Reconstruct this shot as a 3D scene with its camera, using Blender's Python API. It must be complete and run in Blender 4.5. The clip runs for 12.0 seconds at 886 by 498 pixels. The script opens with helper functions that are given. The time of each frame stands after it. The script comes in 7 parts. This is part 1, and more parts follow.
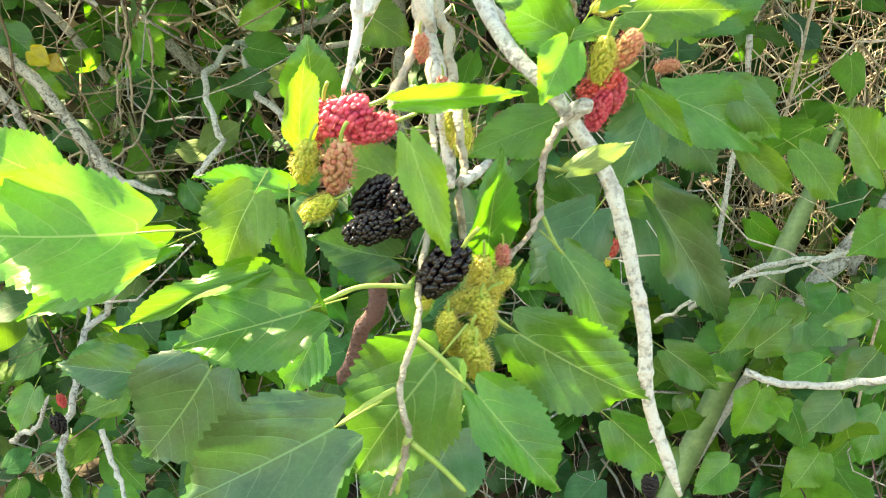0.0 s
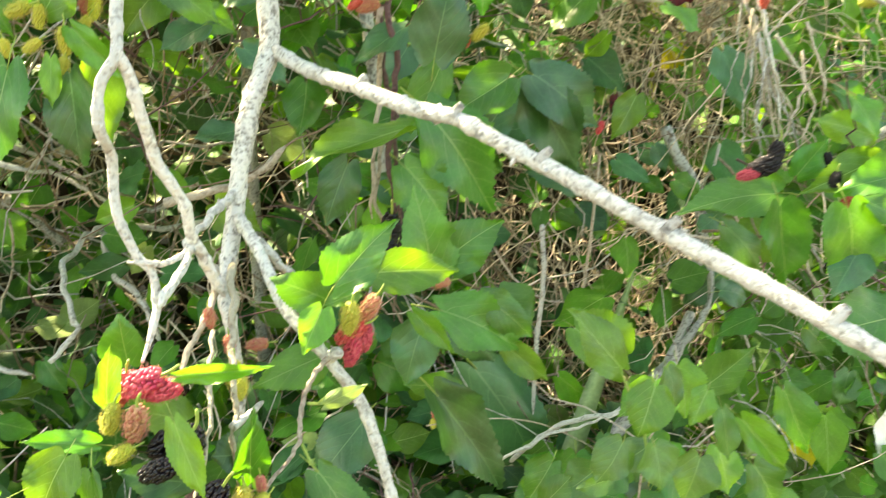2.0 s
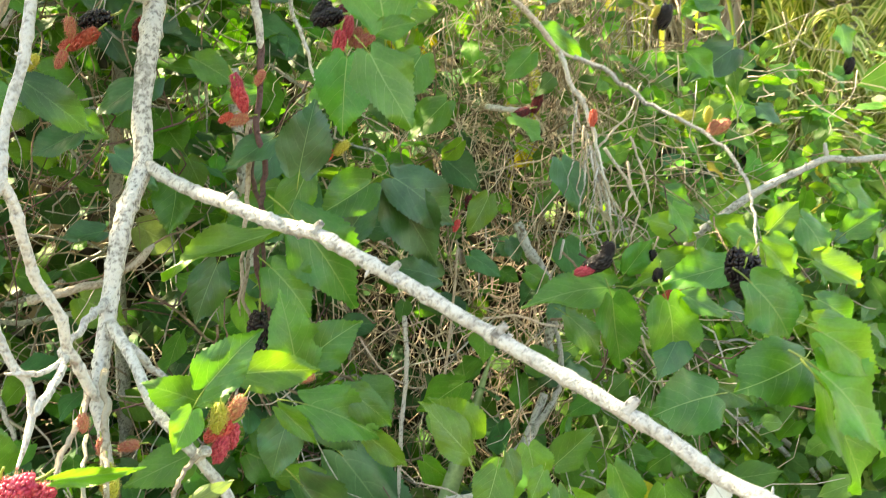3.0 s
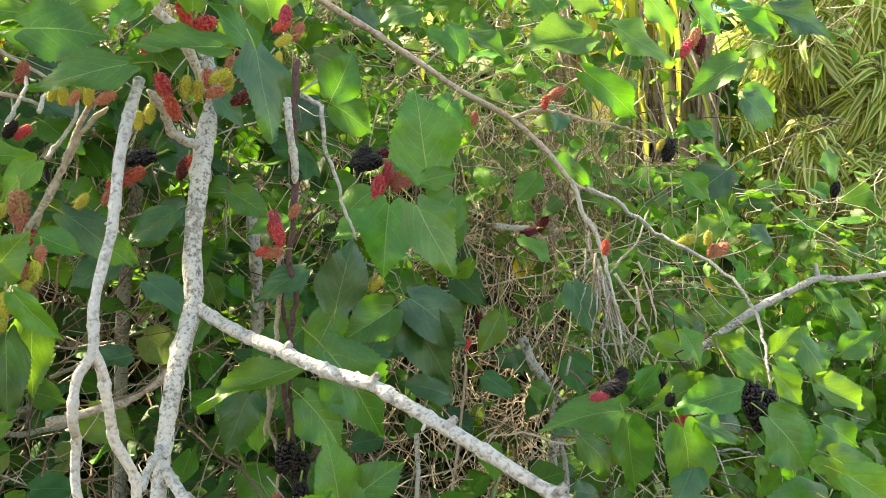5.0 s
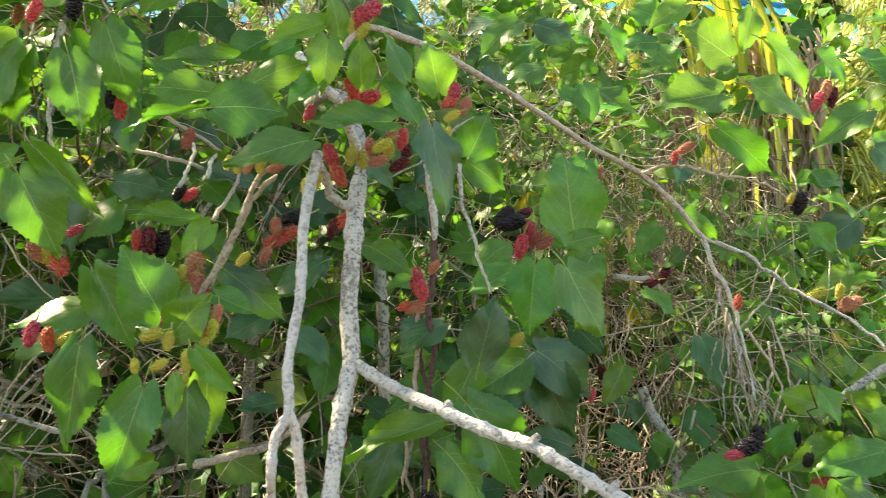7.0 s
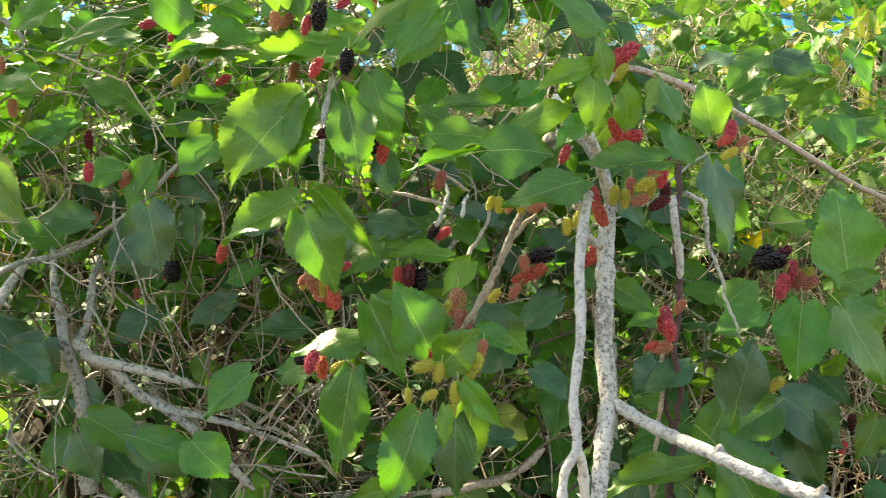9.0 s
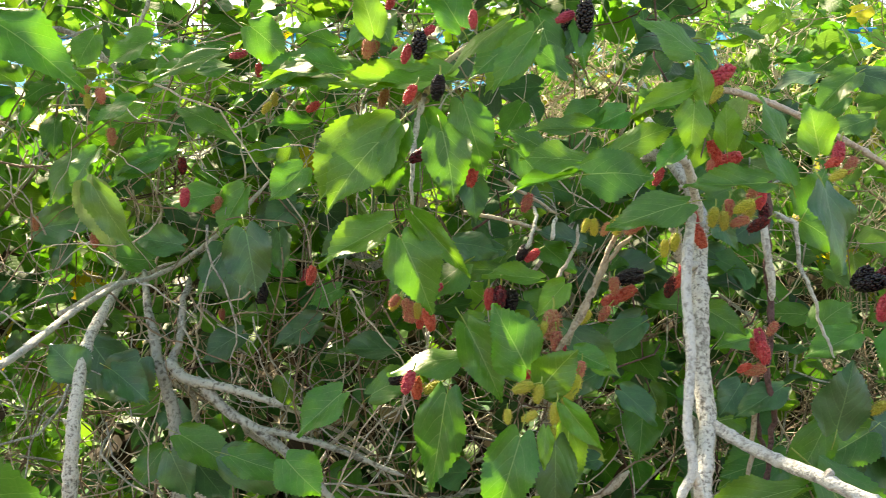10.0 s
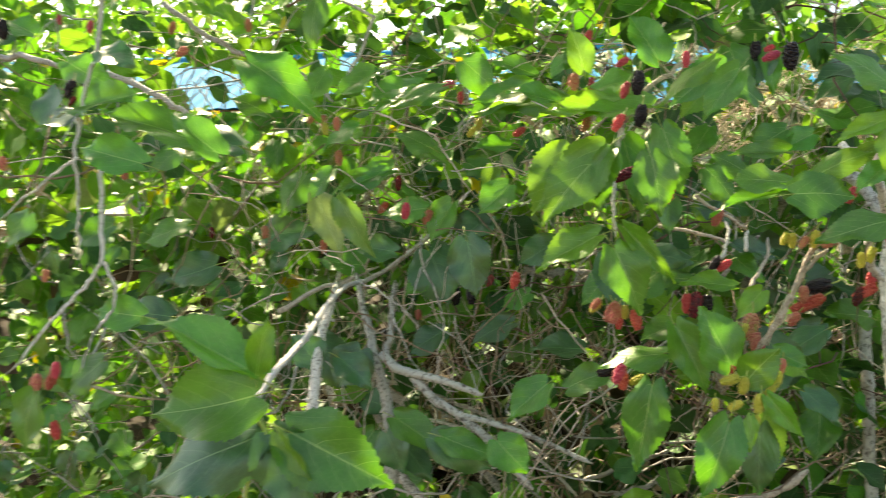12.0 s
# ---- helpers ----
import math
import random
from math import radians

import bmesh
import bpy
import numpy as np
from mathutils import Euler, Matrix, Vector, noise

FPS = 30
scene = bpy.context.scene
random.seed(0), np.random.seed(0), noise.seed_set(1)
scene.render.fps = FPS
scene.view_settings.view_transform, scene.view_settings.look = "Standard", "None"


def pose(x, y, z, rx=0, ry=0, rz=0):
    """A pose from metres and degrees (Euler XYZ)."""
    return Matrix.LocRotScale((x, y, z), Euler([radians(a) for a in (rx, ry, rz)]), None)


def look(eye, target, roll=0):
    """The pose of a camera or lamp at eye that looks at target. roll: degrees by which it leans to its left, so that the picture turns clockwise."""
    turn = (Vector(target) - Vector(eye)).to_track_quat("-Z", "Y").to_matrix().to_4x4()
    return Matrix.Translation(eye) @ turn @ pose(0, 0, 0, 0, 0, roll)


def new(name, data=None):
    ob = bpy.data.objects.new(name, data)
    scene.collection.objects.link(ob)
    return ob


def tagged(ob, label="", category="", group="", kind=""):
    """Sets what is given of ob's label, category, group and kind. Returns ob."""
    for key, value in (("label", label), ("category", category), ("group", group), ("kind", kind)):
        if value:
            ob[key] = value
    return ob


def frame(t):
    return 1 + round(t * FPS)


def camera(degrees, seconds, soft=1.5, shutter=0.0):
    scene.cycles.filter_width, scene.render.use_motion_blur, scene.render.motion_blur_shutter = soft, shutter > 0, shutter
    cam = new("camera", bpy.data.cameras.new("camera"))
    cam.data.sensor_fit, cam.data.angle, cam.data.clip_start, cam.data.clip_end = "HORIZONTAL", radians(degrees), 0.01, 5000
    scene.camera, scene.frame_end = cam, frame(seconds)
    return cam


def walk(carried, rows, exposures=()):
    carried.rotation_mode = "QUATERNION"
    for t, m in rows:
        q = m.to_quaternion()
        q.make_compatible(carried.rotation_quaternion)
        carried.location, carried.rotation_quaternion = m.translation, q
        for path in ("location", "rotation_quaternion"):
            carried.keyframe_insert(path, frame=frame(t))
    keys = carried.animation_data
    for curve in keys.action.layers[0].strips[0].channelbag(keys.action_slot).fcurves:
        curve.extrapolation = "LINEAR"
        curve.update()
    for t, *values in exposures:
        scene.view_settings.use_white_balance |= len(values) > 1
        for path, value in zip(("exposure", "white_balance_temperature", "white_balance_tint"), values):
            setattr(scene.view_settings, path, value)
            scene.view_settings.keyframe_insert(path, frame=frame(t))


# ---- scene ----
cam = camera(56.7, 12.0, 0.65, 0.35)
PATH = [
    (0, (-0.037, 0.015, 1.327), (0.0, 1.859, 0.554), -3.4),
    (0.5, (0.003, -0.021, 1.35), (-0.017, 1.849, 0.642), -3.6),
    (1, (0.029, -0.038, 1.376), (0.044, 1.862, 0.751), -3.9),
    (1.5, (0.061, -0.062, 1.396), (0.211, 1.838, 0.789), -2.9),
    (2, (0.041, -0.123, 1.447), (0.372, 1.786, 0.952), -2.7),
    (2.5, (0.045, -0.171, 1.461), (0.563, 1.715, 1.045), -2.2),
    (3, (0.037, -0.204, 1.487), (0.682, 1.663, 1.17), -1.4),
    (3.2, (0.032, -0.214, 1.497), (0.705, 1.648, 1.218), -1.3),
    (4.8, (-0.036, -0.214, 1.559), (0.687, 1.646, 1.419), -0.3),
    (5, (-0.045, -0.207, 1.56), (0.677, 1.654, 1.441), -0.6),
    (5.5, (-0.063, -0.201, 1.565), (0.657, 1.663, 1.46), -0.4),
    (6, (-0.078, -0.21, 1.572), (0.594, 1.672, 1.495), -0.6),
    (6.5, (-0.095, -0.218, 1.581), (0.503, 1.689, 1.528), -0.5),
    (7, (-0.123, -0.211, 1.589), (0.403, 1.719, 1.562), -0.5),
    (7.2, (-0.135, -0.207, 1.592), (0.349, 1.733, 1.567), -0.4),
    (8.8, (-0.205, -0.215, 1.586), (-0.078, 1.78, 1.65), 0.1),
    (9, (-0.21, -0.213, 1.591), (-0.125, 1.784, 1.655), 0.0),
    (9.5, (-0.226, -0.22, 1.598), (-0.193, 1.778, 1.691), 0.2),
    (10, (-0.263, -0.228, 1.593), (-0.305, 1.768, 1.706), -0.0),
    (10.5, (-0.301, -0.243, 1.587), (-0.364, 1.752, 1.71), -0.0),
    (11, (-0.339, -0.281, 1.592), (-0.459, 1.71, 1.727), 0.3),
    (11.5, (-0.362, -0.314, 1.579), (-0.506, 1.675, 1.728), 0.6),
    (12, (-0.374, -0.409, 1.578), (-0.721, 1.556, 1.713), 1.3),
]
EXPOSURES = [(0.0, 3.04, 10300, -2), (1.5, 3.06, 10700, -1), (3.0, 2.76, 10400, 2), (5.0, 2.3, 9300, 7), (7.0, 2.12, 9100, 8), (9.0, 2.1, 9100, 7), (12.0, 2.1, 9300, 7)]
walk(cam, [(t, look(eye, target, roll)) for t, eye, target, roll in PATH], EXPOSURES)
# ---- daylight: high sun from behind the bushes, open sky ----
SUN_TO = Vector((-0.45, 0.52, 0.82)).normalized()
world = bpy.data.worlds.new("sky")
scene.world = world
world.use_nodes = True
wn = world.node_tree.nodes
sky = wn.new("ShaderNodeTexSky")
sky.sky_type, sky.sun_disc = "NISHITA", False
sky.sun_elevation = math.asin(SUN_TO.z)
sky.sun_rotation = math.atan2(SUN_TO.x, SUN_TO.y)
sky.air_density, sky.dust_density = 1.0, 1.5
world.node_tree.links.new(sky.outputs[0], wn["Background"].inputs[0])
wn["Background"].inputs[1].default_value = 0.113
sun = new("sun", bpy.data.lights.new("sun", "SUN"))
sun.data.energy, sun.data.angle, sun.data.color = 4.5, radians(1.2), (1.0, 0.94, 0.84)
sun.matrix_world = look(SUN_TO * 20, (0, 0, 0))


# ---- materials ----
def nodes_of(name):
    m = bpy.data.materials.new(name)
    m.use_nodes = True
    return m, m.node_tree.nodes, m.node_tree.links, m.node_tree.nodes["Principled BSDF"]


def noise_tex(n, l, scale, detail=4.0, coord="Object"):
    tc = n.new("ShaderNodeTexCoord")
    t = n.new("ShaderNodeTexNoise")
    t.inputs["Scale"].default_value, t.inputs["Detail"].default_value = scale, detail
    l.new(tc.outputs[coord], t.inputs["Vector"])
    return t.outputs["Fac"]


def ramp(n, l, fac, stops):
    r = n.new("ShaderNodeValToRGB")
    e = r.color_ramp.elements
    e[0].position, e[0].color = stops[0][0], (*stops[0][1], 1)
    e[1].position, e[1].color = stops[-1][0], (*stops[-1][1], 1)
    for p, c in stops[1:-1]:
        e.new(p).color = (*c, 1)
    l.new(fac, r.inputs["Fac"])
    return r.outputs["Color"]


def mixed(n, l, fac, a, b, mode="MIX"):
    m = n.new("ShaderNodeMix")
    m.data_type, m.blend_type = "RGBA", mode
    for sock, v in ((m.inputs[0], fac), (m.inputs[6], a), (m.inputs[7], b)):
        if isinstance(v, bpy.types.NodeSocket):
            l.new(v, sock)
        else:
            sock.default_value = v if isinstance(v, float) else (*v, 1)
    return m.outputs[2]


def calc(n, l, op, a, b=0.0, c=0.0):
    m = n.new("ShaderNodeMath")
    m.operation = op
    for i, v in enumerate((a, b, c)):
        if isinstance(v, bpy.types.NodeSocket):
            l.new(v, m.inputs[i])
        else:
            m.inputs[i].default_value = v
    return m.outputs[0]


def bump(n, l, p, height, strength, distance=0.002):
    b = n.new("ShaderNodeBump")
    b.inputs["Strength"].default_value, b.inputs["Distance"].default_value = strength, distance
    l.new(height, b.inputs["Height"])
    l.new(b.outputs[0], p.inputs["Normal"])


def spread(n, l, color, amount, island):
    """Vary a colour's hue and value from piece to piece."""
    if island:
        r = n.new("ShaderNodeNewGeometry").outputs["Random Per Island"]
    else:
        r = n.new("ShaderNodeObjectInfo").outputs["Random"]
    h = n.new("ShaderNodeHueSaturation")
    l.new(calc(n, l, "MULTIPLY_ADD", r, 0.035, 0.4825), h.inputs["Hue"])
    k = calc(n, l, "FRACT", calc(n, l, "MULTIPLY", r, 7.31))
    l.new(calc(n, l, "MULTIPLY_ADD", k, amount, 1.0 - amount / 2), h.inputs["Value"])
    l.new(color, h.inputs["Color"])
    return h.outputs["Color"]


def leaf_material(name, blade, vein, glow, thin=0.32, island=False, rough=0.38):
    """A leaf: veins along the leaf's own coordinates, puckered blade, blotches, a glossy cuticle, light through the blade."""
    m, n, l, p = nodes_of(name)
    uv = n.new("ShaderNodeUVMap")
    s = n.new("ShaderNodeSeparateXYZ")
    l.new(uv.outputs[0], s.inputs[0])
    off = calc(n, l, "SUBTRACT", s.outputs[0], 0.5)
    side = calc(n, l, "ABSOLUTE", off)
    along = s.outputs[1]
    blot = noise_tex(n, l, 3.0, 3.0, "UV")
    fine = noise_tex(n, l, 30.0, 3.0, "UV")
    # midrib, then side veins that leave it alternately and sweep towards the tip
    mid = calc(n, l, "SMOOTH_MIN", 1.0, calc(n, l, "DIVIDE", calc(n, l, "MULTIPLY_ADD", along, -0.005, 0.0085), calc(n, l, "ADD", side, 0.001)), 0.1)
    lead = calc(n, l, "MULTIPLY", calc(n, l, "GREATER_THAN", off, 0.0), 0.07)
    slant = calc(n, l, "SUBTRACT", calc(n, l, "ADD", along, lead), calc(n, l, "MULTIPLY", calc(n, l, "POWER", side, 1.3), 1.5))
    slant = calc(n, l, "MULTIPLY_ADD", blot, 0.05, slant)
    wave = calc(n, l, "ABSOLUTE", calc(n, l, "SUBTRACT", calc(n, l, "FRACT", calc(n, l, "MULTIPLY", slant, 5.2)), 0.5))
    lat = ramp(n, l, calc(n, l, "ADD", wave, calc(n, l, "MULTIPLY", side, 0.05)), [(0.012, (1, 1, 1)), (0.040, (0, 0, 0))])
    mid = ramp(n, l, mid, [(0.55, (0, 0, 0)), (0.95, (1, 1, 1))])
    net = n.new("ShaderNodeTexVoronoi")
    net.feature = "DISTANCE_TO_EDGE"
    net.inputs["Scale"].default_value = 17.0
    l.new(uv.outputs[0], net.inputs["Vector"])
    mesh = ramp(n, l, net.outputs["Distance"], [(0.0, (1, 1, 1)), (0.07, (0, 0, 0))])
    veins = calc(n, l, "MAXIMUM", mid, calc(n, l, "MULTIPLY", lat, 0.58))
    dark = tuple(c * 0.62 for c in blade)
    base = ramp(n, l, calc(n, l, "MULTIPLY_ADD", fine, 0.3, calc(n, l, "MULTIPLY", blot, 0.7)), [(0.36, dark), (0.60, blade)])
    base = spread(n, l, base, 0.95 if island else 0.6, island)
    base = mixed(n, l, calc(n, l, "MULTIPLY", mesh, 0.12), base, vein)
    base = mixed(n, l, calc(n, l, "MULTIPLY", veins, 0.85), base, vein)
    l.new(calc(n, l, "MULTIPLY_ADD", noise_tex(n, l, 6.0, 2.0, "UV"), 0.24, rough - 0.12), p.inputs["Roughness"])
    p.inputs["Specular IOR Level"].default_value = 0.4 if island else 0.75
    l.new(base, p.inputs["Base Color"])
    puff = calc(n, l, "MULTIPLY_ADD", fine, 0.25, calc(n, l, "POWER", wave, 0.6))
    puff = calc(n, l, "SUBTRACT", puff, calc(n, l, "MULTIPLY", mesh, 0.10))
    puff = calc(n, l, "SUBTRACT", puff, calc(n, l, "MULTIPLY", veins, 0.35))
    bump(n, l, p, puff, 0.24, 0.002)
    t = n.new("ShaderNodeBsdfTranslucent")
    l.new(mixed(n, l, 0.55, base, glow), t.inputs["Color"])
    mix = n.new("ShaderNodeMixShader")
    mix.inputs[0].default_value = thin
    l.new(p.outputs[0], mix.inputs[1])
    l.new(t.outputs[0], mix.inputs[2])
    l.new(mix.outputs[0], n["Material Output"].inputs[0])
    return m


def bark_material(name, light, mid, dark, spots=0.5, scale=1.0):
    m, n, l, p = nodes_of(name)
    patch = noise_tex(n, l, 14.0 * scale, 4.0)
    big = noise_tex(n, l, 150.0 * scale, 8.0)
    fine = noise_tex(n, l, 300.0 * scale, 6.0)
    col = ramp(n, l, calc(n, l, "MULTIPLY_ADD", patch, 0.45, calc(n, l, "MULTIPLY", big, 0.55)), [(0.40, mid), (0.49, light), (0.8, light)])
    speck = ramp(n, l, calc(n, l, "MULTIPLY_ADD", big, 0.4, calc(n, l, "MULTIPLY", fine, 0.6)), [(0.32, (1, 1, 1)), (0.50, (0, 0, 0))])
    col = mixed(n, l, calc(n, l, "MULTIPLY", speck, spots), col, dark)
    l.new(spread(n, l, col, 0.3, False), p.inputs["Base Color"])
    p.inputs["Roughness"].default_value = 0.85
    bump(n, l, p, calc(n, l, "MULTIPLY_ADD", big, 1.0, calc(n, l, "MULTIPLY", fine, 0.6)), 1.0, 0.004)
    return m


def fruit_material(name, a, b, rough, island_amount=0.5):
    m, n, l, p = nodes_of(name)
    r = n.new("ShaderNodeNewGeometry").outputs["Random Per Island"]
    col = ramp(n, l, r, [(0.1, a), (0.9, b)])
    l.new(spread(n, l, col, 0.4, False), p.inputs["Base Color"])
    p.inputs["Roughness"].default_value = rough
    return m


def plain_material(name, a, b, rough, scale, relief=0.3, distance=0.004):
    m, n, l, p = nodes_of(name)
    f = noise_tex(n, l, scale, 6.0)
    g = noise_tex(n, l, scale * 7, 4.0)
    l.new(ramp(n, l, calc(n, l, "MULTIPLY_ADD", f, 0.65, calc(n, l, "MULTIPLY", g, 0.35)), [(0.35, a), (0.65, b)]), p.inputs["Base Color"])
    p.inputs["Roughness"].default_value = rough
    bump(n, l, p, g, relief, distance)
    return m


def striped_material(name, centre, margin, glow, edge=0.27, island=True):
    """A strap leaf with a pale margin along each side."""
    m, n, l, p = nodes_of(name)
    uv = n.new("ShaderNodeUVMap")
    s = n.new("ShaderNodeSeparateXYZ")
    l.new(uv.outputs[0], s.inputs[0])
    side = calc(n, l, "ABSOLUTE", calc(n, l, "SUBTRACT", s.outputs[0], 0.5))
    wob = calc(n, l, "MULTIPLY_ADD", noise_tex(n, l, 9.0, 2.0, "UV"), 0.14, side)
    f = calc(n, l, "GREATER_THAN", wob, edge + 0.07)
    base = spread(n, l, mixed(n, l, f, centre, margin), 0.5, island)
    l.new(base, p.inputs["Base Color"])
    p.inputs["Roughness"].default_value = 0.4
    t = n.new("ShaderNodeBsdfTranslucent")
    l.new(mixed(n, l, 0.4, base, glow), t.inputs["Color"])
    mix = n.new("ShaderNodeMixShader")
    mix.inputs[0].default_value = 0.5
    l.new(p.outputs[0], mix.inputs[1])
    l.new(t.outputs[0], mix.inputs[2])
    l.new(mix.outputs[0], n["Material Output"].inputs[0])
    return m


def two_leaves(name, blade, vein, glow, thin=0.36, rough=0.38):
    return leaf_material(name, blade, vein, glow, thin, False, rough), leaf_material(name + "_many", blade, vein, glow, thin, True, rough + 0.16)


leaf_mid, leaf_mid_many = two_leaves("mulberry_leaf", (0.068, 0.250, 0.030), (0.30, 0.46, 0.14), (0.18, 0.56, 0.02), 0.38)
# darker copy of the leaf: shade on inner and hidden leaves put into colour
leaf_dark, leaf_dark_many = two_leaves("mulberry_leaf_shaded", (0.032, 0.135, 0.036), (0.12, 0.25, 0.10), (0.10, 0.32, 0.03), 0.15)
# lighter copy: young leaves, and sunlit ones with the sun put into colour
leaf_young_lit, leaf_young_lit_many = two_leaves("mulberry_leaf_young_lit", (0.122, 0.335, 0.028), (0.38, 0.54, 0.16), (0.30, 0.60, 0.04), 0.42)
vine_leaf, vine_leaf_many = two_leaves("vine_leaf", (0.075, 0.205, 0.040), (0.25, 0.40, 0.13), (0.27, 0.58, 0.06), 0.32)
leaf_pale, leaf_pale_many = two_leaves("mulberry_leaf_pale_back", (0.24, 0.36, 0.12), (0.40, 0.50, 0.24), (0.35, 0.55, 0.10), 0.25, 0.6)
leaf_yellow, leaf_yellow_many = two_leaves("yellow_leaf", (0.62, 0.50, 0.03), (0.60, 0.52, 0.14), (0.75, 0.60, 0.03), 0.35)
# dead leaves coloured extra dark, with the shade of deep gaps in their colour
leaf_brown_shade_many = leaf_material("brown_shade_leaf", (0.062, 0.045, 0.026), (0.08, 0.06, 0.04), (0.06, 0.04, 0.02), 0.05, True, 0.9)
leaf_brown = leaf_material("dead_leaf", (0.24, 0.15, 0.075), (0.30, 0.21, 0.12), (0.30, 0.18, 0.08), 0.15, True, 0.8)
bark = bark_material("white_bark", (0.66, 0.65, 0.62), (0.48, 0.465, 0.435), (0.15, 0.14, 0.13), 0.55)
mottled_bark = bark_material("mottled_bark", (0.61, 0.595, 0.555), (0.33, 0.315, 0.285), (0.10, 0.09, 0.075), 0.85, 0.95)
lichen_bark = bark_material("lichened_bark", (0.44, 0.445, 0.42), (0.22, 0.21, 0.19), (0.07, 0.065, 0.055), 0.8, 0.5)
grey_bark = bark_material("grey_bark", (0.50, 0.49, 0.47), (0.26, 0.25, 0.235), (0.11, 0.10, 0.085), 0.6)
twig_bark = bark_material("tan_twig_bark", (0.50, 0.43, 0.34), (0.33, 0.27, 0.21), (0.16, 0.11, 0.07), 0.4)
tan_bark = bark_material("tan_bark", (0.62, 0.54, 0.47), (0.44, 0.37, 0.31), (0.17, 0.13, 0.10), 0.5)
straw_stem = bark_material("straw_stem", (0.70, 0.59, 0.49), (0.52, 0.42, 0.34), (0.24, 0.18, 0.12), 0.3)
dry_stem = bark_material("dry_brown_stem", (0.27, 0.20, 0.14), (0.17, 0.12, 0.08), (0.08, 0.055, 0.04), 0.4)
purple_bark = bark_material("purplish_bark", (0.15, 0.085, 0.08), (0.085, 0.05, 0.045), (0.05, 0.035, 0.035), 0.5)
green_stalk = plain_material("green_stalk", (0.22, 0.34, 0.06), (0.34, 0.42, 0.11), 0.5, 60.0, 0.1)
fruit_black = fruit_material("ripe_fruit", (0.004, 0.0035, 0.006), (0.010, 0.005, 0.009), 0.16)
fruit_dark = fruit_material("dark_red_fruit", (0.05, 0.006, 0.012), (0.16, 0.012, 0.02), 0.25)
fruit_red = fruit_material("red_fruit", (0.48, 0.030, 0.045), (0.64, 0.10, 0.10), 0.36)
fruit_pink = fruit_material("half_ripe_fruit", (0.48, 0.12, 0.10), (0.52, 0.26, 0.14), 0.42)
fruit_green = fruit_material("unripe_fruit", (0.44, 0.46, 0.06), (0.58, 0.53, 0.09), 0.45)
hair_red = plain_material("red_style", (0.55, 0.14, 0.13), (0.70, 0.32, 0.24), 0.6, 200.0, 0.0)
hair_green = plain_material("yellow_style", (0.46, 0.42, 0.08), (0.60, 0.46, 0.14), 0.6, 200.0, 0.0)
soil = plain_material("soil", (0.050, 0.038, 0.027), (0.115, 0.087, 0.062), 0.95, 1.7, 0.8, 0.03)
tan_wall = plain_material("tan_plaster", (0.30, 0.19, 0.11), (0.40, 0.28, 0.17), 0.9, 2.2, 0.4, 0.006)
blue_paint = plain_material("blue_paint", (0.010, 0.190, 0.36), (0.016, 0.225, 0.41), 0.9, 3.0, 0.1)
blue_paint.node_tree.nodes["Principled BSDF"].inputs["Specular IOR Level"].default_value = 0.15
pale_board = plain_material("pale_board", (0.42, 0.37, 0.28), (0.56, 0.50, 0.40), 0.8, 5.0, 0.4)
strap_yellow = striped_material("yellow_edged_strap", (0.20, 0.36, 0.05), (0.86, 0.85, 0.46), (0.86, 0.88, 0.34), 0.22)
strap_corn = striped_material("yellow_banded_strap", (0.55, 0.53, 0.06), (0.16, 0.32, 0.03), (0.75, 0.75, 0.08), 0.28, False)
strap_dead = leaf_material("dried_strap", (0.50, 0.40, 0.31), (0.60, 0.48, 0.36), (0.5, 0.38, 0.25), 0.2, False, 0.85)
blade_snake = plain_material("mottled_blade", (0.10, 0.19, 0.07), (0.26, 0.36, 0.16), 0.5, 22.0, 0.1)
paper = plain_material("bleached_leaf", (0.72, 0.70, 0.64), (0.85, 0.83, 0.78), 0.7, 40.0, 0.3)
LEAF = {"w": paper, "m": leaf_mid, "d": leaf_dark, "y": leaf_young_lit, "p": leaf_pale, "g": leaf_yellow, "v": vine_leaf}


# ---- building kit ----
class Soup:
    """Many pieces gathered into one mesh."""

    def __init__(self):
        self.v, self.f, self.uv, self.mi = [], [], [], []

    def add(self, verts, faces, uvs, mi=0):
        k = len(self.v)
        self.v.extend(verts)
        self.uv.extend(uvs)
        for q in faces:
            self.f.append(tuple(i + k for i in q))
            self.mi.append(mi)

    def mesh(self, name, mats, smooth=True):
        me = bpy.data.meshes.new(name)
        me.from_pydata(self.v, [], self.f)
        for m in mats:
            me.materials.append(m)
        me.polygons.foreach_set("material_index", self.mi)
        me.polygons.foreach_set("use_smooth", [smooth] * len(self.f))
        lay = me.uv_layers.new(name="UVMap")
        loops = np.empty(len(me.loops), dtype=np.int32)
        me.loops.foreach_get("vertex_index", loops)
        lay.data.foreach_set("uv", np.array(self.uv, dtype=np.float32)[loops].ravel())
        me.update()
        return me


def thing(name, place, label, category, kind="", group=""):
    ob = new(name)
    ob.empty_display_size = 0.1
    ob.matrix_basis = Matrix.Translation(place)
    return tagged(ob, label, category, group, kind)


def child(name, mesh, owner, m=None, label="", kind=""):
    """A part under its thing, at a pose in the world."""
    ob = new(name, mesh)
    ob.parent = owner
    w = Matrix.Identity(4)
    o = owner
    while o:
        w = o.matrix_basis @ w if o.parent is None else o.matrix_parent_inverse @ o.matrix_basis @ w
        o = o.parent
    ob.matrix_parent_inverse = w.inverted()
    if m is not None:
        ob.matrix_basis = m
    return tagged(ob, label, "", "", kind)


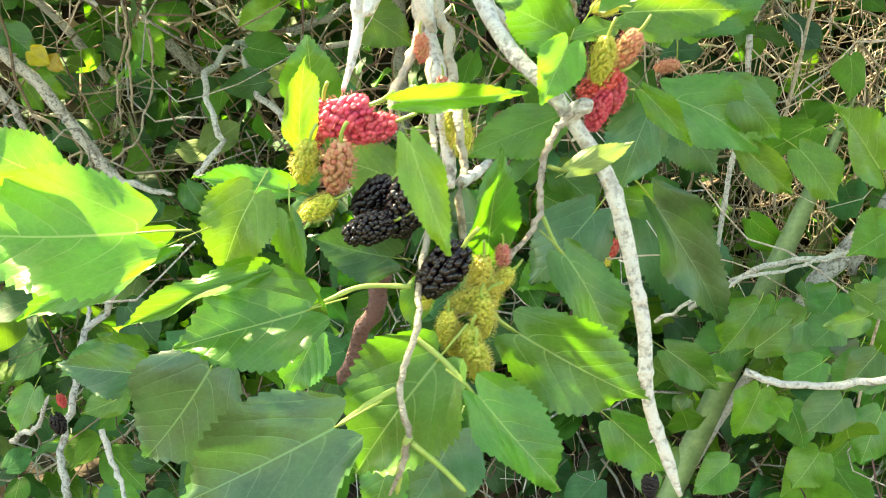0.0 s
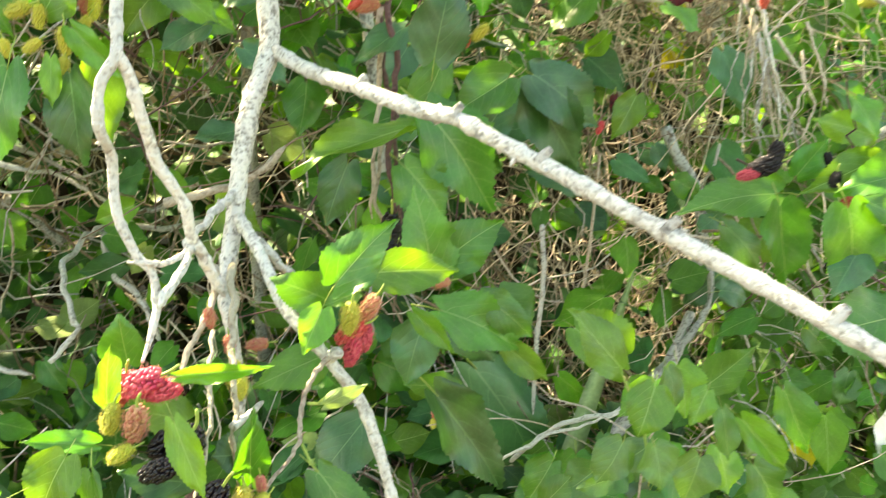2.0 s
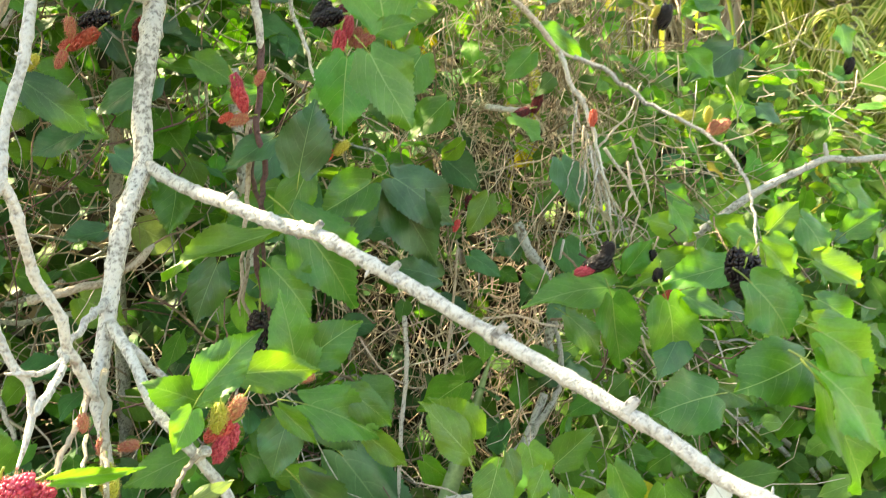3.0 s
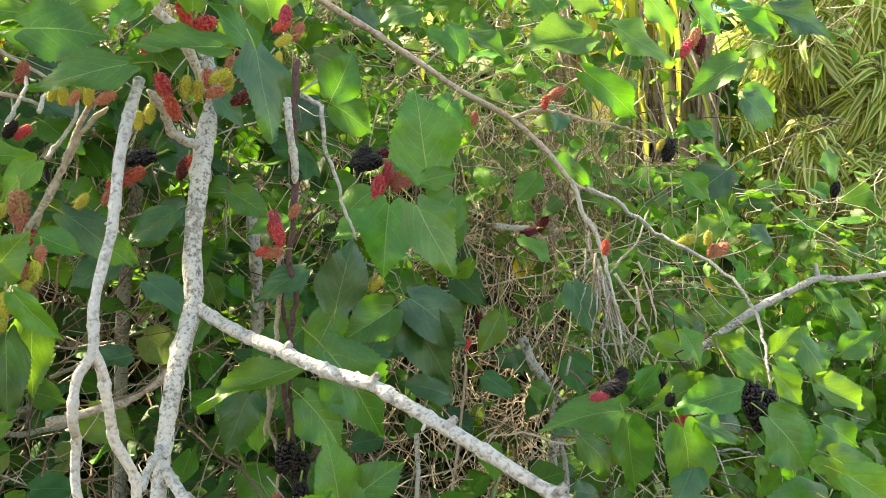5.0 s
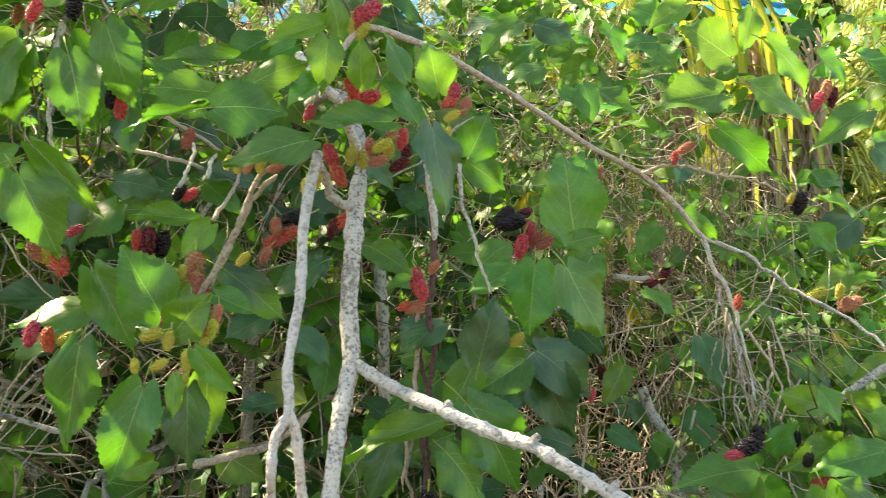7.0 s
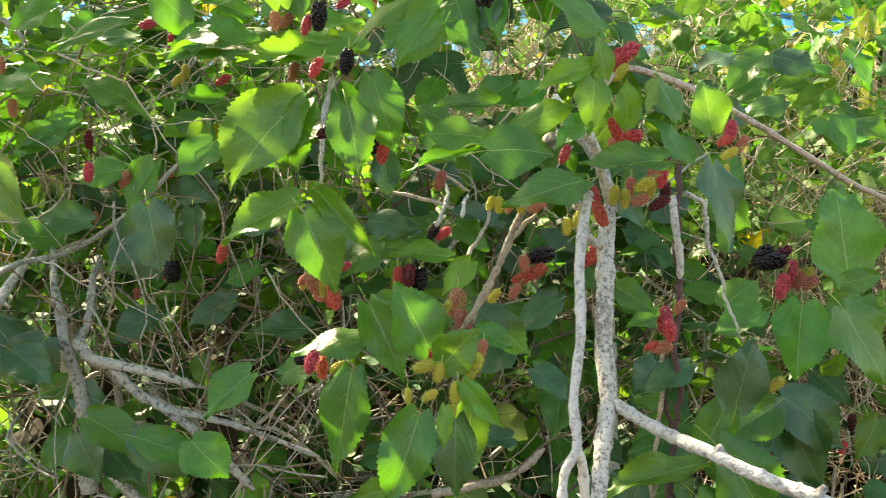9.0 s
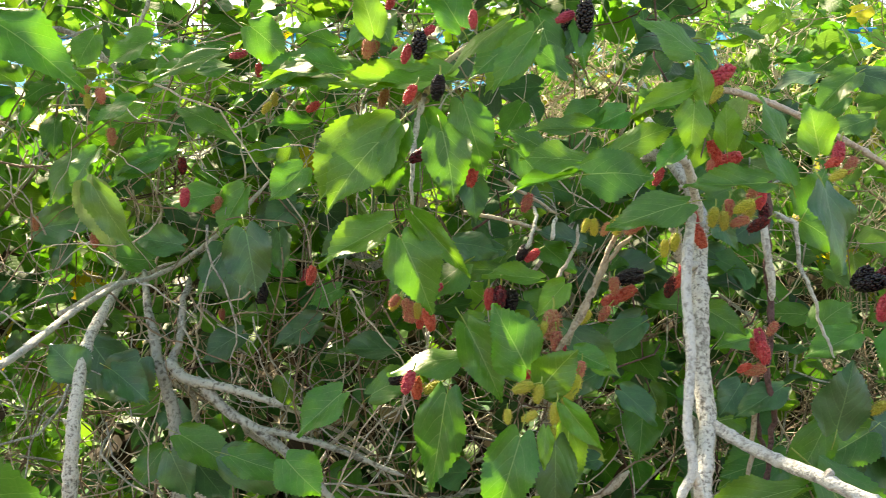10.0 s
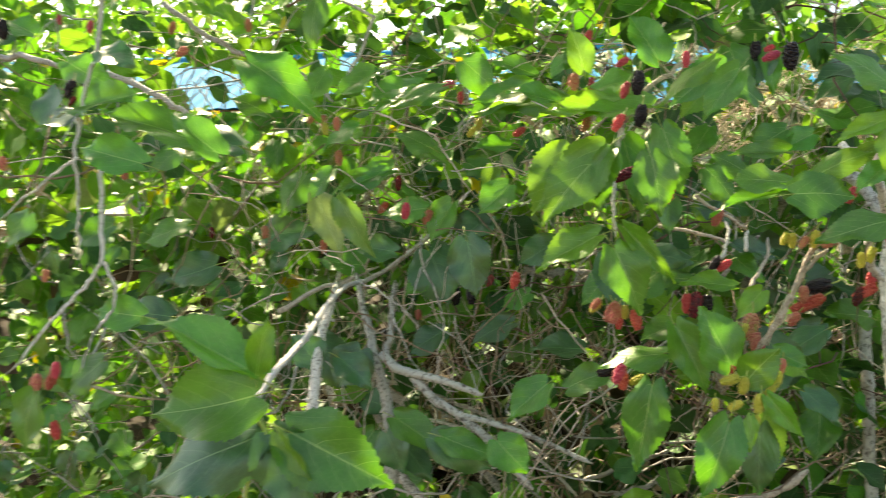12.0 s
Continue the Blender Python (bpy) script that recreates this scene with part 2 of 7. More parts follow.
def spline(pts, steps):
    """Points along a smooth curve through pts."""
    p = [np.array(q, dtype=float) for q in pts]
    p = [2 * p[0] - p[1]] + p + [2 * p[-1] - p[-2]]
    res = []
    for i in range(1, len(p) - 2):
        for j in range(steps):
            t = j / steps
            a, b, c, d = p[i - 1], p[i], p[i + 1], p[i + 2]
            res.append(0.5 * (2 * b + (c - a) * t + (2 * a - 5 * b + 4 * c - d) * t * t + (3 * b - a - 3 * c + d) * t ** 3))
    res.append(p[-2])
    return res


def tube(soup, line, radii, sides=6, mi=0, cap=True):
    """A tube round a line of points, with a radius at each."""
    n = len(line)
    verts, faces, uvs = [], [], []
    ref = np.array((0.31, 0.21, 0.93))
    along = 0.0
    for i in range(n):
        d = line[min(i + 1, n - 1)] - line[max(i - 1, 0)]
        d = d / (np.linalg.norm(d) + 1e-9)
        u = np.cross(d, ref)
        u /= np.linalg.norm(u) + 1e-9
        w = np.cross(d, u)
        if i:
            along += float(np.linalg.norm(line[i] - line[i - 1]))
        for k in range(sides):
            a = 2 * math.pi * k / sides
            verts.append(tuple(line[i] + radii[i] * (math.cos(a) * u + math.sin(a) * w)))
            uvs.append((k / sides, along))
    for i in range(n - 1):
        for k in range(sides):
            k2 = (k + 1) % sides
            faces.append((i * sides + k, i * sides + k2, (i + 1) * sides + k2, (i + 1) * sides + k))
    if cap:
        faces.append(tuple(range(sides))[::-1])
        faces.append(tuple((n - 1) * sides + k for k in range(sides)))
    soup.add(verts, faces, uvs, mi)


owner = None


def crooked(pts, steps):
    """Short straight runs with slight kinks between the points of a twig."""
    rng = random.Random(int(1e4 * abs(pts[0][0] + pts[-1][2])))
    res = []
    for a, b in zip(pts, pts[1:]):
        a, b = np.array(a), np.array(b)
        off = 0.038 * float(np.linalg.norm(b - a))
        for j in range(steps):
            kink = np.array([rng.uniform(-off, off) for _ in range(3)]) if j else 0.0
            res.append(a + (b - a) * j / steps + kink)
    res.append(np.array(pts[-1]))
    return res


def limb(name, pts, r0, r1, mat, label=""):
    """A tapering woody limb with knobbly nodes, under the present plant."""
    line = spline(pts, 12 if r0 > 0.003 else 7)
    if r0 < 0.0086 and name in ("twig", "branch", "hanging_twig"):
        line = crooked(pts, 5)
    n = len(line)
    seg = [0.0]
    for i in range(1, n):
        seg.append(seg[-1] + float(np.linalg.norm(line[i] - line[i - 1])))
    total = seg[-1]
    radii = []
    gap = 0.055 if r0 > 0.003 else 0.035
    for i in range(n):
        t = seg[i] / total
        r = r0 + (r1 - r0) * t ** (0.5 if r1 > 5 * r0 else 1.0)
        r *= 1 + 0.13 * noise.noise(Vector(line[i]) * 60) + 0.07 * noise.noise(Vector(line[i]) * 190)
        off = abs((seg[i] / gap + noise.noise(Vector(line[i]) * 5)) % 1.0 - 0.5)
        r *= 1 + 0.26 * max(0.0, 1 - off * 12)
        if r0 < 0.012:
            r *= min(1.0, 0.4 + 0.6 * (1 - t) / 0.06)
        radii.append(r)
        line[i] = line[i] + np.array(noise.noise_vector(Vector(line[i]) * 24)) * min(r0, 0.006) * 0.28
    s = Soup()
    tube(s, line, radii, 9 if r0 > 0.004 else 6)
    rng = random.Random(int(total * 1e5))
    if r0 > 0.003:
        for k in range(int(total / 0.06)):
            i = rng.randrange(1, n - 1)
            kk = rng.uniform(0.35, 1.0)
            d = np.array([rng.uniform(-1, 1) for _ in range(3)])
            d /= np.linalg.norm(d)
            a = line[i] + d * radii[i] * 0.6
            tube(s, [a, a + d * radii[i] * 0.8, a + d * radii[i] * 1.25], [radii[i] * 0.42 * kk, radii[i] * 0.36 * kk, radii[i] * 0.12 * kk], 5)
    return child(name, s.mesh(name, [mat]), owner, None, label)


def leaf_shape(soup, rng, rows=34, half=4, teeth=True, mi=0, place=None, stalk=True, stalk_mi=1):
    """A heart-shaped saw-edged leaf: length 1 along y, width 1 along x, faces +z."""
    fold, droop, curl = rng.uniform(0.0, 0.36), rng.uniform(-0.02, 0.34), rng.uniform(-0.2, 0.14)
    bend, ph, ph2 = rng.uniform(-0.13, 0.13), rng.uniform(0, 6), rng.uniform(0, 6)
    lean, wide, twist = rng.uniform(-0.05, 0.05), rng.uniform(1.6, 2.2), rng.uniform(-0.34, 0.34)
    lop = rng.uniform(-0.06, 0.06)
    verts, faces, uvs = [], [], []
    cols = 2 * half + 1
    for i in range(rows + 1):
        v = i / rows
        w = 0.5 * (0.58 + 0.42 * math.sin(0.5 * math.pi * v / 0.30)) if v < 0.30 else 0.5 * (1 - ((v - 0.30) / 0.70) ** wide)
        w = w * (1 - 0.26 * max(0.0, math.sin(math.pi * min(1.0, max(0.0, (v - 0.78) / 0.22))))) + 0.006 * (1 - v)
        tooth = [0.0, 0.0]
        if teeth and 0 < i < rows:
            tooth = [(0.027 if i % 2 else -0.024) * rng.uniform(0.3, 1.3) * (1 - 0.5 * v) for _ in (0, 1)]
        for k in range(cols):
            s = (k - half) / half
            ws = w * (1 + lop * (1 if s > 0 else -1)) + (tooth[0 if s < 0 else 1] if abs(s) > 0.99 else 0.0)
            x = ws * s
            back = 0.13 * math.sin(math.pi * min(1.0, abs(s) * 0.95)) * (1 - v) ** 5
            y = v - back + (0.014 * abs(s) ** 3 if teeth and i % 2 else 0.0)
            p = ph if s > 0 else ph2
            z = fold * abs(x) * (1 - 0.5 * abs(s)) - droop * v * v + curl * x * x * 2 + 0.065 * math.sin(p + 9 * v) * s * s + 0.016 * math.sin(p * 2 + 17 * v + 2 * s) * abs(s) + 0.014 * math.sin(ph * 3 + 6 * v - 3 * s) + twist * x * v
            verts.append((x + bend * v * v + lean * v, y, z))
            uvs.append((0.5 + 0.5 * s * min(1.0, w * 2), v))
    for i in range(rows):
        for k in range(cols - 1):
            a = i * cols + k
            faces.append((a, a + 1, a + cols + 1, a + cols))
    if place is not None:
        verts = [tuple(place @ Vector(q)) for q in verts]
    soup.add(verts, faces, uvs, mi)
    if stalk:
        ps = [np.array(q) for q in ((0, 0.02, 0.0), (0.01, -0.14, -0.012), (0.02, -0.30, -0.06))]
        if place is not None:
            ps = [np.array(place @ Vector(q)) for q in ps]
        r = 0.0095 if place is None else 0.0095 * place.to_scale().y
        tube(soup, ps, [r * 0.8, r, r * 1.1], 5, stalk_mi)


LEAF_SHAPES = {}
for key, m in LEAF.items():
    LEAF_SHAPES[key] = []
    for k in range(11):
        s = Soup()
        leaf_shape(s, random.Random(100 + k), stalk=True)
        LEAF_SHAPES[key].append(s.mesh("leaf", [m, green_stalk]))
leaf_count = 0


def leaf_pose(base, tip, wide, roll, face=(0.0, -0.86, 0.5)):
    b, t = Vector(base), Vector(tip)
    y = t - b
    size = y.length
    y.normalize()
    z = Vector(face)
    z = (z - y * z.dot(y))
    if z.length < 0.15:
        z = Vector((0.3, -0.3, 0.9)) - y * Vector((0.3, -0.3, 0.9)).dot(y)
    z.normalize()
    z = Matrix.Rotation(radians(roll), 3, y) @ z
    x = y.cross(z)
    m = Matrix((x, y, z)).transposed().to_4x4()
    return Matrix.Translation(b) @ m @ Matrix.Diagonal((size * wide * 1.12, size, size, 1))


def leaf(base, tip, wide, kind, roll):
    """One leaf of the present plant, from its stalk to its tip."""
    global leaf_count
    leaf_count += 1
    shape = LEAF_SHAPES[kind][leaf_count % 11]
    names = {"y": "yellow-green leaf in the young and sunlit tone", "p": "curled leaf showing its pale back", "g": "yellowed leaf", "w": "bleached papery dead leaf", "v": "small light green climbing leaf"}
    return child("leaf", shape, owner, leaf_pose(base, tip, wide, roll + ((leaf_count * 37) % 31 - 15)), names.get(kind, ""))


def drupe(soup, c, r, mi):
    """A small bead of a fruit."""
    verts, faces, uvs = [tuple(c + np.array((0, 0, r)))], [], [(0, 1)]
    for j in (1, 2, 3):
        a = math.pi * j / 4
        for k in range(6):
            b = 2 * math.pi * (k + 0.5 * j) / 6
            verts.append(tuple(c + r * np.array((math.sin(a) * math.cos(b), math.sin(a) * math.sin(b), math.cos(a)))))
            uvs.append((k / 6, j / 4))
    verts.append(tuple(c - np.array((0, 0, r))))
    uvs.append((0, 0))
    for k in range(6):
        k2 = (k + 1) % 6
        faces.append((0, 1 + k, 1 + k2))
        for j in (0, 1):
            a, b = 1 + 6 * j + k, 1 + 6 * j + k2
            faces.append((a, a + 6, b + 6, b))
        faces.append((13 + k, 19, 13 + k2))
    soup.add(verts, faces, uvs, mi)


def fruit_shape(mat, hair, seed, fat, hairs, swell):
    """A mulberry: beads packed on a long egg that hangs from z = 0 to -1."""
    rng = random.Random(seed)
    s = Soup()
    rings = round(8.1 / swell)
    for j in range(rings + 1):
        t = j / rings
        rad = fat * math.sin(math.pi * (0.08 + 0.84 * t)) ** 0.55 * (1.0 - 0.18 * t)
        n = max(1, int(round(2 * math.pi * rad / (0.19 * swell)))) if 0 < j < rings else 4
        for k in range(n):
            a = 2 * math.pi * (k + 0.5 * (j % 2)) / n + rng.uniform(-0.24, 0.24)
            rr = rad * rng.uniform(0.94, 1.05)
            c = np.array((rr * math.cos(a), rr * math.sin(a), -0.06 - 0.88 * t + rng.uniform(-0.032, 0.032)))
            drupe(s, c, 0.102 * swell * rng.uniform(0.85, 1.15), 0)
            for h in range(hairs):
                d = np.array((math.cos(a), math.sin(a), -0.1)) + np.array([rng.uniform(-0.55, 0.55) for _ in range(3)])
                d /= np.linalg.norm(d)
                e = c + d * 0.08
                tube(s, [e, e + d * rng.uniform(0.03, 0.09)], [0.006, 0.002], 3, 1, False)
    core = [np.array((0, 0, -0.03)), np.array((0, 0, -0.3)), np.array((0, 0, -0.75)), np.array((0, 0, -0.97))]
    tube(s, core, [fat * 0.4, fat * 0.75, fat * 0.65, fat * 0.2], 8, 0)
    return s.mesh("mulberry", [mat, hair])


FRUIT = {
    "black": [fruit_shape(fruit_black, hair_red, k, 0.26, 0, 0.62) for k in (1, 2)],
    "dark": [fruit_shape(fruit_dark, hair_red, k, 0.22, 0, 0.60) for k in (3, 4)],
    "red": [fruit_shape(fruit_red, hair_red, k, 0.22, 1, 0.56) for k in (5, 6)],
    "pink": [fruit_shape(fruit_pink, hair_red, k, 0.215, 2, 0.52) for k in (7, 8)],
    "green": [fruit_shape(fruit_green, hair_green, k, 0.205, 3, 0.50) for k in (9, 10)],
}
FRUIT_SAYS = {"black": "ripe black mulberry", "dark": "dark red, nearly ripe mulberry", "red": "glossy red mulberry", "pink": "pinkish half-ripe mulberry with short hairs", "green": "unripe yellow-green hairy mulberry"}
s = Soup()
tube(s, spline([(0, 0, -0.05), (0.03, 0.02, 0.15), (-0.02, 0.05, 0.36)], 3), [0.035] * 7, 5)
STALK = s.mesh("stalk", [green_stalk])
fruit_count = 0


def fruit(centre, kind, size, turn):
    """One fruit with its stalk, hanging with a lean of turn degrees."""
    global fruit_count
    fruit_count += 1
    m = pose(0, 0, 0, 12, turn, 0) @ pose(0, 0, 0, 0, 0, fruit_count * 47)
    m = Matrix.Translation(Vector(centre)) @ m @ Matrix.Diagonal((size, size, size, 1)) @ Matrix.Translation((0, 0, 0.5))
    ob = child("mulberry", FRUIT[kind][fruit_count % 2], owner, m, FRUIT_SAYS[kind])
    st = new("stalk", STALK)
    st.parent = ob
    return ob


def worn_edge(x, y, z, box, ragged):
    """Makes the sides and the back of a mass of growth uneven."""
    if not ragged:
        return False
    n = 0.5 + 0.5 * noise.noise(Vector((x, y, z)) * 1.6) + 0.25 * noise.noise(Vector((x, y, z)) * 4.5)
    return min(x - box[0][0], box[0][1] - x, box[1][1] - y) < ragged * (n + 0.35 * z - 0.3)


def clump(x, y, z):
    return noise.noise(Vector((x * 6.5, y * 6.5, z * 6.5))) > -0.02


def scatter_leaves(soup, rng, count, box, top, sizes, kinds, rows=6, half=2, keep=None, up=0.5, stalk=False, ragged=0.0):
    """Loose leaves through a box of the world; top(x, y): the foliage's height there; kinds: chances of each material."""
    made = 0
    while made < count:
        x, y = rng.uniform(*box[0]), rng.uniform(*box[1])
        z = rng.uniform(*box[2])
        if z > top(x, y) or worn_edge(x, y, z, box, ragged) or (keep and not keep(x, y, z)):
            continue
        made += 1
        a = rng.uniform(0, 2 * math.pi)
        d = Vector((math.cos(a), math.sin(a) * 0.6 - 0.25, rng.uniform(-1.1, 0.25))).normalized()
        size = rng.uniform(*sizes)
        f = Vector((rng.uniform(-0.7, 0.7), rng.uniform(-1.1, 0.2), rng.uniform(up - 0.4, up + 0.7)))
        m = leaf_pose((x, y, z), Vector((x, y, z)) + d * size, rng.uniform(0.55, 0.85), rng.uniform(-25, 25), f)
        leaf_shape(soup, rng, rows, half, False, rng.choices(range(len(kinds)), kinds)[0], m, stalk, 0)


def scatter_twigs(soup, rng, count, box, top, length, radius, droop=0.5, mats=1, sides=4, keep=None, crook=0.36, ragged=0.0):
    """A tangle of thin curving twigs through a box of the world."""
    made = 0
    while made < count:
        p = np.array([rng.uniform(*b) for b in box])
        if p[2] > top(p[0], p[1]) or worn_edge(p[0], p[1], p[2], box, ragged) or (keep and not keep(*p)):
            continue
        made += 1
        d = np.array((rng.gauss(0, 0.6), rng.gauss(0, 0.4), rng.gauss(-droop, 0.6)))
        d /= np.linalg.norm(d)
        ln, n = rng.uniform(*length), 9
        line = [p]
        for _ in range(n):
            d = d + np.array((rng.gauss(0, crook), rng.gauss(0, crook), rng.gauss(-0.05, crook)))
            d /= np.linalg.norm(d)
            line.append(line[-1] + d * ln / n)
        r = rng.uniform(*radius)
        tube(soup, line, [r * (1 - 0.55 * i / n) for i in range(n + 1)], sides, rng.randrange(mats))


def slab(soup, lo, hi, mi=0):
    """A closed box from corner to corner."""
    (a, b, c), (d, e, f) = lo, hi
    v = [(a, b, c), (d, b, c), (d, e, c), (a, e, c), (a, b, f), (d, b, f), (d, e, f), (a, e, f)]
    q = [(3, 2, 1, 0), (4, 5, 6, 7), (0, 1, 5, 4), (1, 2, 6, 5), (2, 3, 7, 6), (3, 0, 4, 7)]
    soup.add(v, q, [(p[0] + p[1], p[2]) for p in v], mi)


# ---- ground and the building behind ----
s = Soup()
edge = [-400, -60, -14, -7] + [-5 + 0.25 * i for i in range(41)] + [7, 14, 60, 400]
k = len(edge)
gv = []
for y in edge:
    for x in edge:
        gv.append((x, y + 1.5, 0.05 * noise.noise(Vector((x * 1.3, y * 1.3, 0))) + 0.02 * noise.noise(Vector((x * 5, y * 5, 3))) if abs(x) < 6 and abs(y) < 6 else 0.0))
s.add(gv, [(j * k + i, j * k + i + 1, (j + 1) * k + i + 1, (j + 1) * k + i) for j in range(k - 1) for i in range(k - 1)], [(q[0], q[1]) for q in gv])
tagged(new("ground", s.mesh("ground", [soil])), "bare brown soil under the bushes with scattered litter", "ground", "", "structure")

house = thing("outbuilding", (0, 6.9, 0), "low outbuilding with a tan wall and a blue sheet roof", "building")
s = Soup()
slab(s, (-9.5, 6.5, -0.1), (12.0, 6.7, 3.30))
slab(s, (-9.5, 8.5, -0.1), (12.0, 8.7, 3.30))
slab(s, (-9.5, 6.7, -0.1), (-9.3, 8.5, 3.30))
slab(s, (11.8, 6.7, -0.1), (12.0, 8.5, 3.30))
child("wall", s.mesh("wall", [tan_wall], False), house, None, "rough tan plastered wall")
s = Soup()
wave = [(i * 1.2 / 48, 0.006 * math.sin(i * math.pi / 3)) for i in range(49)]
sheet = [(x, y, z + h) for y, z in ((-1.3, -0.86), (0.0, 0.0)) for x, h in wave] + [(x, y, z + h - 0.006) for y, z in ((-1.3, -0.86), (0.0, 0.0)) for x, h in wave]
faces = [(i, i + 1, 49 + i + 1, 49 + i) for i in range(48)] + [(98 + i + 1, 98 + i, 147 + i, 147 + i + 1) for i in range(48)] + [(i + 1, i, 98 + i, 98 + i + 1) for i in range(48)]
s.add(sheet, faces, [(q[0], q[1]) for q in sheet])
PANEL = s.mesh("roof_panel", [blue_paint], False)
for i in range(19):
    child("roof_panel", PANEL, house, Matrix.Translation((-9.8 + 1.17 * i, 7.6, 4.12 + 0.004 * (i % 2))))
    child("roof_panel", PANEL, house, Matrix.Translation((-8.6 + 1.17 * i, 7.6, 4.12 + 0.004 * (i % 2))) @ pose(0, 0, 0, 0, 0, 180))
s = Soup()
tube(s, [np.array((-9.9, 7.6, 4.11)), np.array((12.4, 7.6, 4.11))], [0.05, 0.05], 8)
child("ridge_cap", s.mesh("ridge_cap", [blue_paint]), house)


def far_tree(x, y, high, seed):
    """A broad tree behind the building: trunk, limbs and a clumped crown."""
    r = random.Random(seed)
    tree = thing("tree", (x, y, 0), "tall sunlit yellow-green tree behind the building", "tree", "", "trees behind the building")
    s = Soup()
    tube(s, spline([(x, y, -0.1), (x + 0.1, y, 0.3 * high), (x - 0.1, y, 0.75 * high)], 5), [0.19 - 0.013 * i for i in range(11)], 8)
    child("trunk", s.mesh("trunk", [grey_bark]), tree)
    clumps = []
    for i in range(16):
        a, d, z = 2.4 * i, r.uniform(0.5, 2.2), r.uniform(0.36, 0.95) * high
        c = np.array((x + d * math.cos(a), y + 0.6 * d * math.sin(a), z))
        s = Soup()
        tube(s, spline([(x, y, 0.6 * z), (0.5 * (x + c[0]), 0.5 * (y + c[1]), 0.85 * z), tuple(c)], 4), [0.06 - 0.005 * k for k in range(9)], 6)
        child("limb", s.mesh("limb", [grey_bark]), tree)
        clumps.append(c)
    s = Soup()
    for i in range(1500):
        c = r.choice(clumps)
        b = Vector((r.gauss(c[0], 0.55), r.gauss(c[1], 0.4), r.gauss(c[2], 0.45)))
        d = Vector((r.uniform(-1, 1), r.uniform(-0.6, 0.2), r.uniform(-1, 0.2))).normalized()
        m = leaf_pose(b, b + d * r.uniform(0.14, 0.24), 0.7, r.uniform(-30, 30), (r.uniform(-0.6, 0.6), r.uniform(-0.8, 0.4), r.uniform(0.2, 1)))
        leaf_shape(s, r, 3, 1, False, 0 if r.random() < 0.8 else 1, m, False)
    child("crown", s.mesh("crown", [leaf_young_lit_many, leaf_mid_many]), tree, None, "leafy crown with gaps", "stuff")


for i, (x, y, h) in enumerate(((-11.5, 11.5, 6.6), (-8.2, 12.2, 7.1), (-5.4, 11.3, 6.5), (-2.3, 12.0, 7.0), (0.8, 11.4, 6.4), (3.9, 12.1, 6.9), (7.4, 11.6, 6.6), (10.8, 12.3, 7.0))):
    far_tree(x, y, h, 50 + i)


# ---- the mulberry bush: limbs, leaves and fruit ----
bush = thing("mulberry_bush", (-0.08, 1.88, 0), "fruiting mulberry bush with pale bark and saw-edged green leaves", "bush", "", "mulberry bushes")
back_bush = thing("mulberry_bush", (-0.95, 1.45, 0), "second mulberry bush, shaded and tangled, with scattered red fruit", "bush", "", "mulberry bushes")
vines = thing("climbing_vine", (1.4, 1.9, 0), "tangle of dry stems and small green climbing leaves", "vine")
owner = bush
# main limbs, pale lichened bark
limb("stem", [(-0.020, 0.500, 1.164), (-0.020, 0.510, 1.188), (-0.022, 0.520, 1.214), (-0.024, 0.535, 1.233), (-0.029, 0.555, 1.252), (-0.025, 0.595, 1.268), (-0.017, 0.635, 1.308), (-0.009, 0.655, 1.349), (0.004, 0.690, 1.398), (0.024, 0.742, 1.447), (0.027, 0.775, 1.505), (0.040, 0.820, 1.577), (0.051, 0.862, 1.630), (0.066, 0.900, 1.691)], 0.0022, 0.0135, mottled_bark)
limb("main_branch", [(0.061, 0.890, 1.675), (0.071, 0.920, 1.712), (0.055, 1.100, 1.820), (0.020, 1.450, 1.780), (-0.050, 1.750, 1.350), (-0.080, 1.850, 0.700), (-0.080, 1.880, -0.050)], 0.0085, 0.0220, grey_bark)
limb("side_branch", [(0.030, 0.735, 1.444), (0.061, 0.685, 1.424), (0.102, 0.610, 1.408), (0.140, 0.575, 1.392), (0.172, 0.540, 1.383), (0.202, 0.510, 1.365), (0.227, 0.477, 1.350), (0.255, 0.430, 1.332), (0.285, 0.383, 1.310), (0.312, 0.340, 1.294), (0.347, 0.289, 1.271), (0.368, 0.255, 1.255), (0.387, 0.235, 1.239), (0.409, 0.190, 1.230), (0.432, 0.110, 1.221)], 0.0074, 0.0055, bark)
for x, y, z in ((0.102, 0.61, 1.412), (0.172, 0.54, 1.388), (0.227, 0.477, 1.356), (0.285, 0.383, 1.316), (0.347, 0.289, 1.277)):
    limb("spur", [(x - 0.004, y, z - 0.004), (x + 0.001, y - 0.001, z + 0.003), (x + 0.005, y - 0.003, z + 0.007)], 0.0054, 0.0034, grey_bark)
limb("shoot", [(-0.027, 0.610, 1.674), (-0.043, 0.575, 1.619), (-0.053, 0.530, 1.550), (-0.057, 0.515, 1.527), (-0.069, 0.485, 1.481), (-0.071, 0.467, 1.448), (-0.082, 0.460, 1.429), (-0.085, 0.455, 1.401), (-0.084, 0.475, 1.379), (-0.086, 0.475, 1.353), (-0.084, 0.470, 1.333), (-0.076, 0.468, 1.309), (-0.067, 0.465, 1.297), (-0.065, 0.460, 1.275), (-0.069, 0.445, 1.259), (-0.074, 0.428, 1.243)], 0.0054, 0.0030, bark)
